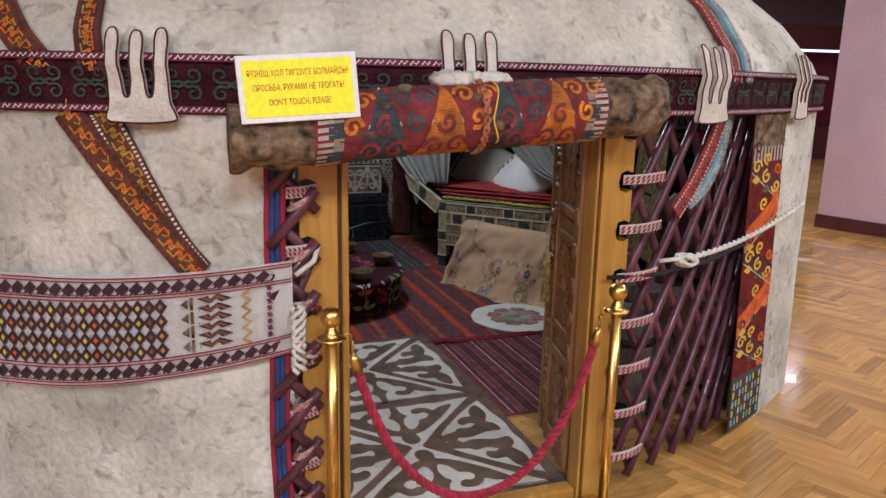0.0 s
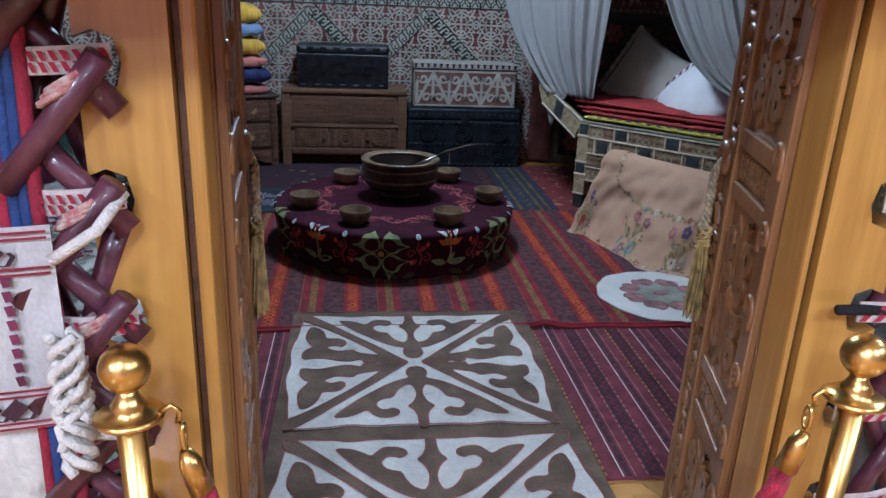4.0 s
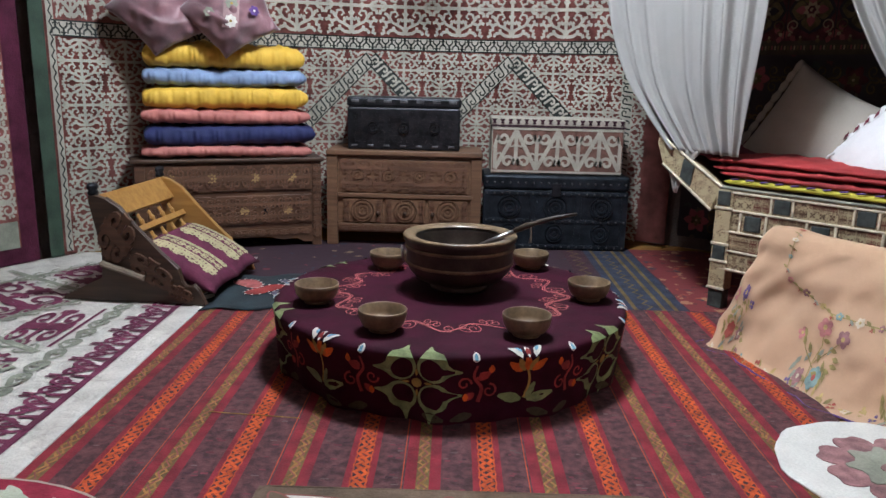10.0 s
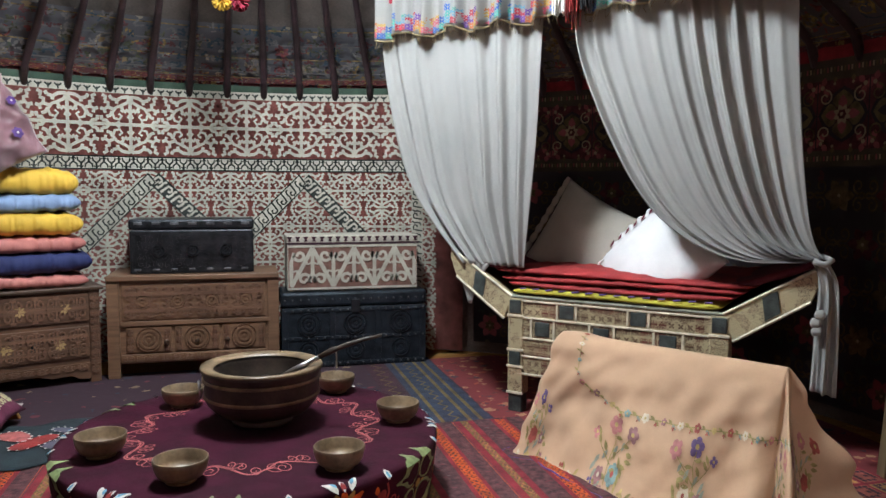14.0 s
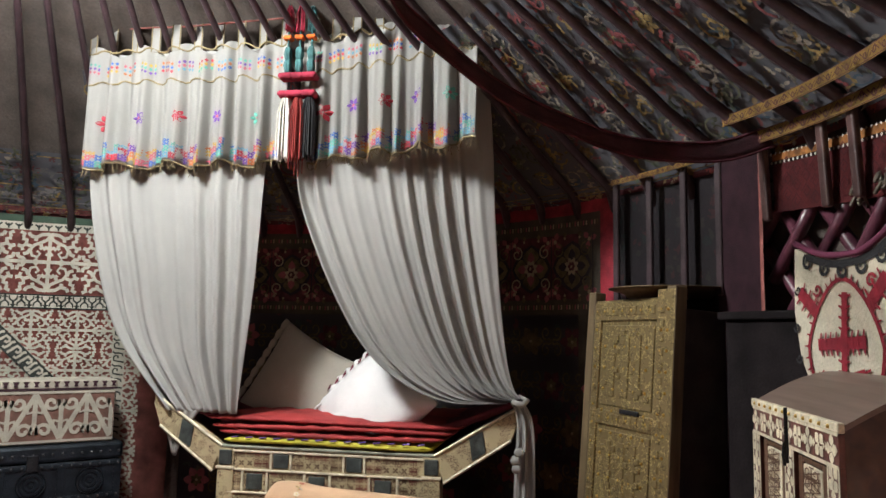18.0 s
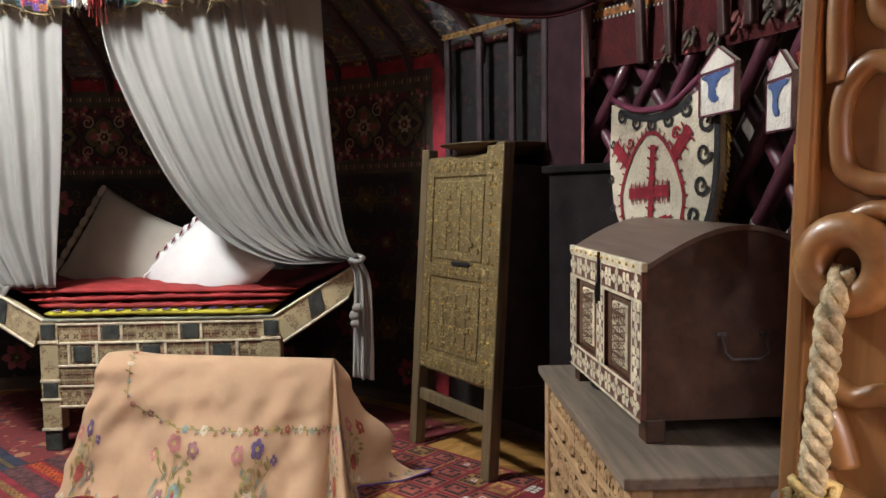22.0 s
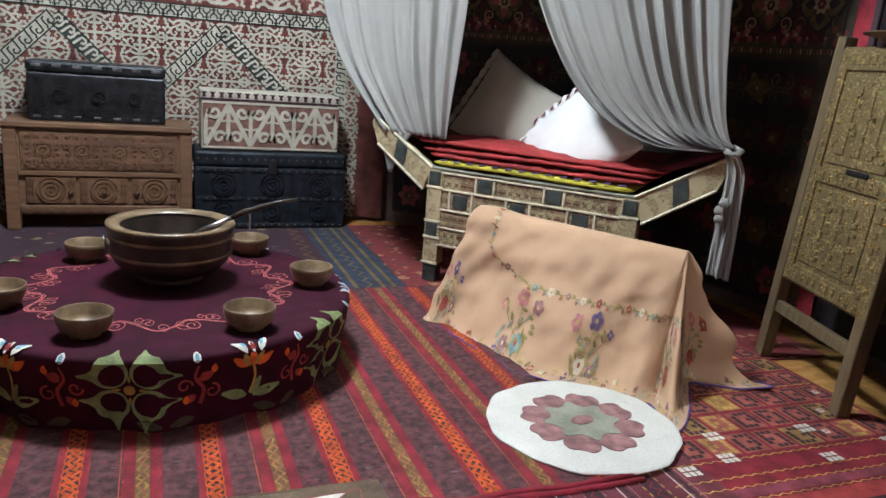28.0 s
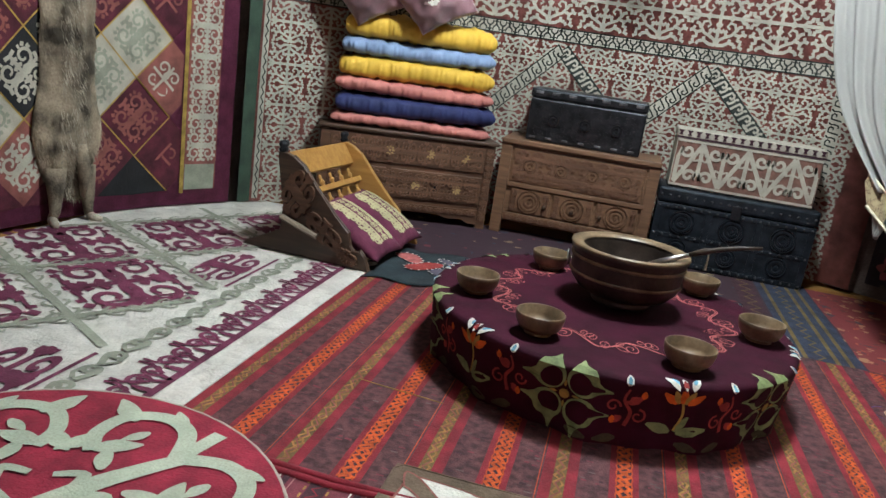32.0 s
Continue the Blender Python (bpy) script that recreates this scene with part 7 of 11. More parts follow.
def seat_part(name, bm, material, parent, label="", smooth=False, m=None):
    if m is not None:
        bm.transform(m)
    bm.transform(Matrix.Translation((0.55, 0, 0)) @ Matrix.Diagonal((-0.79, 1.62, 1.06, 1)))
    return part(name, bm, material, parent, label, smooth)


side_poly = [(-0.02, 0.022), (0.0, 0.055), (0.022, 0.09), (0.05, 0.112), (0.075, 0.10), (0.10, 0.10), (0.125, 0.125), (0.14, 0.185), (0.24, 0.25), (0.38, 0.36), (0.48, 0.45), (0.56, 0.488), (0.62, 0.50), (0.665, 0.50), (0.665, 0.47), (0.60, 0.25), (0.61, 0.13), (0.86, 0.04), (0.87, 0.022)]
for yy, nm in ((0.0, "near"), (0.42, "far")):
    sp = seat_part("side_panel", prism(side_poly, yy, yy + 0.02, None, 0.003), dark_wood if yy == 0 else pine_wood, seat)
    bm = bmesh.new()
    f = lambda x, z, h: Vector((x, (0.0 - h) if yy == 0 else 0.42 - h, z))
    if yy == 0:
        tile(bm, f, local(0.50, 0.32, 0.09, 0.11, 40), 0.3, 0.009, 0, None, True)
        tile(bm, f, local(0.30, 0.17, 0.13, 0.05, 25), 0.3, 0.009, 0, None, True)
        tile(bm, f, local(0.13, 0.075, 0.07, 0.03, 15), 0.3, 0.009, 0, None, True)
        seat_part("side_carving", bm, brown_wood, sp)
        seat_part("edge_strip", tube([(x, yy + 0.010, z + 0.002) for x, z in side_poly[:12]], 0.006, 6), dark_wood, sp, "worn edge")
    else:
        bm.free()
    seat_part("finial", lathe([(0, 0.0), (0.02, 0.0), (0.024, 0.012), (0.018, 0.02), (0.026, 0.035), (0.02, 0.05), (0, 0.055)], 16), iron, seat, "dark turned finial", m=pose(0.645, yy + 0.014, 0.5), smooth=True)
seat_part("top_rail", prism([(0.535, 0.40), (0.625, 0.50), (0.645, 0.485), (0.555, 0.385)], 0.03, 0.42, None, 0.003), pine_wood, seat)
seat_part("middle_rail", prism([(0.455, 0.315), (0.475, 0.337), (0.492, 0.322), (0.472, 0.30)], 0.03, 0.42), pine_wood, seat)
seat_part("lower_rail", prism([(0.36, 0.215), (0.40, 0.258), (0.417, 0.243), (0.377, 0.20)], 0.03, 0.42), pine_wood, seat)
def spindle():
    return lathe([(0, 0), (0.009, 0), (0.009, 0.015), (0.014, 0.03), (0.008, 0.045), (0.009, 0.07), (0, 0.07)], 8)


for i in range(5):
    seat_part("spindle", spindle(), pine_wood, seat, m=pose(0.483, 0.08 + 0.07 * i, 0.322, 0, 38, 0))
    seat_part("spindle", spindle(), pine_wood, seat, m=pose(0.402, 0.08 + 0.07 * i, 0.245, 0, 38, 0))
seat_part("seat_board", prism([(0.05, 0.06), (0.37, 0.22), (0.38, 0.2), (0.06, 0.04)], 0.03, 0.42), pine_wood, seat)
seat_part("stretcher", tube([(0.60, -0.008, 0.20), (0.34, -0.008, 0.14)], 0.014, 8), grey_wood, seat)
for i, cy in enumerate((0.125, 0.315)):
    cu = thing("plum_cushion", "plum velvet cushion with cream cut ornament on the backrest", "cushion", pose(0, 0, 0), "cushions on the backrest")
    cu.matrix_world = SEAT @ Matrix.Translation((0.395, cy * 1.62, 0.178)) @ Matrix.Rotation(radians(27), 4, "Y") @ Matrix.Rotation(radians(-90), 4, "X")
    part("cushion", pillow_bm(0.46, 0.35, 0.07, 20, i + 5), plum, cu, smooth=True)
    bm = bmesh.new()
    f = lambda x, z, h: Vector((x, -0.07 * ((1 - min(1, abs(x / 0.23)) ** 2.2) * (1 - min(1, abs(z / 0.16)) ** 2.2)) ** 0.55 - 0.004 - h, z))
    for j in range(4):
        tile(bm, f, local(-0.125 + 0.083 * j, 0.0, 0.042, 0.03), 0.30, 0.002, 0, CURLS)
        for sz in (-1, 1):
            tile(bm, f, local(-0.125 + 0.083 * j, sz * 0.072, 0.042, 0.032), 0.34, 0.002, 0)
    for sz in (-0.045, 0.045):
        strip(bm, f, -0.165, 0.165, sz - 0.006, sz + 0.006, 0.003, 0, 12)
    part("ornament", bm, mat("straw_felt", (0.56, 0.48, 0.28), 0.9, var=0.12, scale=10, fine=200, bump=0.3), cu, "cream cut felt ornament")

# ==== bed ====
BED = pose(1.316, 4.045, 0, 0, 0, -46.3)
bed = thing("bed", "bone-inlaid wooden bed with flared ends", "bed", BED)
part("base", box(0.0, 1.02, 0.03, 0.95, 0.44, 0.60, 0.006), dark_wood, bed, "dark bed base")
panel = part("front_panel", box(0.04, 1.0, -0.015, 0.025, 0.20, 0.605, 0.004), bone_engraved, bed, "engraved bone front panel")
fe = lambda x, z, h: Vector((x, -0.0155 - h, z))
bm = bmesh.new()
for i in range(22):
    for k in range(9):
        cx, cz = 0.06 + 0.042 * i, 0.225 + 0.0445 * k
        if (i // 3 + k // 2) % 3 == 0:
            flower(bm, fe, cx, cz, 0.016, 4, 0, 0, 0.0006, 0.5, 45)
            for ox, oz in ((-0.017, -0.017), (0.017, -0.017), (-0.017, 0.017), (0.017, 0.017)):
                patch(bm, [(cx + ox + 0.003 * math.cos(q), cz + oz + 0.003 * math.sin(q)) for q in (0, 1.57, 3.14, 4.71)], fe, 0.0006, 0)
        else:
            tile(bm, fe, local(cx, cz, 0.020), 0.17, 0.0006, (i // 3) % 2, CURLS + STEMS)
tagged(part("engraving", bm, [mat("engraved_brown", (0.13, 0.07, 0.04), 0.6), mat("engraved_red", (0.17, 0.05, 0.035), 0.6)], panel, "dark engraved scrolls and dots"), kind="stuff")
part("top_rail", box(-0.01, 1.04, -0.024, 0.03, 0.605, 0.618, 0.004), sage, bed, "pale green top edge")
for z in (0.212, 0.305, 0.40, 0.505, 0.592):
    part("bone_rail", box(0.03, 1.01, -0.022, -0.012, z - 0.0055, z + 0.0055, 0.003), bone, panel)
for x in (0.30, 0.66):
    part("dark_square", box(x - 0.038, x + 0.038, -0.02, -0.012, 0.518, 0.585, 0.004), dark_inlay, panel, "dark carved square")
for x in (0.17, 0.48, 0.80):
    part("dark_square", box(x - 0.04, x + 0.04, -0.02, -0.012, 0.415, 0.49, 0.004), dark_inlay, panel, "dark carved square")
for x in (0.30, 0.66):
    part("dark_square", box(x - 0.04, x + 0.04, -0.02, -0.012, 0.318, 0.388, 0.004), dark_inlay, panel, "dark carved square")
for x in (0.11, 0.235, 0.42, 0.545, 0.735, 0.87):
    part("bone_stile", box(x - 0.007, x + 0.007, -0.021, -0.012, 0.40, 0.503, 0.003), bone, panel)
for x in (0.25, 0.35, 0.61, 0.71):
    part("bone_stile", box(x - 0.006, x + 0.006, -0.021, -0.012, 0.513, 0.59, 0.003), bone, panel)
for i, x in enumerate((-0.02, 0.985)):
    lg = part("leg", box(x, x + 0.085, -0.022, 0.06, 0.10, 0.605, 0.006), bone_engraved, bed, "engraved bone leg")
    part("foot", box(x + 0.004, x + 0.08, -0.018, 0.055, 0.006, 0.10, 0.006), dark_inlay, bed, "dark foot")
    part("dark_square", box(x + 0.01, x + 0.075, -0.028, -0.02, 0.525, 0.595, 0.004), dark_inlay, lg, "dark carved square")
    part("dark_square", box(x + 0.01, x + 0.075, -0.028, -0.02, 0.255, 0.325, 0.004), dark_inlay, lg, "dark carved square")
    for z in (0.108, 0.247, 0.333, 0.512):
        part("bone_rail", box(x - 0.004, x + 0.09, -0.027, -0.02, z - 0.007, z + 0.007, 0.003), bone, lg)
for s, x0, tip in ((1, 1.04, 1.42), (-1, 0.0, -0.36)):
    wg = part("flared_end", prism([(x0, 0.612), (tip, 0.845), (tip + s * 0.012, 0.80), (tip - s * 0.03, 0.69), (x0 + s * 0.045, 0.49)], -0.02, 0.03, None, 0.004), bone_engraved, bed, "engraved bone flared end")
    for t in (0.42,):
        cx = x0 + (tip - x0) * t
        zc = 0.55 + 0.22 * t
        part("dark_square", prism([(cx, zc + 0.055), (cx + s * 0.06, zc + 0.09), (cx + s * 0.075, zc - 0.005), (cx + s * 0.015, zc - 0.045)], -0.026, -0.018), dark_inlay, wg, "dark carved square")
    part("bone_rail", tube([(x0, -0.02, 0.612), (tip, -0.02, 0.842)], 0.008, 6), bone, wg)
    part("bone_rail", tube([(x0 + s * 0.045, -0.02, 0.493), (tip - s * 0.03, -0.02, 0.695)], 0.008, 6), bone, wg)
    part("end_board", prism([(x0, 0.60), (tip, 0.83), (tip, 0.80), (x0, 0.57)], 0.03, 0.92), dark_wood, bed, "dark end board")

# Back pillow's cotton is a greyer copy with the curtain's shade in its colour.
shaded_pillow_cotton = mat("shaded_pillow_cotton", (0.36, 0.325, 0.275), 0.8, var=0.06, scale=5, fine=300, bump=0.15)
pillow_cotton = mat("pillow_cotton", (0.72, 0.71, 0.70), 0.85, var=0.05, scale=6, fine=300, bump=0.15)
LAY = [(lime_cloth, 0.0, 1.03, 0.618, 0.660, "bottom lime-yellow mattress"), (red_quilt, -0.04, 1.08, 0.657, 0.692, "red mattress"), (red_quilt, -0.08, 1.12, 0.689, 0.722, "red mattress"), (red_quilt, -0.12, 1.16, 0.719, 0.752, "top red mattress")]
for i, (mm, x0, x1, z0, z1, cn) in enumerate(LAY):
    q = thing("mattress", f"{cn} of the stack on the bed", "mattress", BED, "stacked mattresses")
    part("padding", padded(x0, x1, -0.03 + 0.012 * i, 0.9, z0, z1, 40, 18, 0.008, i * 2.3, 0.004, 4.0), mm, q, smooth=True)
    if i == 0:
        for k in range(14):
            part("piping", tube([(0.05 + 0.07 * k, -0.026, 0.655), (0.085 + 0.07 * k, -0.024, 0.660)], 0.0042, 6), violet_thread, q, "violet twisted piping")
for s, xa, za, xb, zb in ((1, 1.0, 0.735, 1.40, 0.865), (-1, 0.05, 0.735, -0.20, 0.79)):
    q = thing("bed_cover_end", "dark red quilt end lying up the flared bed end", "quilt", BED, "quilt ends")
    def rise(u, v):
        return Vector((xa + (xb - xa) * u, 0.05 + 0.8 * v, za + (zb - za) * u ** 1.3 + 0.012 * noise.noise(Vector((u * 6, v * 6, s))) ))
    part("padding", sheet(rise, 14, 10, 0.03), dark_red_quilt, q, smooth=True)

for (x, y, z, rz, rx, tilt), w, lab in (((0.19, 0.54, 0.825, -4, -16, 26), 0.62, "large pillow in a shaded taupe tone with a dark scalloped edge leaning on its corner"), ((0.66, 0.29, 0.80, 2, -42, -42), 0.60, "white pillow with a cutwork edge lying against the curtain")):
    p = thing("bed_pillow", lab, "pillow", BED @ pose(x, y, z, rx, tilt, rz), "pillows on the bed")
    part("cushion", pillow_bm(w, w, 0.12, 28, x), pillow_cotton if x > 0.3 else shaded_pillow_cotton, p, smooth=True)
    h2 = w / 2
    if x > 0.3:
        # lace band along one edge, with leaf-shaped openings
        bm = sheet(lambda u, v: Vector((-h2 + w * u, -0.016 - 0.012 * math.sin(v * 3.1) - 0.006 * math.sin(u * 60), h2 - 0.07 + (0.095 + 0.012 * abs(math.sin(u * 26))) * v)), 60, 5, 0.003)
        part("lace_edge", bm, pillow_cotton, p, "white lace edge", smooth=True)
        for k in range(11):
            t = -h2 + w * (k + 0.5) / 11
            bm = bmesh.new()
            f = lambda px, pz, h: Vector((px, -0.034 - h, pz))
            patch(bm, [(t - 0.022, h2 - 0.022), (t - 0.006, h2 - 0.001), (t + 0.02, h2 + 0.008), (t + 0.008, h2 - 0.016)], f, 0.002)
            part("cutwork_opening", bm, dark_red_quilt, p, "dark opening in the lace")
        part("piped_seam", tube([(-h2 + w * k / 20, -0.036 - 0.012 * math.sin(k * 0.9), h2 - 0.075 + 0.006 * math.sin(k * 1.7)) for k in range(21)], 0.006, 6), pillow_cotton, p, smooth=True)
    else:
        for k in range(10):
            t = -h2 + w * (k + 0.5) / 10
            bm = padded(-h2 - 0.022, -h2 + 0.012, -0.006, 0.006, t - 0.033, t + 0.033, 6, 8, 0.002, k)
            part("scallop", bm, shaded_pillow_cotton, p, smooth=True)

# ==== bed canopy ====
canopy = thing("bed_curtains", "white cotton bed curtains with an embroidered valance on a cord", "curtain", BED)


def drape(left, right, folds, depth, y0, nu=72, nv=40, seed=0.0):
    L = np.array(left, float)
    Rr = np.array(right, float)
    tl, trr = np.linspace(0, 1, len(L)), np.linspace(0, 1, len(Rr))

    def f(u, v):
        a = np.array([np.interp(v, tl, L[:, 0]), np.interp(v, tl, L[:, 1])])
        b = np.array([np.interp(v, trr, Rr[:, 0]), np.interp(v, trr, Rr[:, 1])])
        uu = u + 0.012 * math.sin(u * 23 + seed)
        p = a + (b - a) * uu
        amp = depth * (0.55 + 0.45 * math.sin(u * 9.0 + seed)) * (0.4 + 0.6 * v)
        ph = 2 * math.pi * folds * (uu + 0.03 * math.sin(3 * v + seed))
        y = y0 + 0.6 * amp - 2.1 * amp * (0.5 + 0.5 * math.sin(ph)) ** 2.4 + 0.15 * amp * math.sin(2 * ph + 1.3) + 0.01 * noise.noise(Vector((u * 8, v * 3, seed)))
        return Vector((p[0], y, p[1]))
    return sheet(f, nu, nv, 0.0025)


def smooth_pts(pts, n=14):
    P = [Vector((p[0], p[1], 0)) for p in pts]
    out = []
    for i in range(len(P) - 1):
        p0, p1, p2, p3 = P[max(i - 1, 0)], P[i], P[i + 1], P[min(i + 2, len(P) - 1)]
        for k in range(n):
            t = k / n
            q = 0.5 * ((2 * p1) + (p2 - p0) * t + (2 * p0 - 5 * p1 + 4 * p2 - p3) * t * t + (3 * p1 - p0 - 3 * p2 + p3) * t ** 3)
            out.append((q.x, q.y))
    out.append((P[-1].x, P[-1].y))
    return out


CL_L = smooth_pts([(-0.84, 2.60), (-0.835, 2.0), (-0.74, 1.5), (-0.60, 1.12), (-0.30, 0.77)])
CL_R = smooth_pts([(0.20, 2.60), (0.155, 1.95), (0.13, 1.5), (0.09, 1.05), (0.06, 0.76)])
part("left_curtain", drape(CL_L, CL_R, 8, 0.024, 0.0, 128, 40, 1.0), curtain_cotton, canopy, smooth=True)
CR_L = smooth_pts([(0.33, 2.62), (0.325, 1.95), (0.43, 1.57), (0.62, 1.18), (0.82, 0.97), (1.08, 0.86), (1.37, 0.865)])
CR_R = smooth_pts([(1.20, 2.75), (1.28, 2.25), (1.31, 1.7), (1.34, 1.3), (1.37, 1.05), (1.40, 0.93), (1.43, 0.885)])
part("right_curtain", drape(CR_L, CR_R, 11, 0.034, -0.04, 160, 48, 2.0), curtain_cotton, canopy, smooth=True)
T_L, T_R = smooth_pts([(1.37, 0.89), (1.415, 0.80), (1.41, 0.6), (1.40, 0.33)]), smooth_pts([(1.45, 0.87), (1.49, 0.78), (1.50, 0.6), (1.50, 0.31)])
part("curtain_tail", drape(T_L, T_R, 2.5, 0.02, -0.06, 30, 24, 3.0), curtain_cotton, canopy, smooth=True)
part("curtain_tail_end", drape(smooth_pts([(-0.30, 0.79), (-0.31, 0.70), (-0.27, 0.56)]), smooth_pts([(-0.14, 0.77), (-0.2, 0.68), (-0.25, 0.55)]), 2, 0.015, 0.0, 16, 10, 4.0), curtain_cotton, canopy, smooth=True)
bm = bmesh.new()
for zz, xx in ((0.62, 1.415), (0.585, 1.42), (0.655, 1.43)):
    merged(bm, padded(xx - 0.02, xx + 0.02, -0.11, -0.07, zz - 0.02, zz + 0.02, 6, 8, 0.002))
part("tie_tassel", bm, curtain_cotton, canopy, "white knotted tie", smooth=True)
part("tie_band", tube([(1.40, -0.09, 0.875), (1.44, -0.1, 0.86), (1.46, -0.02, 0.875), (1.42, 0.0, 0.89)], 0.012, 8), curtain_cotton, canopy, smooth=True)


def val_pt(x, z, h=0.0):
    """The valance follows a cord that bends towards the room on its right half."""
    y = -0.05 - (0.18 * max(0.0, x - 0.35) / 0.95)
    zz = z + (0.05 * max(0.0, x - 0.35))
    fold = (math.sin(x * 46 + 2.1 * math.sin(x * 7)) + 0.5 * math.sin(x * 97 + 1)) * (0.006 + 0.022 * max(0.0, 2.75 - z) / 0.7)
    return Vector((x, y - h - fold, zz))


piping_gold = mat("piping_gold", (0.26, 0.20, 0.10), 0.8, var=0.2, scale=30, fine=200, bump=0.2)
EMB = [mat("emb_rose", (0.48, 0.10, 0.14), 0.8), mat("emb_violet", (0.13, 0.05, 0.28), 0.8), mat("emb_mint", (0.10, 0.36, 0.28), 0.8), mat("emb_straw", (0.48, 0.30, 0.05), 0.8), mat("emb_red", (0.40, 0.03, 0.05), 0.8), mat("emb_blue", (0.05, 0.12, 0.36), 0.8), mat("emb_orange", (0.48, 0.15, 0.05), 0.8), mat("emb_sky", (0.14, 0.32, 0.42), 0.8)]
for nm, xa, xb in (("left_valance", -0.86, 0.27), ("right_valance", 0.37, 1.24)):
    va = part(nm, sheet(lambda u, v: val_pt(xa + (xb - xa) * u, 2.60 - 0.61 * v - 0.02 * math.sin(u * 25) * v + (0.03 * math.sin(u * 28) if v == 0 else 0)), 150, 14, 0.002), dimmed_valance_cotton, canopy, "white embroidered valance", smooth=True)
    n = int((xb - xa) / 0.115)
    for i in range(n + 1):
        x = xa + 0.03 + (xb - xa - 0.06) * i / n
        bm = bmesh.new()
        ring = []
        for off in (0.0, 0.012):
            ring.append([bm.verts.new(p + Vector((0, off, 0))) for p in (val_pt(x - 0.022, 2.59), val_pt(x + 0.022, 2.59), val_pt(x + 0.02, 2.73), val_pt(x - 0.02, 2.73))])
        bm.faces.new(ring[0])
        bm.faces.new(ring[1][::-1])
        for k in range(4):
            bm.faces.new((ring[0][k], ring[1][k], ring[1][(k + 1) % 4], ring[0][(k + 1) % 4]))
        part("tab", bm, dimmed_valance_cotton, va)
    bm = bmesh.new()
    for i in range(n + 1):
        x = xa + 0.03 + (xb - xa - 0.06) * i / n
        for sx in (-0.022, 0.022):
            tube([val_pt(x + sx, 2.59, 0.003), val_pt(x + sx, 2.73, 0.003)], 0.003, 4, bm, False)
    for z in (2.60, 2.43, 1.99):
        tube([val_pt(xa + (xb - xa) * k / 60, z - (0.02 * math.sin(k / 60 * 25) if z < 2.05 else 0.012 * math.sin(k * 0.9)), 0.003) for k in range(61)], 0.005, 4, bm, False)
    part("gold_piping", bm, piping_gold, va, "old gold piping")
    bm = bmesh.new()
    f = lambda px, pz, h: val_pt(px, pz, h + 0.003)
    for k in range(int((xb - xa) / 0.021)):
        x = xa + 0.012 + 0.021 * k
        drop = -0.02 * math.sin((x - xa) / (xb - xa) * 25)
        for row in range(6 if k // 4 % 2 else 5):
            z, c, r = 2.012 + 0.0165 * row + drop, (k // 2 * 5 + row // 2 * 3) % 8, 0.0095
            if (k + 2 * row) % 7 == 0 or (row > 3 and k % 4 == 0):
                continue
            ribbon(bm, [(x - r, z - 0.007), (x - r * 0.2, z), (x - r, z + 0.007)], 0.007, f, 0.001, 0, c)
            ribbon(bm, [(x + r, z - 0.007), (x + r * 0.2, z), (x + r, z + 0.007)], 0.007, f, 0.001, 0, c)
        if k % 5 < 4:
            for row in range(3):
                z, c = 2.485 + 0.02 * row + 0.008 * math.sin(k), (k // 5 * 3 + row) % 8
                patch(bm, [(x - 0.008, z), (x, z - 0.009), (x + 0.008, z), (x, z + 0.009)], f, 0.001, c)
    for j in range(5):
        x = xa + (xb - xa) * (j + 0.6) / 5.4
        z = 2.22 + 0.02 * math.sin(j * 7)
        flower(bm, f, x, z, 0.035 if j else 0.05, 6, (4, 1, 4, 1, 2)[j], 0, 0.001, 0.5)
    tagged(part("embroidery", bm, EMB, va, "bright embroidered figures"), kind="stuff")
    bm = bmesh.new()
    for k in range(60):
        u = k / 60
        p = val_pt(xa + (xb - xa) * u, 1.99 - 0.02 * math.sin(u * 25), 0.002)
        tube([p, p + Vector((random.uniform(-0.012, 0.012), 0, -0.02)), p + Vector((random.uniform(-0.02, 0.02), 0, -random.uniform(0.025, 0.05)))], 0.0016, 3, bm, False)
    tagged(part("thread_fringe", bm, piping_gold, va, "loose thread fringe"), kind="stuff")
cord = bmesh.new()
tube([(-1.35, 0.02, 2.80), (-0.9, -0.04, 2.735), (-0.3, -0.05, 2.72), (0.35, -0.06, 2.735), (0.8, -0.14, 2.75), (1.3, -0.24, 2.79), (1.7, -0.3, 2.74)], 0.005, 6, cord)
part("cord", cord, brick_red, canopy, "thin red hanging cord")

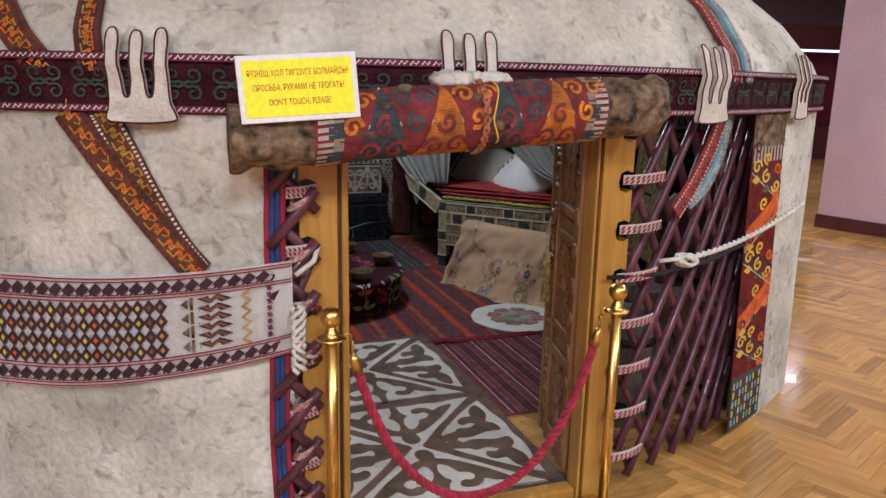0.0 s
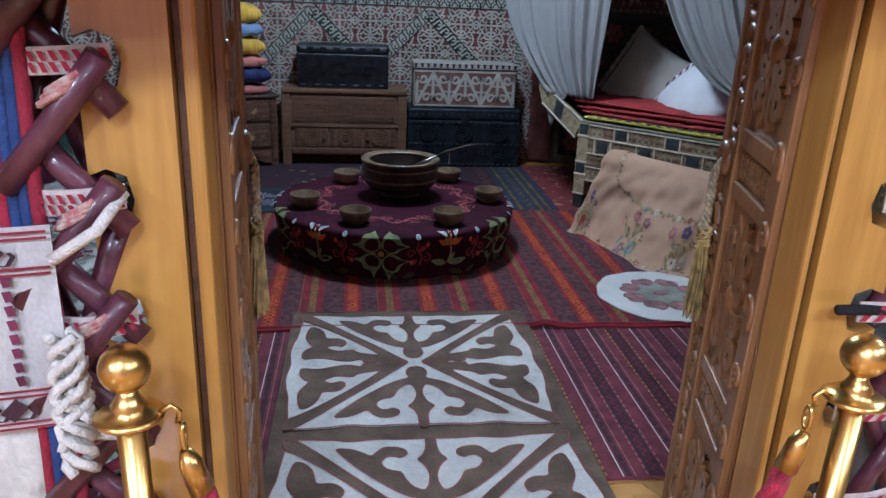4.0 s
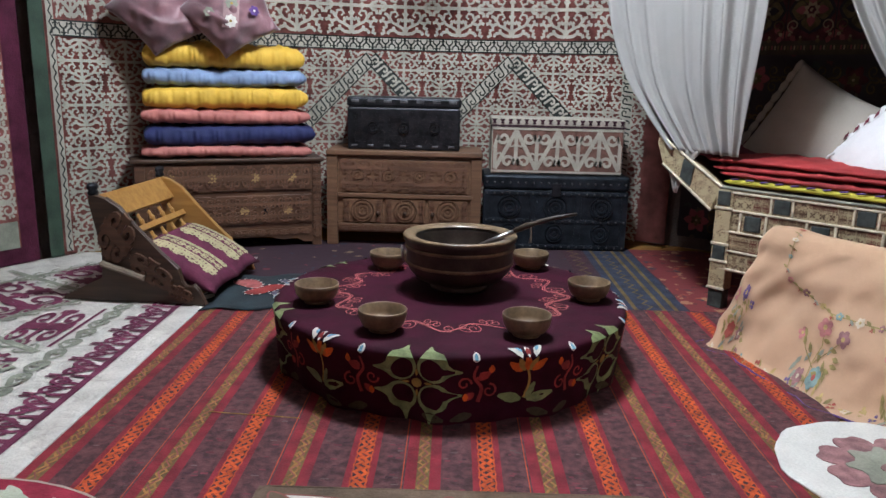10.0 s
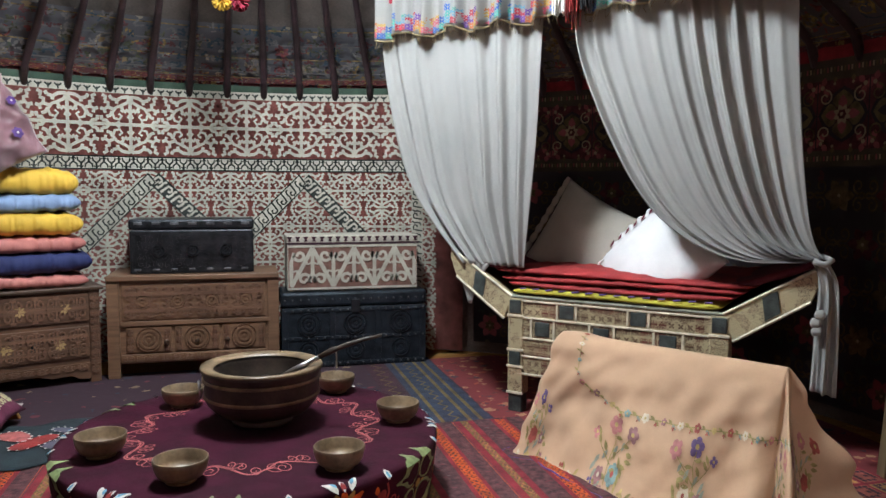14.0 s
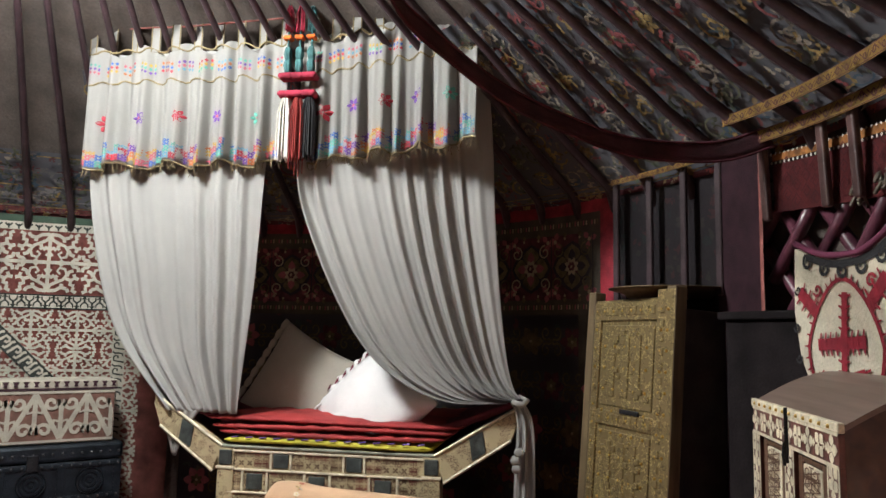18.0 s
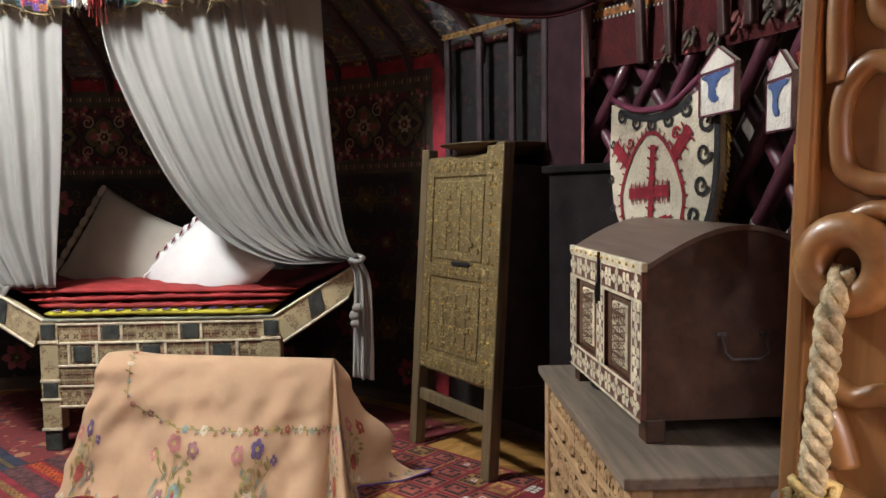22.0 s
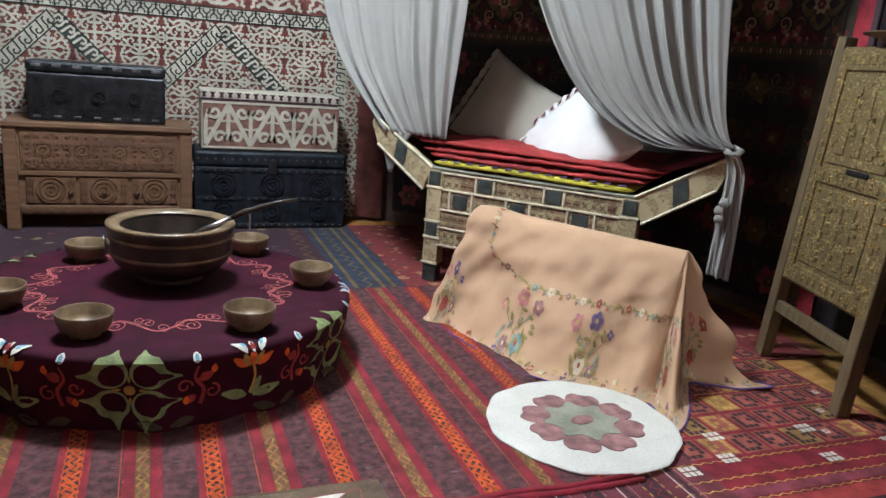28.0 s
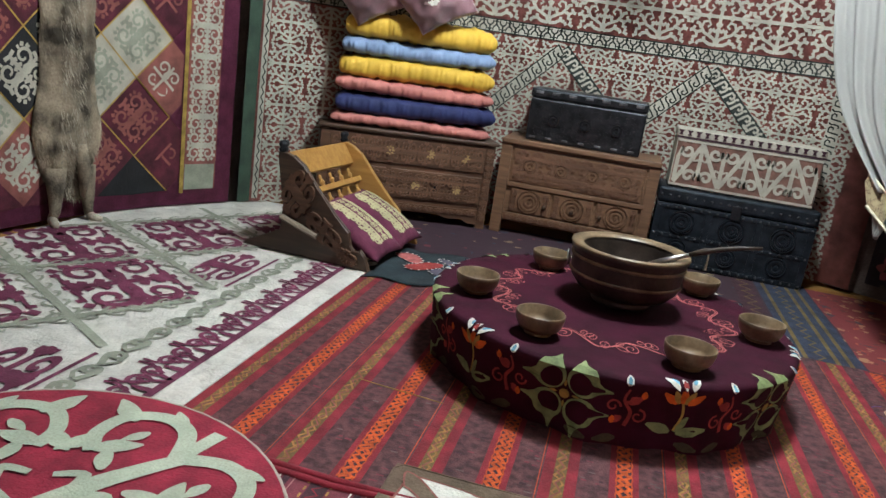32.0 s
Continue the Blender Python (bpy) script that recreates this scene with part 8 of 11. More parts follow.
tassel = thing("hanging_tassels", "red and dark green knotted tassels hanging at the curtain gap", "tassel", BED)
for i, (x, mm) in enumerate(((0.285, white_rope), (0.345, red_wool), (0.405, black_felt))):
    bm = bmesh.new()
    for k in range(70):
        a, r = random.uniform(0, 6.28), 0.04 * math.sqrt(random.random())
        px, py = x + 0.4 * r * math.cos(a), -0.12 + 0.4 * r * math.sin(a)
        ln = 0.30 + random.uniform(-0.02, 0.02) + (0.08 if i == 1 and k % 9 == 0 else 0)
        tube([(px, py, 2.30), (x + r * math.cos(a), -0.12 + r * math.sin(a), 2.22), (x + 1.1 * r * math.cos(a), -0.12 + 1.1 * r * math.sin(a), 2.30 - ln)], 0.003, 3, bm, False)
    part("tassel_skirt", bm, mm, tassel, ("cream", "dark red", "black-green")[i] + " tassel threads")
    for z in (2.31, 2.40):
        part("knot", padded(x - 0.036, x + 0.036, -0.155, -0.085, z - 0.018, z + 0.018, 8, 10, 0.004, i), crimson, tassel, "crimson knot", smooth=True)
    bm = bmesh.new()
    for z in (2.46, 2.52):
        merged(bm, padded(x - 0.016, x + 0.016, -0.137, -0.103, z - 0.04, z + 0.03, 8, 10, 0.004, i))
    tube([(x, -0.12, 2.40), (x, -0.12, 2.85)], 0.006, 5, bm)
    part("bead_braid", bm, teal_wool, tassel, "dark green braid", smooth=True)
    bm = bmesh.new()
    merged(bm, padded(x - 0.022, x + 0.022, -0.142, -0.098, 2.585, 2.61, 8, 10, 0.004, i))
    part("orange_knot", bm, orange_wool, tassel, "orange knot", smooth=True)
    bm = bmesh.new()
    for k in range(26):
        a, r = random.uniform(0, 6.28), 0.024 * math.sqrt(random.random())
        tube([(x, -0.12, 2.78), (x + r * math.cos(a), -0.12 + r * math.sin(a), 2.72), (x + r * math.cos(a), -0.12 + r * math.sin(a), 2.63)], 0.003, 3, bm, False)
    part("upper_skirt", bm, crimson if i < 2 else teal_wool, tassel)

pom = thing("hanging_pompoms", "string of pink, yellow and teal wool pompoms under the roof", "tassel", pose(-0.16, 4.8, 2.235) @ Matrix.Scale(1.15, 4))
for i, (x, z, mm) in enumerate(((-0.04, 0.16, yellow_cloth), (0.06, 0.26, crimson), (0.02, 0.10, crimson), (0.10, 0.12, aqua_thread), (0.0, 0.0, crimson), (0.03, -0.04, yellow_cloth), (0.11, -0.04, crimson), (-0.03, 0.28, crimson))):
    bm = bmesh.new()
    for k in range(90):
        d = Vector((random.gauss(0, 1), random.gauss(0, 1), random.gauss(0, 1) - 0.3)).normalized()
        tube([Vector((x, 0, z)), Vector((x, 0, z)) + d * 0.05], [0.005, 0.004], 3, bm, False)
    part("pompom", bm, mm, pom, "wool pompom")
part("string", tube([(0.02, 0, -0.02), (0.02, 0, 0.15), (0.01, 0, 0.28)], 0.004, 4), crimson, pom)

# ==== cradle under a cloth ====
CR = pose(1.33, 3.42, 0, 0, 0, -51.6)
cradle = thing("cradle", "wooden cradle hidden under the embroidered cloth", "cradle", CR)
for x in (0.10, 0.82):
    part("end_frame", prism([(x - 0.012, 0.02), (x - 0.012, 0.44), (x + 0.012, 0.44), (x + 0.012, 0.02)], -0.04, 0.04), brown_wood, cradle)
part("top_bar", tube([(0.05, 0, 0.45), (0.86, 0, 0.45)], 0.018, 10), brown_wood, cradle)
cover = thing("embroidered_cradle_cloth", "peach cloth with embroidered flowers draped over a cradle", "cloth", CR)
RIM = [(-0.20, -0.14), (-0.08, -0.24), (0.10, -0.30), (0.32, -0.345), (0.53, -0.41), (0.70, -0.42), (0.84, -0.38), (0.95, -0.42), (1.05, -0.47), (1.085, -0.34), (1.06, -0.10), (1.12, 0.02), (1.27, 0.10), (1.08, 0.19), (0.8, 0.27), (0.4, 0.27), (0.0, 0.22), (-0.2, 0.05)]
RIMS = [Vector((x, y, 0)) for x, y in RIM]


def rim_at(s):
    n = len(RIMS)
    t = (s % 1.0) * n
    i = int(t)
    k = t - i
    p0, p1, p2, p3 = RIMS[(i - 1) % n], RIMS[i % n], RIMS[(i + 1) % n], RIMS[(i + 2) % n]
    return 0.5 * ((2 * p1) + (p2 - p0) * k + (2 * p0 - 5 * p1 + 4 * p2 - p3) * k * k + (3 * p1 - p0 - 3 * p2 + p3) * k ** 3)


def cradle_f(s, v, h=0.0):
    b = rim_at(s)
    tx = min(max(b.x, -0.02), 0.90)
    t = Vector((tx, 0.05 - 0.03 * tx, 0))
    hz = 0.515 - 0.02 * tx + 0.012 * math.exp(-((tx - 0.05) / 0.08) ** 2)
    end = min(1.0, max(0.0, (b.x - 0.74) / 0.30))
    g = (v ** 0.7 * 0.56 + 0.44 * v ** 7) * (1 - end) + (0.40 * v + 0.60 * v ** 9) * end
    d = (b - t)
    fold = math.sin(s * 44 + 1.2 * math.sin(s * 17)) * 0.030 * (v ** 2.2) * (1.3 + 0.9 * min(1.0, max(0.0, (b.x - 0.6) / 0.3)))
    p = t + d * g + d.normalized() * (fold + h)
    z = hz * (1 - min(1.0, v / 0.94) ** 1.75) + 0.012 + 0.026 * max(0.0, noise.noise(Vector((s * 13, v * 5, 2)))) * v ** 3
    wr = noise.noise(Vector((p.x * 5.5 + p.y * 2, z * 7, 4.0))) + 0.6 * noise.noise(Vector((p.x * 13 - z * 6, p.y * 9 + z * 9, 7.0)))
    p += d.normalized() * 0.030 * wr * min(1.0, v * 2.2)
    sag = math.exp(-((v - 0.74) / 0.14) ** 2) * (0.5 + 0.5 * math.sin(s * 31 + 0.8))
    p += d.normalized() * (0.035 + 0.035 * max(0.0, b.x)) * sag
    return Vector((p.x, p.y, max(z, 0.012) + h * 0.6))


bm = bmesh.new()
NS, NV = 220, 44
gr = [[bm.verts.new(cradle_f(i / NS, (j / NV))) for j in range(NV + 1)] for i in range(NS)]
for i in range(NS):
    for j in range(NV):
        bm.faces.new((gr[i][j], gr[(i + 1) % NS][j], gr[(i + 1) % NS][j + 1], gr[i][j + 1]))
bmesh.ops.remove_doubles(bm, verts=bm.verts, dist=1e-4)
part("cloth", bm, peach_cloth, cover, smooth=True)
bm = bmesh.new()
tube([cradle_f(i / 150, 1.0, 0.002) for i in range(151)], 0.004, 5, bm, False)
part("violet_hem", bm, violet_thread, cover, "violet stitched hem")
bm = bmesh.new()
f = lambda x, y, h: cradle_f(x, y, 0.004 + h)
EM2 = [mat("rose_silk", (0.50, 0.19, 0.18), 0.7, var=0.2, scale=30, fine=200, bump=0.2), mat("violet_silk", (0.16, 0.10, 0.24), 0.7, var=0.2, scale=30, fine=200, bump=0.2), mat("red_silk", (0.36, 0.07, 0.05), 0.7, var=0.2, scale=30, fine=200, bump=0.2), mat("cream_silk", (0.62, 0.52, 0.38), 0.7, var=0.1, scale=30, fine=200, bump=0.2), mat("straw_silk", (0.52, 0.38, 0.14), 0.7, var=0.2, scale=30, fine=200, bump=0.2), sage, dusty_rose, mat("teal_silk", (0.22, 0.32, 0.30), 0.7, var=0.2, scale=30, fine=200, bump=0.2)]
MS, MV = 3.7, 0.62
g = lambda x, y, h: cradle_f(x / MS, y / MV, 0.0022 + 0.6 * h)


def blossom(bm, x, y, r, c, heart, n=5):
    r *= 0.88
    for k in range(n):
        a = 2 * math.pi * k / n + x * 9
        px, py = x + r * 0.62 * math.cos(a), y + r * 0.62 * math.sin(a)
        patch(bm, [(px + r * 0.46 * math.cos(b), py + r * 0.46 * math.sin(b)) for b in [2 * math.pi * q / 8 for q in range(8)]], g, 0.0008, c)
    patch(bm, [(x + r * 0.3 * math.cos(b), y + r * 0.3 * math.sin(b)) for b in [2 * math.pi * q / 7 for q in range(7)]], g, 0.0026, heart)


def leaflet(bm, x, y, a, l, c=5):
    ca, sa = math.cos(a), math.sin(a)
    patch(bm, [(x + l * (t * ca - q * sa), y + l * (t * sa + q * ca)) for t, q in ((0, 0), (0.35, 0.2), (0.7, 0.16), (1, 0), (0.7, -0.16), (0.35, -0.2))], g, 0.0006, c)


def bouquet(x, y, top, side, low, k):
    bm = bmesh.new()
    d = 1 if k % 2 else -1
    ribbon(bm, [(x, y + 0.10), (x - d * 0.012, y + 0.05), (x + d * 0.002, y + 0.005), (x - d * 0.004, y - 0.035)], 0.003, g, 0.0006, 0, 8)
    ribbon(bm, [(x - d * 0.008, y + 0.05), (x + d * 0.03, y + 0.015), (x + d * 0.07, y - 0.02)], 0.0028, g, 0.0006, 0, 8)
    ribbon(bm, [(x, y + 0.06), (x - d * 0.05, y + 0.02), (x - d * 0.075, y - 0.01)], 0.0028, g, 0.0006, 0, 8)
    blossom(bm, x - d * 0.004, y - 0.045, 0.032, top, 4, 5)
    blossom(bm, x + d * 0.078, y - 0.034, 0.028, side, 4, 5)
    blossom(bm, x - d * 0.08, y - 0.01, 0.018, top, 4, 4)
    blossom(bm, x + d * 0.022, y + 0.075, 0.027, low, 2, 6)
    blossom(bm, x - d * 0.034, y + 0.085, 0.021, 6, 3, 5)
    for q in range(24):
        leaflet(bm, x + d * 0.06 * math.sin(q * 2.3), y - 0.01 + 0.0052 * q, q * 2.1, 0.032, 5 if q % 3 == 1 else 8)
    part("flower_bouquet", bm, EM2, cover, "embroidered flower bouquet", smooth=True)


EM2.append(mat("olive_thread", (0.30, 0.24, 0.08), 0.7, var=0.2, scale=30, fine=200, bump=0.2))
bm = bmesh.new()
path = [(0.40, 0.02 + 0.052 * k) for k in range(6)] + [(0.43 + 0.037 * k, 0.32 + 0.065 * min(1, k / 5)) for k in range(36)]
ribbon(bm, path, 0.0035, g, 0.0005, 0, 8)
for k, (x, y) in enumerate(path):
    if k % 2 == 0:
        blossom(bm, x, y, (0.015, 0.012, 0.017)[k % 3], (2, 3, 7, 0, 6, 4, 7, 3, 6, 3, 2, 4)[(k // 2) % 12], 4, 5)
    else:
        leaflet(bm, x, y, 0.6, 0.026, 5 if k % 4 == 1 else 8)
        leaflet(bm, x, y, 3.6, 0.024, 8)
        blossom(bm, x + 0.008, y + 0.012, 0.007, 2, 2, 3)
tagged(part("flower_garland", bm, EM2, cover, "embroidered flower garland", smooth=True), kind="stuff")
for k, (x, y) in enumerate(((0.20, 0.45), (0.62, 0.475), (0.96, 0.48), (1.46, 0.46), (1.76, 0.45), (2.1, 0.45), (2.5, 0.45))):
    bouquet(x, y, (1, 0, 1, 6, 1, 0, 6, 0, 1)[k], (0, 6, 0, 0, 6, 2, 6, 1, 0)[k], (2, 7, 3, 2, 6, 2, 6, 2, 7)[k], k)
bm = bmesh.new()
for k in range(52):
    x = 0.03 + 0.048 * k
    blossom(bm, x, 0.588 + 0.008 * math.sin(k * 2.1), 0.015, (4, 2, 3, 4, 1, 6, 7)[k % 7], 4, 4)
    leaflet(bm, x + 0.02, 0.585, k * 1.3, 0.026, 4 if k % 2 else 8)
tagged(part("hem_embroidery", bm, EM2, cover, "yellow and red embroidery along the hem", smooth=True), kind="stuff")

# ==== cupboard leaning on the right ====
RK = pose(2.46, 2.80, 0, 0, 0, -106.2) @ pose(0, 0, 0, 0, 0, 0)
rack = thing("studded_cupboard", "narrow cupboard with a brass-studded gilt front on tall legs", "cupboard", RK @ pose(0, 0, 0, -4.0, 0, 0))
WID = 0.57
olive_wood = wood("olive_brown_wood", (0.16, 0.115, 0.06), (0.08, 0.055, 0.03), 0.5, "Z", 6, 0.05)
for x in (0.0, WID):
    part("post", prism([(x - 0.028, 0.008), (x + 0.028, 0.008), (x + 0.028, 1.37), (x - 0.028, 1.37)], -0.025, 0.03, None, 0.004), olive_wood, rack)
for z in (0.22,):
    part("lower_rail", box(0.02, WID - 0.02, -0.012, 0.02, z, z + 0.05, 0.004), olive_wood, rack)
part("body", box(0.0, WID, 0.02, 0.50, 0.37, 1.29, 0.006), black_wood, rack, "black cupboard body")
fp = part("front_panel", box(0.02, WID - 0.02, -0.015, 0.02, 0.37, 1.33, 0.004), gilt, rack, "gilt brass-covered front")
for x0, x1, z0, z1 in ((0.035, 0.085, 0.38, 1.32), (WID - 0.085, WID + 0.026, 0.38, 1.36), (0.085, WID - 0.085, 1.24, 1.32), (0.085, WID - 0.085, 0.80, 0.86), (0.085, WID - 0.085, 0.38, 0.45)):
    part("gilt_border", box(x0, x1, -0.026, -0.014, z0, z1, 0.004), gilt, fp, "gilt border strip")
for z0, z1 in ((0.88, 1.22), (0.47, 0.78)):
    dr = part("cupboard_door", box(0.10, WID - 0.10, -0.022, -0.014, z0, z1, 0.004), gilt, fp, "gilt panelled door")
    for x in (0.16, 0.26, 0.34):
        part("door_strip", box(x, x + 0.05, -0.028, -0.02, z0 + 0.04, z1 - 0.04, 0.003), gilt, dr)
stud2 = mesh_of("stud", lathe([(0, 0.008), (0.005, 0.006), (0.007, 0.0)], 8), brass, True)
for i in range(12):
    for x in (0.06, WID - 0.05, WID - 0.012):
        part("stud", stud2, None, fp, m=pose(x, -0.026, 0.40 + 0.08 * i, 90))
for i in range(6):
    for z in (1.28, 0.83, 0.415):
        part("stud", stud2, None, fp, m=pose(0.12 + 0.066 * i, -0.026, z, 90))
for i in range(5):
    for k in range(8):
        part("stud", stud2, None, fp, m=pose(0.13 + 0.075 * i, -0.024, 0.50 + 0.09 * k, 90))
bm = bmesh.new()
for k in range(17):
    z = 0.40 + 0.055 * k
    for x in (0.06, WID - 0.045):
        bm_ = box(x - 0.014, x + 0.014, -0.031, -0.024, z - 0.016, z + 0.016, 0.004, 1)
        merged(bm, bm_)
for k in range(9):
    for z in (1.28, 0.83, 0.415):
        merged(bm, box(0.105 + 0.043 * k, 0.135 + 0.043 * k, -0.030, -0.024, z - 0.02, z + 0.02, 0.004, 1))
for k in range(60):
    x, z = random.uniform(0.115, WID - 0.12), random.choice((random.uniform(0.49, 0.75), random.uniform(0.90, 1.19)))
    merged(bm, box(x - 0.02, x + 0.012, -0.0295, -0.018, z - 0.01, z + 0.014, 0.003, 1))
tagged(part("embossing", bm, gilt, fp, "embossed gilt plates"), kind="stuff")
part("latch", box(0.27, 0.40, -0.034, -0.024, 0.855, 0.875, 0.004), iron, fp, "dark iron latch")
tray = thing("brass_tray", "round brass tray lying on top of the cupboard", "tray", RK @ pose(0.33, 0.24, 1.335))
part("tray", lathe([(0, 0), (0.17, 0), (0.19, 0.02), (0.25, 0.034), (0.252, 0.038), (0.245, 0.04), (0.185, 0.026), (0.165, 0.006), (0, 0.006)], 40), mat("dull_brass", (0.15, 0.105, 0.06), 0.5, metal=0.7, var=0.3, scale=14, fine=90, bump=0.2), tray, smooth=True)
# Black wood, deepened in its colour for the shade by the wall.
shadow_black = mat("shadow_black", (0.018, 0.014, 0.015), 0.85, var=0.3, scale=6, fine=90, bump=0.2, spec=0.1)
bigbox = thing("black_cabinet", "large black wooden cabinet standing in the shadow by the wall", "cabinet", pose(2.50, 2.06, 0, 0, 0, -103))
part("body", box(-0.04, 0.50, 0.0, 0.22, 0.006, 1.24, 0.01), shadow_black, bigbox)
part("top", box(-0.06, 0.52, -0.02, 0.23, 1.24, 1.27, 0.006), shadow_black, bigbox)

# ==== chests on the right ====
LCH = pose(2.156, 1.887, 0, 0, 0, -136.5)
worn_wood = wood("worn_wood", (0.21, 0.165, 0.125), (0.10, 0.078, 0.06), 0.6, "X", 5, 0.0)
side_wood = wood("side_wood", (0.27, 0.15, 0.075), (0.15, 0.08, 0.04), 0.55, "X", 5, 0.05)
lch = thing("carved_long_chest", "long wooden chest with an openwork carved front", "chest", LCH)
LW = 1.03
part("top", box(-0.015, LW + 0.02, -0.02, 0.52, 0.525, 0.553, 0.004), worn_wood, lch, "dark worn top board")
light_carve = wood("light_carved_wood", (0.52, 0.345, 0.19), (0.32, 0.20, 0.10), 0.5, "X", 6, 0.05)
for x in (0.0, LW - 0.05):
    part("leg", box(x, x + 0.055, 0.0, 0.05, 0.006, 0.525, 0.005), light_carve, lch)
    part("leg", box(x, x + 0.055, 0.44, 0.49, 0.006, 0.525, 0.005), light_carve, lch)
part("back_panel", box(0.05, LW - 0.05, 0.03, 0.045, 0.10, 0.525), dark_wood, lch, "dark panel behind the openwork")
part("side_panel", box(LW - 0.035, LW - 0.01, 0.05, 0.44, 0.06, 0.525), side_wood, lch, "plain brown side panel")
for z0, z1 in ((0.09, 0.12), (0.34, 0.365), (0.50, 0.525)):
    part("rail", box(0.05, LW - 0.05, 0.004, 0.035, z0, z1, 0.004), light_carve, lch)
bm = bmesh.new()
carving(bm, 0.06, LW - 0.06, 0.37, 0.495, 0.024, 0.125, 0.30, 0.016)
carving(bm, 0.06, LW - 0.06, 0.125, 0.335, 0.024, 0.14, 0.28, 0.016)
part("openwork_carving", bm, light_carve, lch, "openwork flower carving")
part("ring_pull", tube([(0.30 + 0.045 * math.cos(t), 0.12 + 0.022 * math.sin(t), 0.558) for t in [2 * math.pi * k / 18 for k in range(19)]], 0.004, 6), iron, lch, "iron ring pull")

DOM = pose(2.075, 1.715, 0.554, 0, 0, -134.3) @ Matrix.Diagonal((1.085, 1, 1.075, 1))
dome = thing("domed_trunk", "domed trunk with bone inlay standing on the long chest", "trunk", DOM)
DW, DD, DH, AR = 0.61, 0.47, 0.40, 0.085
side = [(0.0, 0.05), (0.0, DH)] + [(DD * t, DH + AR * math.sin(math.pi * t)) for t in [i / 14 for i in range(1, 14)]] + [(DD, DH), (DD, 0.05)]
def lid_bm():
    arc = [(DD * t, DH + 0.004 + AR * math.sin(math.pi * t)) for t in [i / 14 for i in range(15)]]
    b = bmesh.new()
    low = [(y, z - 0.012) for y, z in arc]
    ring = arc + low[::-1]
    a = [b.verts.new((-0.006, y, z)) for y, z in ring]
    c = [b.verts.new((DW + 0.006, y, z)) for y, z in ring]
    n = len(ring)
    for i in range(n):
        b.faces.new((a[i], c[i], c[(i + 1) % n], a[(i + 1) % n]))
    b.faces.new(a)
    b.faces.new(c[::-1])
    return b
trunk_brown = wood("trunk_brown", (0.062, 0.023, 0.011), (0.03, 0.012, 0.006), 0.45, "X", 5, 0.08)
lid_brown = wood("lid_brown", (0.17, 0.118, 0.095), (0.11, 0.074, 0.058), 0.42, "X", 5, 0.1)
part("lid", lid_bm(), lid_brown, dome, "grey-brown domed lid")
body = bmesh.new()
ring = side
a = [body.verts.new((0.004, y, z)) for y, z in ring]
c = [body.verts.new((DW - 0.004, y, z)) for y, z in ring]
for i in range(len(ring)):
    body.faces.new((a[i], c[i], c[(i + 1) % len(ring)], a[(i + 1) % len(ring)]))
body.faces.new(a)
body.faces.new(c[::-1])
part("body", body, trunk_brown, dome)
for x in (0.0, DW - 0.05):
    for y in (0.0, DD - 0.05):
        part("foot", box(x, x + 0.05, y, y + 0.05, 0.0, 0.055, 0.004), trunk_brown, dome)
panel_brown = wood("panel_brown", (0.13, 0.065, 0.04), (0.07, 0.035, 0.02), 0.45, "Z", 6, 0.1)
inlay_brown = mat("inlay_brown", (0.16, 0.06, 0.048), 0.45, var=0.2, scale=15, fine=90, bump=0.2)
for x0, x1, z0, z1 in ((0, DW, 0.32, 0.385), (0, DW, 0.05, 0.115), (0, 0.06, 0.115, 0.32), (DW - 0.06, DW, 0.115, 0.32), (DW / 2 - 0.03, DW / 2 + 0.03, 0.115, 0.32)):
    fr = part("frame", box(x0, x1, -0.012, 0.002, z0, z1, 0.002), inlay_brown, dome, "brown frame with bone inlay")
    bm = bmesh.new()
    f = lambda x, z, h: Vector((x, -0.012 - h, z))
    horiz = (x1 - x0) > (z1 - z0)
    n = 9 if horiz else 4
    for k in range(n):
        cx = x0 + (x1 - x0) * (k + 0.5) / n if horiz else (x0 + x1) / 2
        cz = (z0 + z1) / 2 if horiz else z0 + (z1 - z0) * (k + 0.5) / n
        flower(bm, f, cx, cz, 0.031, 4, 0, 0, 0.002, 0.8, 45 * (k % 2))
        for s in (-1, 1):
            patch(bm, [(cx + s * 0.028 - 0.006, cz - 0.01), (cx + s * 0.028 + 0.006, cz), (cx + s * 0.028 - 0.004, cz + 0.012)] if horiz else [(cx - 0.008, cz + s * 0.022), (cx + 0.008, cz + s * 0.022), (cx, cz + s * 0.032)], f, 0.002)
    for e in ((z0, z1) if horiz else (x0, x1)):
        if horiz:
            strip(bm, f, x0, x1, e - 0.004, e + 0.004, 0.002)
        else:
            strip(bm, f, e - 0.004, e + 0.004, z0, z1, 0.002)
    part("bone_inlay", bm, bone, fr, "cream bone inlay")
part("lid_edge", box(-0.006, DW + 0.006, -0.016, 0.0, 0.387, 0.408, 0.003), bone, dome, "bone strip along the lid")
for i in range(12):
    part("nail", stud2, None, dome, m=pose(0.03 + 0.049 * i, -0.016, 0.397, 90) @ Matrix.Diagonal((0.7, 0.7, 0.7, 1)))
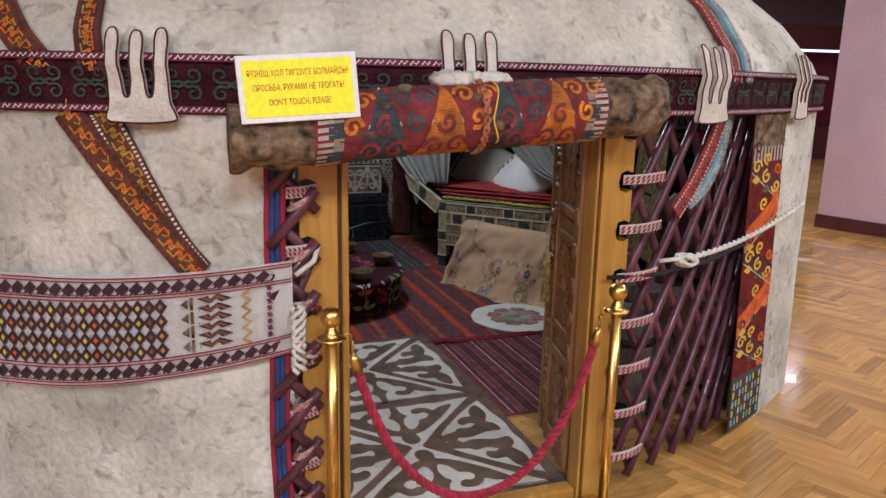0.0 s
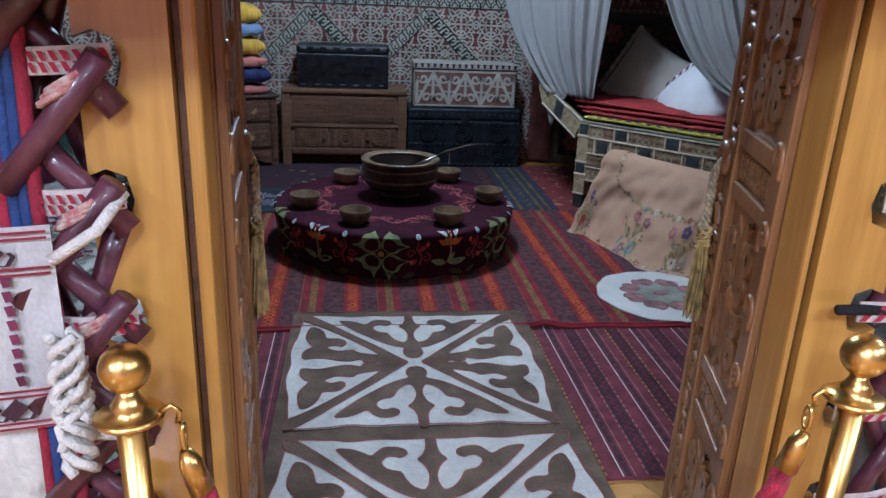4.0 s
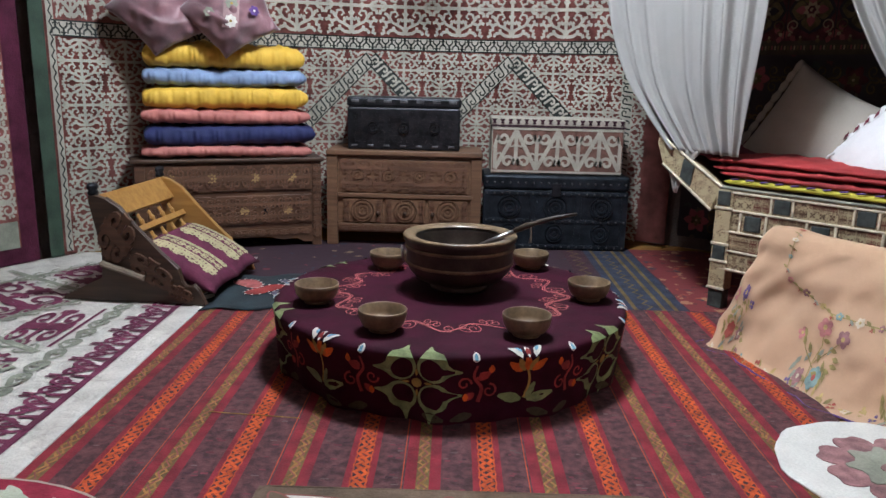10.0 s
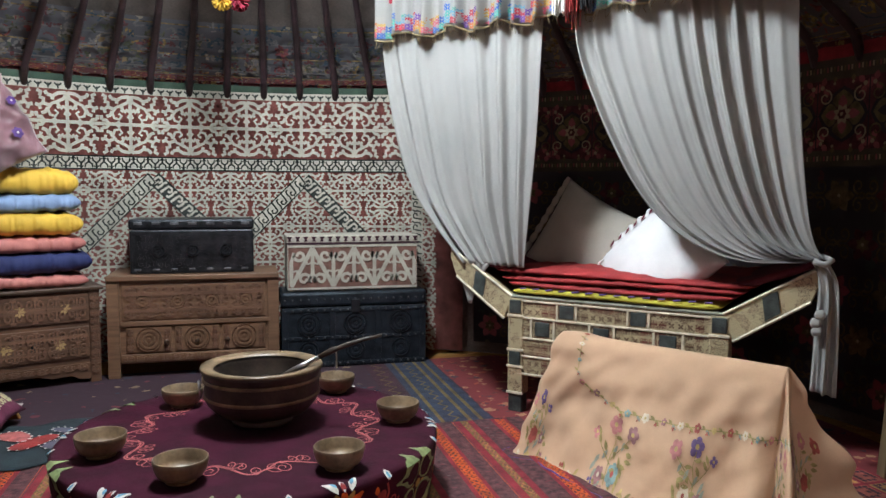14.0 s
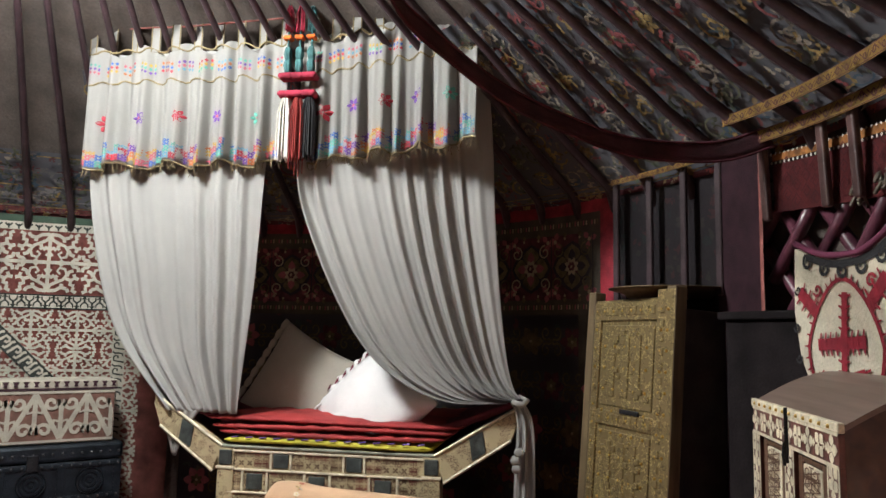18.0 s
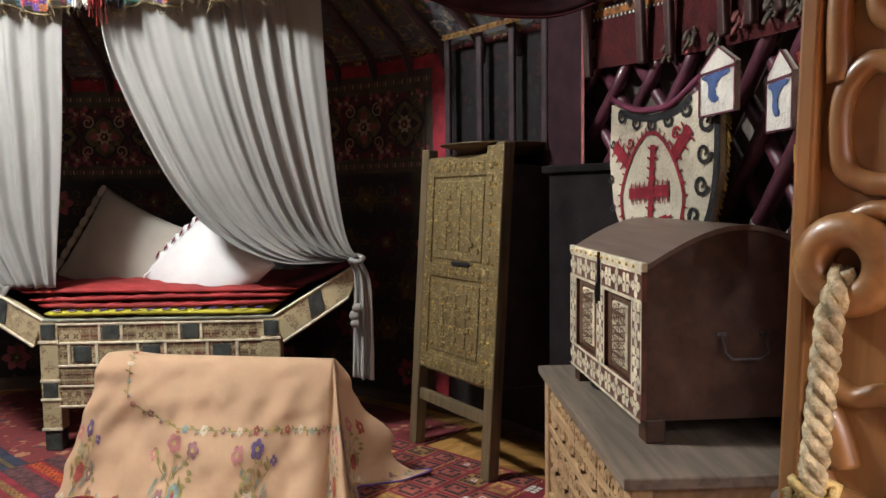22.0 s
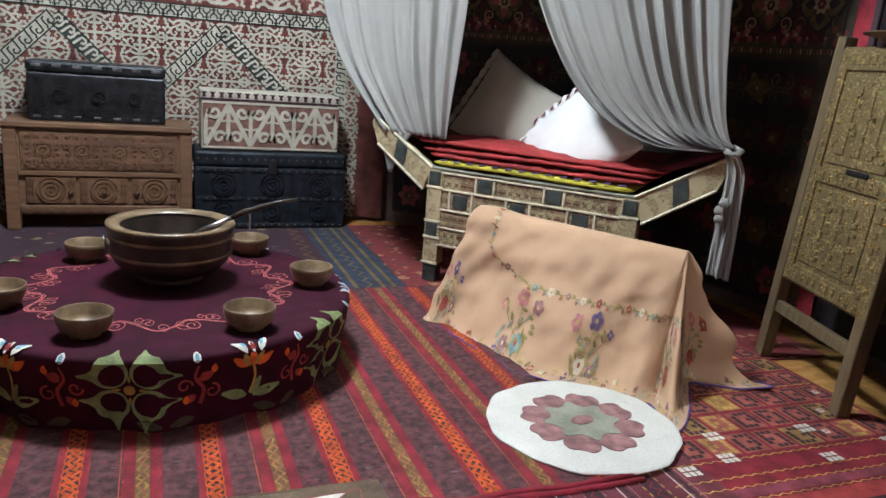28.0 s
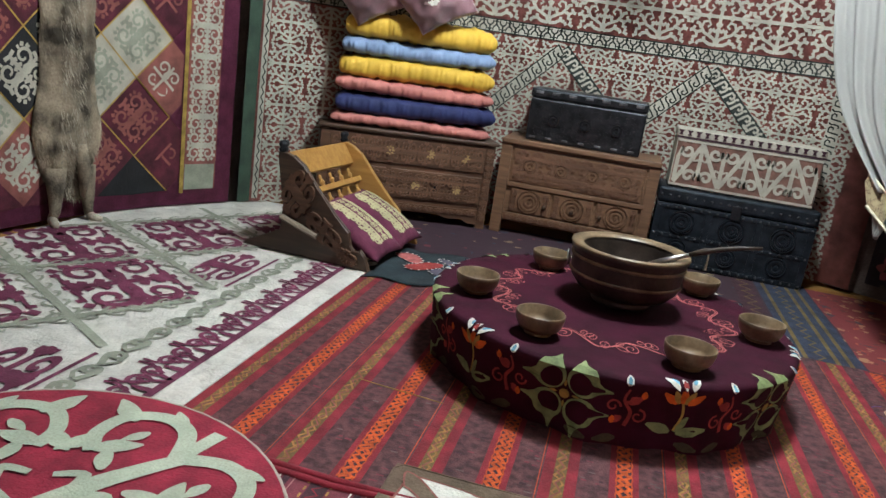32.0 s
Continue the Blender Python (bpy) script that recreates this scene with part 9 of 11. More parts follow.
for x0 in (0.06, DW / 2 + 0.03):
    w = DW / 2 - 0.09
    pn = part("panel", box(x0 + 0.05, x0 + w - 0.05, -0.008, 0.002, 0.14, 0.295, 0.004), bone, dome, "carved bone panel")
    bm = bmesh.new()
    f = lambda x, z, h: Vector((x, -0.008 - h, z))
    for k in range(3):
        tile(bm, f, local(x0 + w / 2, 0.165 + 0.052 * k, (w - 0.12) / 2, 0.025), 0.13, 0.001, 0)
    for k in range(7):
        for e in (-1, 1):
            ribbon(bm, [(x0 + 0.055, 0.15 + 0.02 * k), (x0 + w - 0.055, 0.15 + 0.02 * k + 0.02 * e)], 0.0028, f, 0.0016)
    part("panel_carving", bm, panel_brown, pn)
    pf = bmesh.new()
    for xa, xb, za, zb in ((x0 + 0.016, x0 + 0.046, 0.125, 0.31), (x0 + w - 0.046, x0 + w - 0.016, 0.125, 0.31), (x0 + 0.046, x0 + w - 0.046, 0.125, 0.137), (x0 + 0.046, x0 + w - 0.046, 0.298, 0.31)):
        merged(pf, box(xa, xb, -0.007, 0.001, za, zb, 0.002, 1))
    part("panel_frame", pf, panel_brown, pn, "dark brown panel frame")
part("hasp", box(DW / 2 - 0.004, DW / 2 + 0.004, -0.024, -0.014, 0.28, 0.41, 0.003), iron, dome, "black iron hasp")
part("lock", tube([(DW / 2, -0.024, 0.33), (DW / 2, -0.028, 0.30), (DW / 2, -0.024, 0.275)], 0.004, 6), iron, dome)
part("side_handle", tube([(DW + 0.002, 0.185, 0.245), (DW + 0.018, 0.187, 0.205), (DW + 0.018, 0.205, 0.19), (DW + 0.018, 0.275, 0.19), (DW + 0.018, 0.293, 0.205), (DW + 0.002, 0.295, 0.245)], 0.0028, 6), dull_iron, dome, "thin steel side handle", smooth=True)
for y in (0.185, 0.295):
    part("handle_plate", box(DW - 0.004, DW + 0.002, y - 0.012, y + 0.012, 0.24, 0.248), dull_iron, dome, "small handle plate")
jar = thing("grey_felt_roll", "rolled grey felt standing beside the long chest", "felt roll", pose(1.30, 0.86, 0))
part("roll", lathe([(0, 0), (0.13, 0), (0.15, 0.03), (0.155, 0.2), (0.15, 0.4), (0.12, 0.45), (0, 0.46)], 24), mat("grey_felt", (0.07, 0.062, 0.052), 0.95, var=0.2, scale=8, fine=90, bump=0.5), jar, smooth=True)

# ==== lattice wall ====
def lattice(name, label, a0, a1, z0, z1, r, step, lean, mm, rad=0.014, parent=None):
    """Crossed slats in two layers round the wall between two angles from the door's middle."""
    ob = thing(name, label, "lattice wall", pose(0, 0, 0))
    n = int(abs(a1 - a0) / step)
    for layer, (sgn, rr) in enumerate(((1, r), (-1, r - 0.026))):
        for k in range(-int(lean / step), n + int(lean / step) + 1):
            pts = []
            for q in range(13):
                t = q / 12
                a = a0 + k * step + sgn * lean * (t - 0.5) + (0 if sgn > 0 else 0)
                if not (min(a0, a1) - 0.01 <= a <= max(a0, a1) + 0.01):
                    continue
                aa = radians(a)
                pts.append((CX + rr * math.sin(aa), CY - rr * math.cos(aa), z0 + (z1 - z0) * t))
            if len(pts) > 1:
                part("slat", tube(pts, rad, 8), mm, ob, smooth=True)
    return ob


lattice("door_side_lattice", "open lattice of plum-painted slats beside the door", 13.2, 37, 0.02, 1.72, 2.885, 3.3, 21, purple_paint, 0.0175)
lat_in = lattice("inner_lattice", "plum-painted lattice wall hung with felt bags", 36, 70, 0.02, 1.66, 2.83, 4.2, 30, purple_paint, 0.024)
for k in (3, 4, 5):
    for z in (1.072, 1.046, 0.80, 0.775):
        t = (z - 0.02) / 1.64
        aa = radians(36 + 4.2 * k - 30 * (t - 0.5))
        tilt = math.degrees(math.atan2(radians(30) * 2.804, 1.64))
        part("paint_ring", lathe([(0.0245, -0.0035), (0.0262, -0.003), (0.0262, 0.003), (0.0245, 0.0035)], 14), cream_wool, lat_in, "pale painted ring", m=pose(CX + 2.804 * math.sin(aa), CY - 2.804 * math.cos(aa), z) @ pose(0, 0, 0, 0, 0, math.degrees(aa)) @ pose(0, 0, 0, 0, -tilt, 0), smooth=True)
lash = [mat("lashing_hide", (0.16, 0.13, 0.10), 0.8, var=0.3, scale=30, fine=200, bump=0.4), mat("lashing_rose", (0.30, 0.10, 0.10), 0.85, var=0.3, scale=30, fine=200, bump=0.4)]
for k, a in enumerate((57.5, 55, 52.2, 49.5, 46.2, 43.8, 41)):
    bm = bmesh.new()
    c = Vector((CX + 2.765 * math.sin(radians(a)), CY - 2.765 * math.cos(radians(a)), 1.615 + 0.02 * math.sin(k * 2.3)))
    for j in range(4):
        tube([c + Vector((0.034 * math.cos(q + j), 0.02 * math.sin(q + 2 * j), 0.018 * math.sin(2 * q + j) + 0.012 * (j - 1.5))) for q in [0.5 * i for i in range(12)]], 0.0052, 5, bm)
    part("lashing", bm, lash[1 if k == 3 else 0], lat_in, "knotted hide lashing", smooth=True)
lattice("lattice_end", "plum-painted lattice end tied to the door post", -16.5, -11.0, 0.05, 1.6, 2.90, 3.4, 11, purple_paint, 0.02)

# ==== things hung on the lattice ====
def wx(deg):
    return radians(90 - deg) * 2.74
shield = thing("felt_shield_bag", "cream felt wall bag with red and black ornament and tassels", "wall bag", pose(0, 0, 0))
SCX, SZ = wx(-34.3), 1.21
SH = [(-0.27, 0.26), (-0.2, 0.235), (-0.1, 0.205), (0, 0.195), (0.1, 0.205), (0.2, 0.24), (0.29, 0.29), (0.29, 0.0), (0.25, -0.14), (0.16, -0.25), (0.05, -0.30), (-0.05, -0.30), (-0.17, -0.23), (-0.25, -0.1), (-0.28, 0.05)]
bm = bmesh.new()
SA = radians(90 + 34.3)
fs = lambda x, y, h: Vector((CX + (2.69 - h) * math.sin(SA) + 1.13 * x * math.cos(SA), CY + (2.69 - h) * math.cos(SA) - 1.13 * x * math.sin(SA), SZ + y))
patch(bm, SH, fs, 0.02, 0, True)
part("bag", bm, mat("cream_bag_felt", (0.60, 0.545, 0.42), 0.95, var=0.1, scale=9, fine=110, bump=0.4), shield, "cream felt bag")
part("top_strap", tube([fs(x, y, 0.03) for x, y in curve([(-0.25, 0.275), (-0.12, 0.225), (0.0, 0.21), (0.1, 0.22), (0.27, 0.30)])], 0.010, 8), plum, shield, "dark red strap", smooth=True)


def egg(t):
    """Pointed oval round the cross."""
    c, q = math.cos(t), math.sin(t)
    return (-0.03 + 0.17 * c * (1 - 0.28 * max(0.0, q)), -0.06 + (0.20 if q > 0 else 0.20) * q)


def spiky(p, q, w, tooth=0.03):
    ribbon(bm, [p, q], w, fs, 0.025)
    L = math.hypot(q[0] - p[0], q[1] - p[1])
    n = max(2, int(L / tooth))
    dx, dy = (q[0] - p[0]) / L, (q[1] - p[1]) / L
    for k in range(n):
        t = (k + 0.5) / n
        for s in (-1, 1):
            b = (p[0] + (q[0] - p[0]) * t, p[1] + (q[1] - p[1]) * t)
            ribbon(bm, [b, (b[0] - s * dy * w * 1.0 + dx * 0.008, b[1] + s * dx * w * 1.0 + dy * 0.008)], 0.012, fs, 0.026, 0.5)


bm = bmesh.new()
ring_pts = [egg(2 * math.pi * k / 36) for k in range(37)]
ribbon(bm, ring_pts, 0.013, fs, 0.024)
for k in range(0, 36):
    (x, y), n = ring_pts[k], 0.022
    a = 2 * math.pi * k / 36
    ribbon(bm, [(x, y), (x + n * math.cos(a), y + n * math.sin(a))], 0.009, fs, 0.024, 0.6)
spiky((-0.035, -0.25), (-0.015, 0.10), 0.026)
spiky((-0.15, -0.055), (0.07, -0.045), 0.036, 0.024)
for p, q, w in (((-0.155, 0.045), (-0.24, 0.115), 0.042), ((0.085, 0.055), (0.165, 0.135), 0.042), ((-0.11, -0.23), (-0.165, -0.15), 0.045), ((0.06, -0.22), (0.035, -0.125), 0.05)):
    spiky(p, q, w)
for x, y, a in ((-0.145, 0.115, 200), (0.10, 0.125, 20)):
    ribbon(bm, spiral(x, y, 0.022, a, 1.1, 0.25, 9), 0.009, fs, 0.025)
part("red_ornament", bm, mat("crimson_felt", (0.26, 0.016, 0.03), 0.95, var=0.15, scale=20, fine=200), shield, "red felt cross ornament")
bm = bmesh.new()
ribbon(bm, curve([(-0.20, 0.225), (-0.1, 0.195), (0, 0.185), (0.1, 0.195), (0.17, 0.225)]), 0.022, fs, 0.024)
ribbon(bm, curve([(0.28, 0.2), (0.277, 0.0), (0.24, -0.14), (0.15, -0.245), (0.05, -0.29)]), 0.022, fs, 0.024)
for k in range(5):
    x = -0.19 + 0.085 * k
    ribbon(bm, spiral(x, 0.165 + 1.2 * x * x, 0.026, 110, 1.3, 0.2, 12), 0.013, fs, 0.025, 0.3)
for x, y, a in ((0.255, 0.15, 20), (0.25, 0.06, 10), (0.24, -0.03, 0), (0.21, -0.12, -20), (0.15, -0.20, -40), (0.08, -0.25, -60)):
    ribbon(bm, spiral(x - 0.022, y, 0.033, a - 10, -1.2, 0.2, 14), 0.014, fs, 0.025, 0.3)
for y in (0.12, 0.0, -0.1):
    ribbon(bm, spiral(-0.262 + 0.1 * abs(y), y, 0.018, 180, 1.1, 0.25, 8), 0.008, fs, 0.025)
tagged(part("scroll_edge", bm, black_felt, shield, "black scroll edge"), kind="stuff")
bm = bmesh.new()
for k in range(40):
    t = k / 40
    x, y = 0.29 - 0.2 * t, 0.25 - 0.5 * t
    p = fs(0.28 - 0.06 * t ** 3 * 3, 0.25 - 0.52 * t, 0.01)
    tube([p, p + Vector((0.0, -0.01, -0.02)), p + Vector((-0.01, -0.03, -0.05 - 0.02 * random.random()))], 0.003, 3, bm, False)
part("yellow_fringe", bm, ochre_wool, shield, "yellow thread fringe")
for i, (deg, zc) in enumerate(((-42.2, 1.449), (-49.3, 1.376))):
    pc = thing("house_shaped_pouch", "small white felt pouch with a pointed top and blue tongue", "pouch", pose(0, 0, 0), "pouches on the lattice")
    f = (lambda dd, zz, ws: (lambda x, y, h: on_wall(2.67)(radians(90 - dd) * 2.67 + x * ws, zz + y * 0.76, h)))(deg, zc, (1.3, 0.85)[i])
    bm = bmesh.new()
    patch(bm, [(-0.075, -0.11), (0.075, -0.11), (0.075, 0.055), (0.0, 0.125), (-0.075, 0.055)], f, 0.013, 0, True)
    part("pouch", bm, felt_white, pc, "white felt pouch")
    bm = bmesh.new()
    ribbon(bm, [(-0.075, -0.11), (0.075, -0.11), (0.075, 0.055), (0.0, 0.125), (-0.075, 0.055), (-0.075, -0.11)], 0.008, f, 0.015)
    ribbon(bm, [(-0.075, 0.04), (0.075, 0.04)], 0.010, f, 0.016)
    part("edge", bm, maroon, pc, "dark red edge")
    bm = bmesh.new()
    patch(bm, smoothed([(-0.062, 0.035), (0.062, 0.035), (0.055, 0.018), (0.02, 0.012), (0.0, -0.01), (-0.006, -0.035), (0.018, -0.062), (-0.012, -0.072), (-0.036, -0.045), (-0.032, -0.01), (-0.04, 0.012), (-0.06, 0.02)], 1), f, 0.0165)
    part("blue_tongue", bm, mat("blue_felt", (0.05, 0.09, 0.22), 0.9), pc, "blue felt tongue")
redh = thing("red_embroidered_hanging", "red embroidered strip with yellow corners beside the door", "wall hanging", pose(0, 0, 0))
f = lambda x, y, h: on_wall(2.68)(radians(90 + 50.5) * 2.68 + x, y, h)
bm = bmesh.new()
strip(bm, f, -0.03, 0.40, 1.04, 1.46, 0.0, 0, 6, 4)
bmesh.ops.solidify(bm, geom=bm.faces[:], thickness=0.006)
part("cloth", bm, mat("hanging_red", (0.34, 0.062, 0.04), 0.92, var=0.2, scale=14, fine=200, bump=0.3), redh)
bm = bmesh.new()
for k in range(6):
    for j in range(4):
        tile(bm, f, local(0.04 + 0.09 * j, 1.08 + 0.065 * k, 0.032), 0.25, 0.004, k % 2)
for k in range(3):
    strip(bm, f, -0.025, 0.012, 1.05 + 0.17 * k, 1.09 + 0.17 * k, 0.004, 2)
for k in range(26):
    flower(bm, f, 0.022, 1.05 + 0.0156 * k, 0.004, 4, 3, 3, 0.005, 1)
part("embroidery", bm, [maroon, rug_dark, ochre_wool, white_thread], redh)

# ==== pelt ====
pelt = thing("wolf_pelt", "grey-brown fur pelt with hanging paws on the wall", "pelt", pose(0, 0, 0))
PX = arc_x(168.2)
fp = lambda x, y, h: W(PX + x, y, h)
def pelt_f(u, v):
    z = 1.75 - 1.6 * v
    wdt = 0.115 + 0.035 * math.sin(v * 3.0) + 0.055 * math.exp(-((v - 0.80) / 0.11) ** 2) - 0.05 * max(0.0, v - 0.93) / 0.07
    x = (u - 0.5) * 2 * wdt
    bulge = (0.05 + 0.03 * math.exp(-((v - 0.80) / 0.1) ** 2)) * (1 - (2 * u - 1) ** 2) + 0.02 * noise.noise(Vector((u * 7, v * 16, 0)))
    return fp(x, z, 0.012 + bulge)
bm = sheet(pelt_f, 24, 60, 0.004)
part("hide", bm, pelt_fur, pelt, smooth=True)
paw_fur = mat("pale_paw_fur", (0.50, 0.43, 0.33), 0.95, var=0.3, scale=9, fine=90, bump=1.0)
for sx, px in ((-0.085, -0.12), (0.085, 0.10)):
    part("leg", tube([fp(sx, 0.30, 0.04), fp(sx * 1.1, 0.17, 0.055), fp(sx * 1.15, 0.08, 0.055), fp(px, 0.05, 0.06)], [0.055, 0.036, 0.025, 0.022], 10), pelt_fur, pelt, smooth=True)
    part("paw", tube([fp(px, 0.052, 0.06), fp(px * 1.05, 0.038, 0.085), fp(px * 1.25, 0.034, 0.125)], [0.022, 0.024, 0.014], 10), paw_fur, pelt, "pale paw", smooth=True)
part("tail", tube([fp(0.02, 0.42, 0.09), fp(0.03, 0.28, 0.11), fp(0.03, 0.16, 0.10)], [0.028, 0.034, 0.012], 10), pelt_fur, pelt, "hanging tail", smooth=True)
for name_, mm_, n_, mid in (("fur", pelt_fur, 5200, 1.0), ("pale_fur", paw_fur, 1700, 0.45)):
    bm = bmesh.new()
    for k in range(n_):
        u, v = 0.5 + (random.random() - 0.5) * mid, random.random()
        p = pelt_f(u, v)
        nrm = Vector((CX - p.x, CY - p.y, 0)).normalized()
        d = (Vector((random.uniform(-0.25, 0.25), random.uniform(-0.25, 0.25), -1)) + nrm * 0.45).normalized()
        a = Vector((-nrm.y, nrm.x, 0)) * 0.0019
        bm.faces.new([bm.verts.new(q) for q in (p - a, p + a, p + d * random.uniform(0.025, 0.055))])
    tagged(part(name_, bm, mm_, pelt, "grey-brown guard hair" if mid == 1.0 else "pale hair along the back"), kind="stuff")

# ==== churn behind the door leaf ====
grey_canvas = mat("grey_canvas", (0.15, 0.14, 0.125), 0.95, var=0.2, scale=9, fine=150, bump=0.4)
churn_wood = wood("churn_wood", (0.13, 0.115, 0.095), (0.065, 0.056, 0.045), 0.65, "Z", 6, 0.0)
churn_cloth = mat("churn_cloth", (0.10, 0.088, 0.072), 0.95, var=0.25, scale=9, fine=120, bump=0.5)
churn = thing("wooden_churn", "dark grey wooden churn with a cloth-covered top beside the chest", "churn", pose(1.11, 0.74, 0))
part("barrel", lathe([(0, 0.0), (0.105, 0.0), (0.11, 0.01), (0.125, 0.25), (0.128, 0.40), (0.12, 0.50), (0, 0.50)], 32), churn_wood, churn, smooth=True)
for z in (0.10, 0.43):
    part("hoop", lathe([(0.118 + z * 0.02, z), (0.128 + z * 0.02, z + 0.005), (0.128 + z * 0.02, z + 0.035), (0.118 + z * 0.02, z + 0.04)], 32), iron, churn, "dark iron hoop", smooth=True)
part("cloth_cover", lathe([(0.124, 0.47), (0.13, 0.50), (0.122, 0.57), (0.09, 0.62), (0.05, 0.635), (0, 0.635)], 32), grey_canvas, churn, "dark grey cloth over the shoulder", smooth=True)
part("knob", lathe([(0.035, 0.63), (0.052, 0.65), (0.06, 0.68), (0.055, 0.71), (0.03, 0.728), (0, 0.732)], 24), churn_wood, churn, smooth=True)

# ==== door ====
lace_tie = mat("tie_cord", (0.30, 0.06, 0.07), 0.9, var=0.3, scale=60, fine=200, bump=0.4, col2=(0.6, 0.5, 0.42))
door = thing("door_1", "open carved double door of the yurt with golden posts", "door", pose(0, 0.17, 0), kind="structure")
for s, x_in, x_out in ((-1, 0.475, 0.60), (1, 0.53, 0.66)):
    out = [(s * x_in, 0.0), (s * x_in, 1.66)]
    edge = [(s * x_out, 1.66)]
    for zc in (1.50, 1.31, 1.12, 0.93, 0.74, 0.55, 0.36, 0.17):
        edge += [(s * (x_out + dx), zc + dz) for dx, dz in ((0, 0.035), (-0.025, 0.045), (-0.052, 0.035), (-0.06, 0), (-0.052, -0.03), (-0.025, -0.04), (0, -0.03))]
    edge += [(s * x_out, 0.0)]
    part("post", prism(out + edge, -0.02, 0.045, None, 0.0), door_wood, door, "golden wooden post with lacing notches")
    x0, x1 = x_in - 0.002, (0.437 if s < 0 else 0.502)
    # Dark brown strip stands in for the shade in the groove.
    part("groove_strip", box(min(s * x0, s * (x0 - 0.012)), max(s * x0, s * (x0 - 0.012)), 0.0, 0.045, 0.0, 1.66), brown_wood, door, "dark strip for the shaded groove beside the post")
    part("door_stop", box(min(s * (x0 - 0.013), s * x1), max(s * (x0 - 0.013), s * x1), -0.022, 0.06, 0.0, 1.66, 0.006), door_wood, door)
part("threshold", box(-0.436, 0.501, -0.01, 0.06, 0.0, 0.05, 0.008), door_wood, door)
part("lintel", box(-0.60, 0.66, -0.015, 0.04, 1.662, 1.72, 0.006), door_wood, door)


def leaf(name, m, width, face):
    lf = part(name, box(0, width, -0.016, 0.016, 0.07, 1.58, 0.004), carved_wood, door, "dark carved door leaf", m=m)
    f = lambda x, z, h: Vector((x, face * (0.016 + h), z))
    for z0, z1 in ((0.07, 0.16), (0.50, 0.545), (0.625, 0.66), (1.03, 1.065), (1.135, 1.175), (1.50, 1.58)):
        part("rail", box(0.05, width - 0.12, min(face * 0.014, face * 0.03), max(face * 0.014, face * 0.03), z0, z1, 0.004), carved_wood, lf)
    for x0, x1, d in ((0.0, 0.055, 0.032), (width - 0.12, width, 0.021)):
        part("stile", box(x0, x1, min(face * 0.014, face * d), max(face * 0.014, face * d), 0.07, 1.58, 0.004), carved_wood, lf)
    for z0, z1 in ((0.17, 0.49), (0.67, 1.02), (1.185, 1.49)):
        bm = bmesh.new()
        cx, cz, hw, hh = width / 2 - 0.033, (z0 + z1) / 2, (width - 0.20) / 2, (z1 - z0) / 2
        for sx in (-1, 1):
            for sz in (-1, 1):
                for ox, oz, r, tn in ((0.55, 0.62, 0.32, 1.2), (0.5, 0.2, 0.26, -1.1)):
                    pts = spiral(0, 0, r, 200, tn, 0.2, 14)
                    ribbon(bm, [(cx + sx * hw * (ox + px), cz + sz * hh * (oz + pz * 0.62)) for px, pz in pts], 0.024, f, 0.013, 0.3, 0, True)
                ribbon(bm, [(cx, cz), (cx + sx * hw * 0.2, cz + sz * hh * 0.35), (cx + sx * hw * 0.1, cz + sz * hh * 0.75), (cx + sx * hw * 0.35, cz + sz * hh * 0.95)], 0.022, f, 0.012, 0.3, 0, True)
        pn = part("panel_carving", bm, carved_wood, lf, "deep scroll carving")
        md = part("medallion", lathe([(0, 0.022), (0.012, 0.02), (0.022, 0.01), (0.026, 0.0)], 16), carved_wood, lf, m=Matrix.Translation((cx, face * 0.016, cz)) @ Matrix.Diagonal((1, 1, 1.5, 1)) @ Matrix.Rotation(radians(-90 * face), 4, "X"), smooth=True)
    for z in (0.585, 1.10):
        bm = bmesh.new()
        for k in range(5):
            tile(bm, f, local(0.065 + (width - 0.195) * (k + 0.5) / 5, z, (width - 0.195) / 11, 0.028), 0.4, 0.008, 0, CURLS, True)
        part("band_carving", bm, carved_wood, lf, "carved leaf band")
    g2 = lambda a, b, h: Vector((a, face * (0.02 + h), b))
    bm = bmesh.new()
    merged(bm, box(width - 0.015, width, min(face * 0.015, face * 0.034), max(face * 0.015, face * 0.034), 0.07, 1.58, 0.003))
    merged(bm, box(width - 0.118, width - 0.106, min(face * 0.015, face * 0.034), max(face * 0.015, face * 0.034), 0.07, 1.58, 0.003))
    part("stile_edge", bm, carved_wood, lf, "plain raised edge of the stile")
    bm = bmesh.new()
    xc = width - 0.061
    for k in range(-4, 2):
        z = 1.155 + 0.235 * k
        sg = 1 if k % 2 else -1
        if k != -1:
            tube([g2(xc + sg * px, z + 0.10 + pz, 0.004) for px, pz in curve([(-0.034, -0.03), (-0.036, 0.03), (-0.022, 0.064), (0.006, 0.07), (0.028, 0.052), (0.03, 0.022), (0.012, 0.006), (-0.006, 0.014), (-0.008, 0.034), (0.006, 0.042)], 5)], 0.0095, 10, bm)
        tube([g2(xc + sg * px, z + pz, 0.003) for px, pz in curve([(0.034, 0.085), (0.012, 0.075), (-0.012, 0.082), (-0.03, 0.062), (-0.032, 0.03), (-0.026, 0.006), (-0.004, -0.004), (0.024, 0.0), (0.034, 0.014)], 5)], 0.0085, 10, bm)
        tube([g2(xc + sg * px, z + pz, 0.003) for px, pz in curve([(0.014, 0.022), (0.022, 0.045), (0.034, 0.066)], 5)], 0.011, 10, bm)
        tube([g2(xc - sg * px, z - 0.052 + pz, 0.003) for px, pz in curve([(-0.03, 0.0), (-0.018, 0.022), (0.0, 0.03), (0.02, 0.022), (0.034, 0.004)], 5)], 0.008, 10, bm)
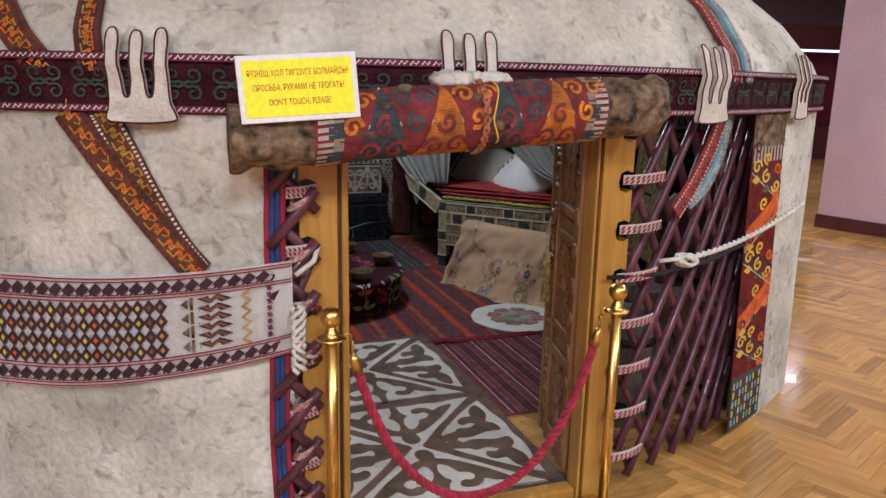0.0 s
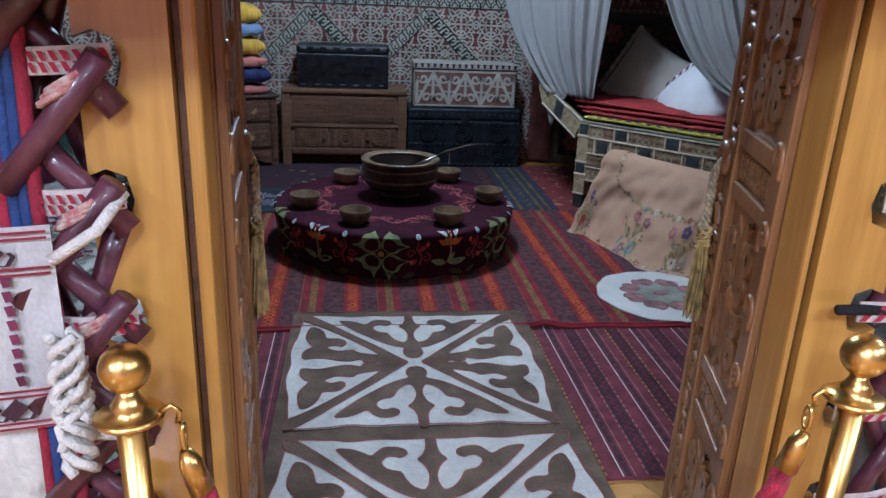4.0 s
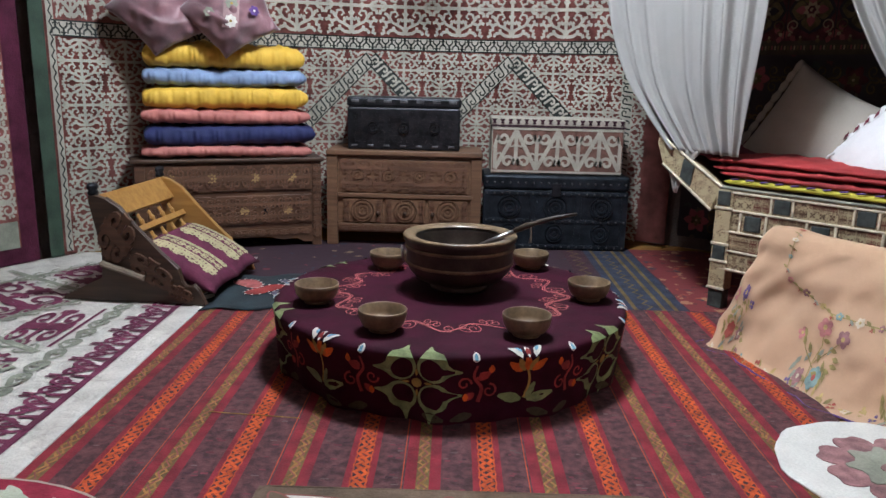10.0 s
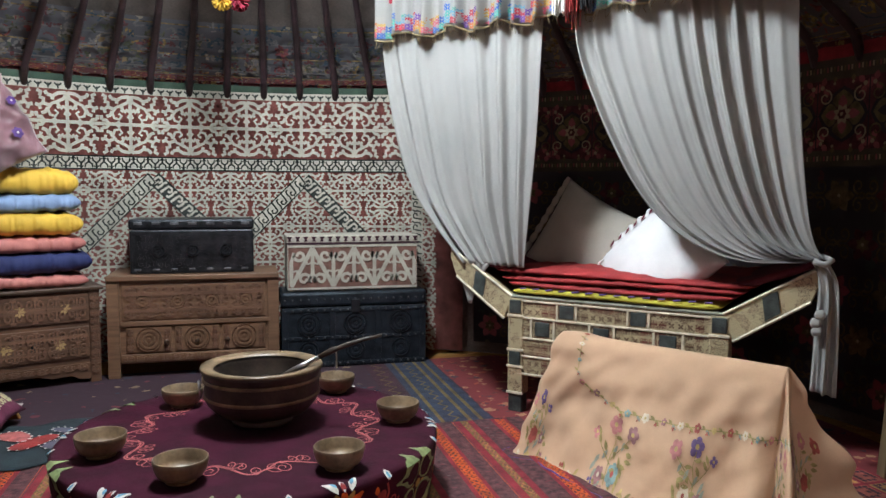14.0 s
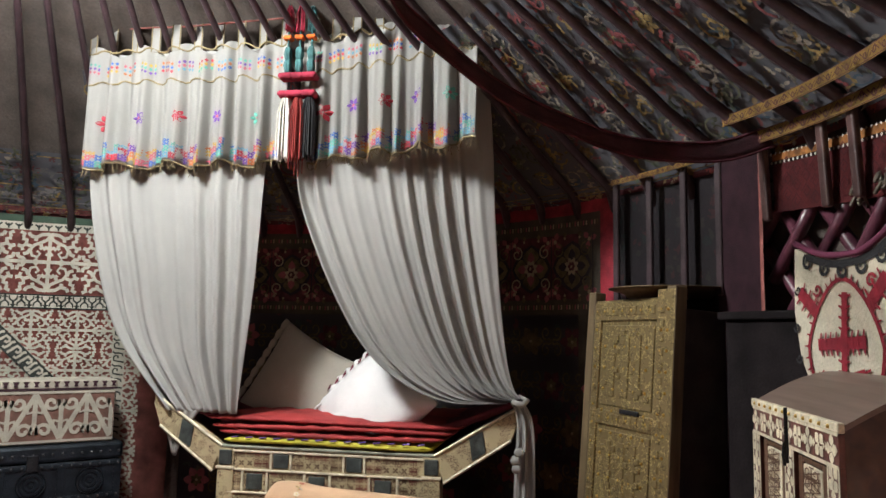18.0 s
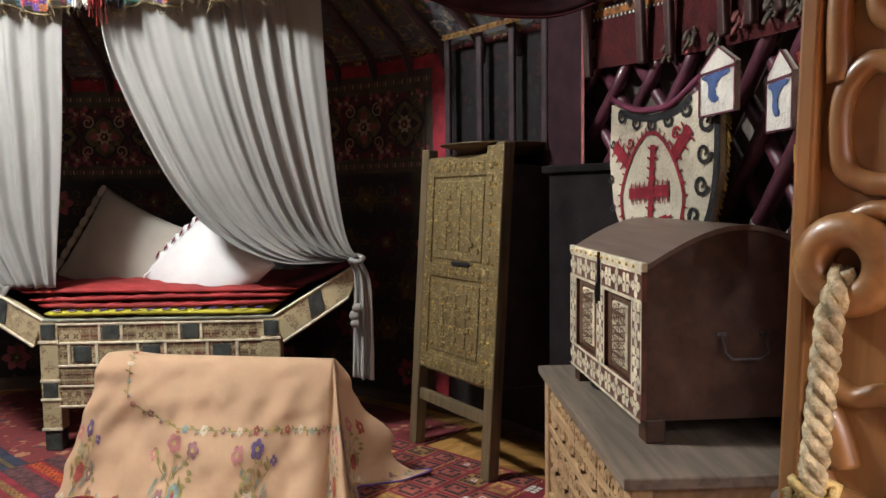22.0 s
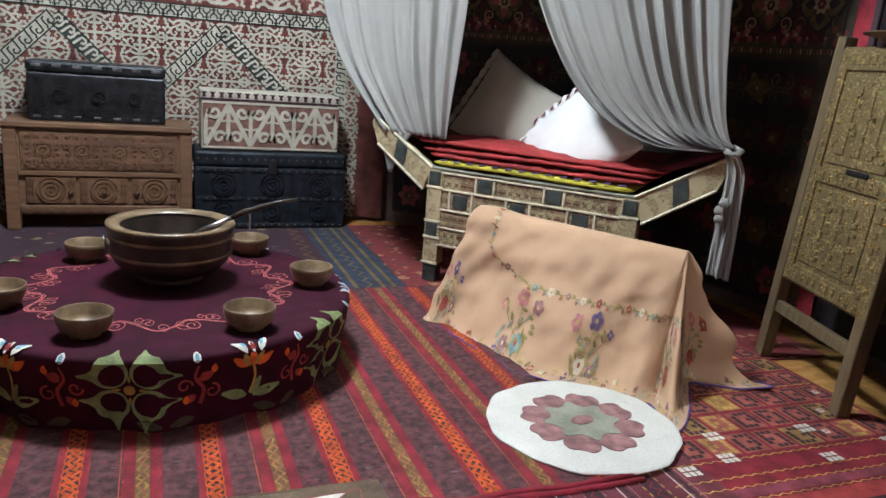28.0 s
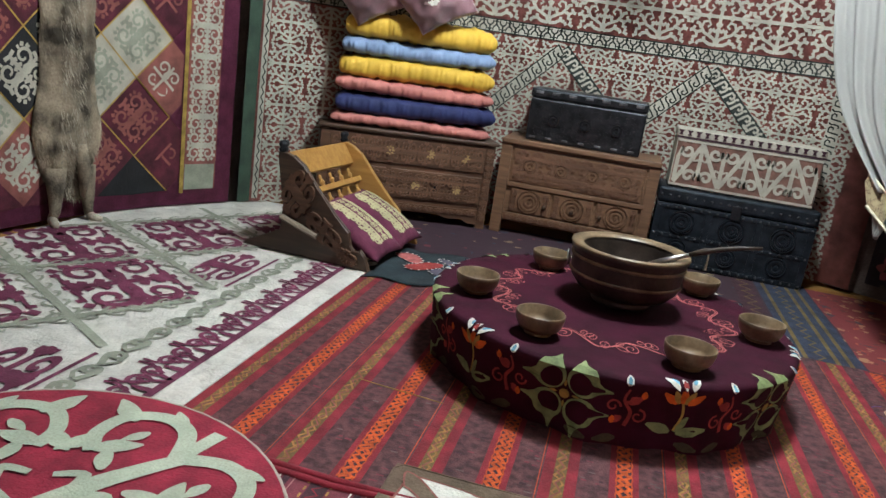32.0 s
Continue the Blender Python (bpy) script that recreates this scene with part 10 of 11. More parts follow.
    for k in range(10):
        z = 0.14 + 0.142 * k
        sg = 1 if k % 2 else -1
        tube([Vector((0.027 + sg * px, face * 0.032, z + pz)) for px, pz in curve([(-0.016, 0.0), (-0.019, 0.03), (-0.012, 0.052), (0.004, 0.058), (0.017, 0.046), (0.016, 0.028), (0.004, 0.022), (-0.004, 0.032), (0.002, 0.042)], 4)], 0.0065, 8, bm)
    part("stile_carving", bm, carved_wood, lf, "rounded scroll carving", smooth=True)
    return lf


leafL = leaf("door_leaf", pose(-0.45, 0.068, 0, 0, 0, 95.2), 0.46, -1)
leafR = leaf("door_leaf", pose(0.521, 0.06, 0, 0, 0, 77.5) @ pose(0, 0, 1.1, 0, -1.7, 0) @ pose(0, 0, -1.1), 0.397, 1)
for lf, w, face in ((leafL, 0.46, -1), (leafR, 0.397, 1)):
    ring = part("knob", lathe([(0.012, 0.0), (0.032, 0.0), (0.0385, 0.006), (0.038, 0.014), (0.031, 0.021), (0.021, 0.023), (0.014, 0.018), (0.012, 0.008), (0.012, 0.0)], 32), carved_wood, lf, m=Matrix.Translation((w - 0.042, face * 0.021, 1.093)) @ Matrix.Rotation(radians(-90 * face), 4, "X"), smooth=True)
    bm = bmesh.new()
    for st in range(3):
        pts = []
        for k in range(40):
            t = k / 39
            a = t * 24 + st * 2.094
            pts.append((w - 0.042 + 0.0055 * math.cos(a) + 0.008 * t, face * (0.032 + 0.016 * min(1, 5 * t) + 0.0055 * math.sin(a)), 1.09 - 0.165 * t))
        tube(pts, 0.0055, 6, bm)
    part("cord", bm, mat("pale_gold_cord", (0.46, 0.37, 0.22), 0.5, var=0.3, scale=60, fine=200, bump=0.4), lf, "twisted pale gold cord", smooth=True)
    bm = bmesh.new()
    for k in range(7):
        a = k * 0.9
        tube([(w - 0.034 + 0.013 * math.cos(a + q), face * 0.047 + 0.012 * math.sin(a + 1.3 * q), 0.925 - 0.0065 * k + 0.008 * math.sin(2 * q)) for q in [0.7 * i for i in range(10)]], 0.0045, 5, bm)
    part("tassel_knot", bm, gold_thread, lf, "wound yellow knot", smooth=True)
    bm = bmesh.new()
    for k in range(70):
        a, r = random.uniform(0, 6.28), 0.017 * math.sqrt(random.random())
        x0, y0 = w - 0.034, face * 0.047
        tube([(x0 + r * 0.7 * math.cos(a), y0 + r * 0.7 * math.sin(a), 0.895), (x0 + r * math.cos(a + 0.3), y0 + r * math.sin(a + 0.3), 0.83), (x0 + r * 1.25 * math.cos(a), y0 + r * 1.25 * math.sin(a), 0.72 + random.uniform(-0.02, 0.02))], 0.0022, 3, bm, False)
    part("tassel", bm, gold_thread, lf, "yellow tassel threads")

# crossing lattice ends beside the post
ends = thing("lattice_ends", "tied ends of the purple lattice bars beside the door post", "lattice", pose(0, 0, 0))
for zc in (1.46, 1.285, 1.115, 0.945, 0.77, 0.60, 0.42, 0.25):
    part("lattice_bar", tube([(-0.70, 0.118, zc - 0.14), (-0.62, 0.112, zc - 0.045), (-0.553, 0.108, zc + 0.04)], 0.0185, 10), purple_paint, ends, smooth=True)
    part("lattice_bar", tube([(-0.695, 0.142, zc + 0.13), (-0.62, 0.138, zc + 0.045), (-0.545, 0.135, zc - 0.035)], 0.0185, 10), purple_paint, ends, smooth=True)
    bm = bmesh.new()
    for q in range(3):
        tube([(-0.605 + 0.035 * math.cos(t) + 0.006 * q, 0.125 + 0.032 * math.sin(t), zc - 0.008 + 0.009 * q + 0.02 * math.cos(t)) for t in [2 * math.pi * i / 14 for i in range(15)]], 0.0055, 5, bm)
    part("tie", bm, lace_tie, ends, "red and cream tie cord", smooth=True)

# lacing between lattice and posts
lace_mat = mat("red_white_braid", (0.6, 0.52, 0.48), 0.9, var=0.1, scale=30, fine=200, bump=0.3)
lacing = thing("lattice_lacing", "red and white braids lacing the lattice to the door posts", "lacing", pose(0, 0, 0))
for zc in (1.31, 1.12, 0.93, 0.74, 0.55, 0.36, 0.17):
    for s in (-1, 1):
        L = 0.20 if s > 0 else 0.13
        def lf_(u, v, s=s, zc=zc, L=L):
            x = s * ((0.605 if s > 0 else 0.545) + L * u)
            return Vector((x, 0.128 - 0.02 * math.sin(math.pi * u) + (0.02 * u if s > 0 else 0), zc + 0.012 + 0.016 * u * s * 0.6 + 0.036 * (v - 0.5)))
        bd = part("braid", sheet(lf_, 10, 2, 0.004), lace_mat, lacing)
        bm = bmesh.new()
        ff = lambda x, y, h: lf_(x, y) + Vector((0, -0.004 - h, 0))
        for k in range(9):
            for r0 in (0.1, 0.5):
                patch(bm, [(k / 9, r0), (k / 9 + 0.055, r0), (k / 9 + 0.1, r0 + 0.36), (k / 9 + 0.045, r0 + 0.36)], ff, 0.001)
        part("braid_pattern", bm, crimson, bd)

# ==== rolled flap over the door ====
reed_orange = mat("reed_orange", (0.82, 0.26, 0.012), 0.85, var=0.25, scale=20, fine=200, bump=0.4)
reed_teal = mat("reed_teal", (0.045, 0.10, 0.115), 0.85, var=0.25, scale=20, fine=200, bump=0.4)
reed_red = mat("reed_red", (0.33, 0.042, 0.05), 0.85, var=0.25, scale=20, fine=200, bump=0.4)
roll = thing("rolled_door_flap", "rolled felt door flap with a bright woven cover", "door flap", pose(0, 0, 0))
RC = [(-0.83, 0.0, 1.49), (-0.4, -0.03, 1.54), (0.0, -0.045, 1.57), (0.4, -0.02, 1.59), (0.74, 0.04, 1.605)]
rx_, ry_, rz_ = [p[0] for p in RC], [p[1] for p in RC], [p[2] for p in RC]


def roll_f(x, s, h, r=0.098):
    """x along the roll, s: metres round it from the front, upward."""
    a = s / r
    rr = r + h
    return Vector((x, float(np.interp(x, rx_, ry_)) - rr * math.cos(a), float(np.interp(x, rx_, rz_)) + rr * math.sin(a)))


def full_roll(x0, x1, r, n, bumpy, bm=None, h=0.0):
    bm = bm or bmesh.new()
    m = 40
    rows = []
    for i in range(n + 1):
        x = x0 + (x1 - x0) * i / n
        rows.append([bm.verts.new(roll_f(x, 2 * math.pi * r * k / m, h + bumpy * noise.noise(Vector((x * 14, math.cos(2 * math.pi * k / m) * 2, math.sin(2 * math.pi * k / m) * 2))), r)) for k in range(m)])
    for p, q in zip(rows, rows[1:]):
        for k in range(m):
            bm.faces.new((p[k], p[(k + 1) % m], q[(k + 1) % m], q[k]))
    bm.faces.new(rows[0][::-1])
    bm.faces.new(rows[-1])
    return bm


part("felt_roll", full_roll(-0.82, 0.635, 0.096, 130, 0.026), felt_dark_brown, roll, "rough brown felt", smooth=True)
part("woven_cover", full_roll(-0.59, 0.36, 0.1, 60, 0.003, None, 0.004), reed_red, roll, "red reed cover", smooth=True)
bm = bmesh.new()
f = lambda x, s, h: roll_f(x, s, h + 0.008)
for k in range(9):
    cx = -0.487 + 0.095 * k
    up = k % 2 == 0
    sl = 2 if up else (1, 0)[k // 2 % 2]
    n = 8
    for j in range(n):
        s0, s1 = -0.13 + 0.26 * j / n, -0.13 + 0.26 * (j + 1) / n
        w0, w1 = 0.092 * ((s0 + 0.13) / 0.26 if up else 1 - (s0 + 0.13) / 0.26), 0.092 * ((s1 + 0.13) / 0.26 if up else 1 - (s1 + 0.13) / 0.26)
        g = [bm.verts.new(f(x, s, 0.001)) for x, s in ((cx - w0, s0), (cx + w0, s0), (cx + w1, s1), (cx - w1, s1))]
        try:
            bm.faces.new(g).material_index = sl
        except ValueError:
            pass
    for e in (-1, 1):
        ribbon(bm, [(cx + e * (0.0 if up else 0.094), -0.13), (cx + e * 0.047, 0.0), (cx + e * (0.094 if up else 0.0), 0.13)], 0.0045 if k % 2 else 0.0015, f, 0.003, 0, 3)
    c = (0, 1, 0, 1, 0)[k // 2 % 5] if up else 4
    base = 0.075 if up else -0.075
    for e in (-1, 1):
        ribbon(bm, spiral(cx + e * 0.036, base, 0.034, 90 - 90 * e, 1.2 * e, 0.2, 12), 0.013, f, 0.003, 0.2, c)
    ribbon(bm, spiral(cx, base * 0.05, 0.03, 60 * k, 1.2, 0.2, 12), 0.013, f, 0.003, 0.2, c)
for x0, e in ((-0.585, 1), (0.355, -1)):
    for j in range(14):
        s0 = -0.14 + 0.02 * j
        strip(bm, f, x0, x0 + e * 0.045, s0, s0 + 0.011, 0.001, 3, 2, 1)
        if j % 4 < 2:
            strip(bm, f, x0 + e * 0.045, x0 + e * 0.075, s0, s0 + 0.02, 0.001, 5, 1, 1)
        else:
            strip(bm, f, x0 + e * 0.03, x0 + e * 0.075, s0, s0 + 0.02, 0.0015, 6, 1, 1)
part("woven_pattern", bm, [reed_orange, reed_teal, reed_red, white_thread, reed_red, cream_wool, reed_teal], roll, "orange, teal and red woven triangles")
bm = bmesh.new()
for k in range(70):
    s = -0.14 + 0.004 * k
    ribbon(bm, [(x, s) for x in [-0.59 + 0.0475 * q for q in range(21)]], 0.001, f, 0.0035, 0, 0)
tagged(part("reed_lines", bm, rug_brown, roll, "fine reed lines"), kind="stuff")
bm = bmesh.new()
for st in range(2):
    tube([roll_f(-0.08 + 0.008 * math.sin(k * 0.9 + st * 3.14), -0.15 + 0.3 * k / 40, 0.016) for k in range(41)], 0.006, 5, bm)
part("tie_cord", bm, mat("twisted_tie", (0.45, 0.16, 0.08), 0.9, var=0.3, scale=60, fine=200), roll, "twisted orange and white tie cord", smooth=True)

part("yellow_strand", tube([roll_f(-0.045 + 0.012 * math.sin(k * 0.5), 0.12 - 0.2 * k / 16, 0.014 + 0.004 * math.sin(k)) for k in range(17)], 0.003, 5), yellow_cloth, roll, "loose yellow strand", smooth=True)
part("felt_fold", padded(-0.215, 0.04, -0.075, 0.01, 1.645, 1.70, 22, 14, 0.010, 2.0), felt_cream, roll, "cream felt fold above the roll", smooth=True)

sign = thing("notice_sign", "yellow notice in a white frame asking visitors not to touch", "sign", pose(-0.635, -0.118, 1.645, -6, -4, -4))
part("frame", box(-0.165, 0.165, 0.0, 0.012, -0.092, 0.092, 0.003), sign_white, sign, "white frame")
part("face", box(-0.15, 0.15, -0.002, 0.002, -0.077, 0.077), sign_yellow, sign, "yellow face")
for txt, z, size in (("ӨТІНІШ, ҚОЛ ТИГІЗУГЕ БОЛМАЙДЫ!", 0.033, 0.0205), ("ПРОСЬБА, РУКАМИ НЕ ТРОГАТЬ!", -0.006, 0.021), ("DON'T TOUCH, PLEASE!", -0.046, 0.0215)):
    cu = bpy.data.curves.new("text", "FONT")
    cu.body, cu.align_x, cu.size = txt, "CENTER", size
    tmp = bpy.data.objects.new("tmp_text", cu)
    scene.collection.objects.link(tmp)
    bpy.context.view_layer.update()
    me = bpy.data.meshes.new_from_object(tmp.evaluated_get(bpy.context.evaluated_depsgraph_get()))
    bpy.data.objects.remove(tmp)
    me.materials.clear()
    me.materials.append(sign_red)
    xs = [v.co.x for v in me.vertices] or [0]
    wdt = max(xs) - min(xs) or 1
    goal = 0.278 if "Т" in txt and size < 0.0215 and "ӨТ" in txt else (0.25 if "ПРОС" in txt else 0.17)
    part("lettering", me, None, sign, "thin red lettering", m=pose(0, -0.0035, z, 90) @ Matrix.Diagonal((goal / wdt, 1.15, 1, 1)))

# ==== belts, straps and bands outside ====
belt = thing("woven_belt", "dark maroon woven belt with white edges round the yurt", "belt", pose(0, 0, 0))


def bulge(deg):
    return 0.165 * math.exp(-((deg - 48) / 13) ** 2)


def on_cover(r):
    """Outside face of the felt, with its swelling on the right; x: metres of arc from the door's middle."""
    def f(x, y, h):
        a = x / R_OUT
        rr = r + h + bulge(math.degrees(a))
        if y > 1.66:
            rr += float(np.interp(y, [1.66, 1.70, 1.80, 1.98, 2.24, 2.58], [0.0, 0.012, -0.018, -0.145, -0.43, -0.92]))
        return Vector((CX + rr * math.sin(a), CY - rr * math.cos(a), y))
    return f


G = on_cover(R_OUT + 0.018)
bm = bmesh.new()
strip(bm, G, -9.0, 9.0, 1.555, 1.735, 0.0, 0, 240, 4)
bmesh.ops.solidify(bm, geom=bm.faces[:], thickness=0.006)
part("band", bm, maroon, belt, "dark maroon band")
bm = bmesh.new()
G2 = on_cover(R_OUT + 0.03)
for z in (1.57, 1.722):
    strip(bm, G2, -3.0, 3.4, z - 0.010, z + 0.010, 0.0, 1, 120)
    n = 170
    for k in range(n):
        x = -2.95 + 6.2 * k / n
        ribbon(bm, [(x - 0.014, z - 0.006), (x - 0.004, z + 0.006), (x + 0.004, z - 0.004), (x + 0.014, z + 0.006)], 0.004, G2, 0.002, 0, 0)
for k in range(44):
    x = -2.9 + 0.14 * k
    tile(bm, G2, local(x, 1.645, 0.06, 0.055), 0.16, -0.004, 2, CURLS)
part("edge_pattern", bm, [white_thread, plum, grey_green], belt, "white zigzag edges and faint green scrolls")


def claw(x, tall=0.25, w=0.20, tilt=0.0):
    cl = thing("felt_claw_tab", "cream felt tab with three fingers looped over the belt", "felt tab", pose(0, 0, 0), "felt tabs on the belt")
    gg = on_cover(R_OUT + 0.032)
    bm, cd = bmesh.new(), bmesh.new()
    q = w / 0.21
    out = [(x - 0.105 * q, 1.532), (x - 0.04 * q, 1.528), (x + 0.04 * q, 1.528), (x + 0.112 * q, 1.536), (x + 0.108 * q, 1.556), (x + 0.092 * q, 1.585)]
    for k in (1, 0, -1):
        c = x + k * 0.068 * q
        top = 1.555 + tall * (1 if k else 0.97)
        lean = tilt + 0.004 * k
        out += [(c + 0.021 * q, 1.64), (c + 0.017 * q + lean, top - 0.08), (c + 0.021 * q + lean, top - 0.03), (c + 0.013 * q + lean, top), (c - 0.011 * q + lean, top), (c - 0.019 * q + lean, top - 0.03), (c - 0.016 * q + lean, top - 0.08), (c - 0.020 * q, 1.64)]
        if k > -1:
            out += [(c - 0.026 * q, 1.605), (c - 0.042 * q, 1.605)]
    out += [(x - 0.088 * q, 1.58)]
    out = smoothed(out)
    patch(bm, out, gg, 0.02, 0, True)
    part("tab", bm, felt_white, cl, "cream felt")
    tube([gg(px, py, 0.02) for px, py in out + out[:1]], 0.003, 4, cd, False)
    part("edge_cord", cd, maroon, cl, "dark red edge cord")


for cx, tl in ((-1.066, 0.0), (-0.08, 0.004), (1.03, 0.008), (1.86, 0.0)):
    claw(cx, 0.27 if cx > -1 else 0.25, 0.21 if cx < 1.5 else 0.15, tl)

STR = {"gold": mat("gold_strap", (0.50, 0.28, 0.04), 0.9, var=0.2, scale=20, fine=200, bump=0.3), "plum": mat("plum_strap", (0.09, 0.03, 0.035), 0.9, var=0.2, scale=20, fine=200, bump=0.3), "rust": mat("rust_strap", (0.14, 0.045, 0.025), 0.9, var=0.2, scale=20, fine=200, bump=0.3), "black": mat("black_strap", (0.03, 0.025, 0.02), 0.9, var=0.2, scale=20, fine=200, bump=0.3)}


def woven_strap(label, pts, w, gr, ground, edge, motif, motif2, off=0.012):
    ob = thing("woven_strap", label, "strap", pose(0, 0, 0), "woven straps")
    gg = on_cover(gr)
    P = smooth_pts(pts, 10)
    bm = bmesh.new()
    ribbon(bm, P, w, gg, off, 0, 0, True)
    part("band", bm, ground, ob)
    bm = bmesh.new()
    for e in (-1, 1):
        ex = []
        for i, (x, y) in enumerate(P):
            x0, y0 = P[max(i - 1, 0)]
            x1, y1 = P[min(i + 1, len(P) - 1)]
            d = math.hypot(x1 - x0, y1 - y0) or 1
            ex.append((x - (y1 - y0) / d * w * 0.4 * e, y + (x1 - x0) / d * w * 0.4 * e))
        for a, b in zip(ex, ex[1:]):
            m_ = ((a[0] + b[0]) / 2, (a[1] + b[1]) / 2)
            ribbon(bm, [a, m_], w * 0.12, gg, off + 0.002, 0, 0)
    L = sum(math.hypot(b[0] - a[0], b[1] - a[1]) for a, b in zip(P, P[1:]))
    n = max(2, int(L / (w * 0.62)))
    cum = 0
    for k in range(n):
        i = int((k + 0.5) / n * (len(P) - 1))
        x, y = P[i]
        x1, y1 = P[min(i + 1, len(P) - 1)]
        deg = math.degrees(math.atan2(y1 - y, x1 - x))
        g = local(x, y, w * 0.34, w * 0.3, deg)
        for sg, sl in ((1, 1), (-1, 2)):
            ribbon(bm, [(sg * px, sg * py) for px, py in ((-1.25, -0.75), (-0.35, -0.75), (-0.35, 0.15), (0.45, 0.15), (0.45, -0.35), (0.05, -0.35))], 0.24, place(gg, g), off + 0.002, 0, sl)
        ribbon(bm, [(-1.25, 0.0), (-0.75, 0.45), (-1.25, 0.95)], 0.16, place(gg, g), off + 0.003, 0, 1)
    part("pattern", bm, [edge, motif, motif2], ob, "woven meander pattern")


RB = R_OUT + 0.004
woven_strap("dark woven strap with orange meanders slanting over the felt", [(-1.31, 1.56), (-1.17, 1.36), (-1.05, 1.2), (-0.93, 1.05)], 0.09, RB, STR["rust"], STR["plum"], STR["gold"], orange_wool)
woven_strap("dark woven strap with gold meanders under the first strap", [(-1.20, 1.56), (-1.14, 1.44), (-1.08, 1.31), (-1.0, 1.16), (-0.925, 1.06)], 0.085, RB, STR["rust"], white_thread, STR["gold"], STR["gold"], 0.008)
woven_strap("dark woven strap with orange meanders over the roof felt", [(-1.74, 2.24), (-1.66, 2.05), (-1.55, 1.88), (-1.45, 1.77), (-1.36, 1.68)], 0.085, RB, STR["rust"], STR["plum"], orange_wool, STR["gold"])
woven_strap("dark woven strap with gold meanders over the roof felt", [(-1.27, 2.24), (-1.26, 2.05), (-1.245, 1.88), (-1.23, 1.77), (-1.21, 1.68)], 0.08, RB, STR["plum"], STR["rust"], STR["gold"], orange_wool)
woven_strap("red and white woven strap hanging over the lattice", [(1.24, 1.56), (1.16, 1.42), (1.05, 1.28), (0.94, 1.17)], 0.075, RB - 0.03, red_wool, white_thread, pink_thread, rug_dark)
woven_strap("blue and yellow woven strap hanging over the lattice", [(1.31, 1.56), (1.27, 1.42), (1.18, 1.28), (1.04, 1.20)], 0.06, RB - 0.035, sky_wool, ochre_wool, white_thread, red_wool, 0.008)
woven_strap("red and white woven strap over the roof felt", [(1.20, 2.24), (1.21, 2.05), (1.22, 1.88), (1.23, 1.77), (1.24, 1.68)], 0.07, RB, red_wool, white_thread, pink_thread, rug_dark)
woven_strap("blue and yellow woven strap over the roof felt", [(1.36, 2.24), (1.355, 2.05), (1.35, 1.88), (1.345, 1.77), (1.34, 1.68)], 0.06, RB, sky_wool, ochre_wool, white_thread, red_wool)

band = thing("embroidered_white_band", "wide white band with dark diamond embroidery round the wall", "band", pose(0, 0, 0))
H = on_cover(R_OUT + 0.03)


def wb(x, y):
    """Band coordinates: x as arc, y from 0 at its foot to 1 at its top."""
    k = max(0.0, (x + 1.45) / 0.8)
    return (x, 0.655 + 0.135 * k ** 1.6 + y * (0.385 - 0.075 * k ** 1.3))


HB = lambda x, y, h: H(*wb(x, y), h)
bm = bmesh.new()
strip(bm, HB, -6.5, -0.635, 0.0, 1.0, 0.0, 0, 110, 4)
bmesh.ops.solidify(bm, geom=bm.faces[:], thickness=0.006)
part("cloth", bm, white_cotton, band, "white cotton ground")
bm = bmesh.new()
HC = lambda x, y, h: H(*wb(x, y), h + 0.006)
for y in (0.035, 0.20, 0.80, 0.965):
    for d in (-0.014, 0.014):
        strip(bm, HC, -3.2, -0.637, y - 0.008 + d, y + 0.004 + d, 0.001, 0, 60)
tagged(part("crimson_lines", bm, crimson, band, "crimson lines"), kind="stuff")
bm = bmesh.new()
for k in range(66):
    x = -3.1 + 0.044 * k
    if x > -0.72:
        break
    for y in (0.118, 0.882):
        patch(bm, [(x - 0.026, y - 0.012), (x - 0.004, y - 0.062), (x + 0.022, y + 0.008), (x + 0.002, y + 0.062)], HC, 0.001)
        ribbon(bm, [(x + 0.0, y - 0.05), (x + 0.024, y - 0.052), (x + 0.034, y - 0.012), (x + 0.028, y + 0.01)], 0.009, HC, 0.001)
for i in range(60):
    x = -3.1 + 0.036 * i
    if x > -1.015:
        break
    for j in range(4):
        y = 0.29 + 0.137 * j
        patch(bm, [(x - 0.021, y), (x, y - 0.078), (x + 0.021, y), (x, y + 0.078)], HC, 0.001)
tagged(part("dark_embroidery", bm, rug_dark, band, "dark plum diamonds and running scrolls"), kind="stuff")
bm = bmesh.new()
for i in range(60):
    x = -3.1 + 0.036 * i
    if x > -1.015:
        break
    for j in range(4):
        y = 0.29 + 0.137 * j
        patch(bm, [(x - 0.008, y), (x, y - 0.03), (x + 0.008, y), (x, y + 0.03)], HC, 0.0025, (0, 1, 2, 3, 1, 1, 1, 2)[i % 8])
for j in range(4):
    y = 0.29 + 0.137 * j
    patch(bm, [(-0.985, y), (-0.962, y + 0.05), (-0.962, y - 0.05)], HC, 0.001, 4)
    strip(bm, HC, -0.955, -0.945, y - 0.06, y + 0.06, 0.001, 4)
for q in range(6):
    y = 0.27 + 0.088 * q
    ribbon(bm, [(-0.915, y + 0.045), (-0.893, y), (-0.868, y + 0.045), (-0.84, y - 0.005)], 0.042, HC, 0.001, 0, 6)
    ribbon(bm, [(-0.912, y + 0.042), (-0.893, y + 0.002), (-0.868, y + 0.042), (-0.844, y)], 0.016, HC, 0.0022, 0, 7)
zigzag(bm, HC, -0.78, 0.22, -0.78, 0.78, 0.012, 0.055, 0.011, 0.001, 1)
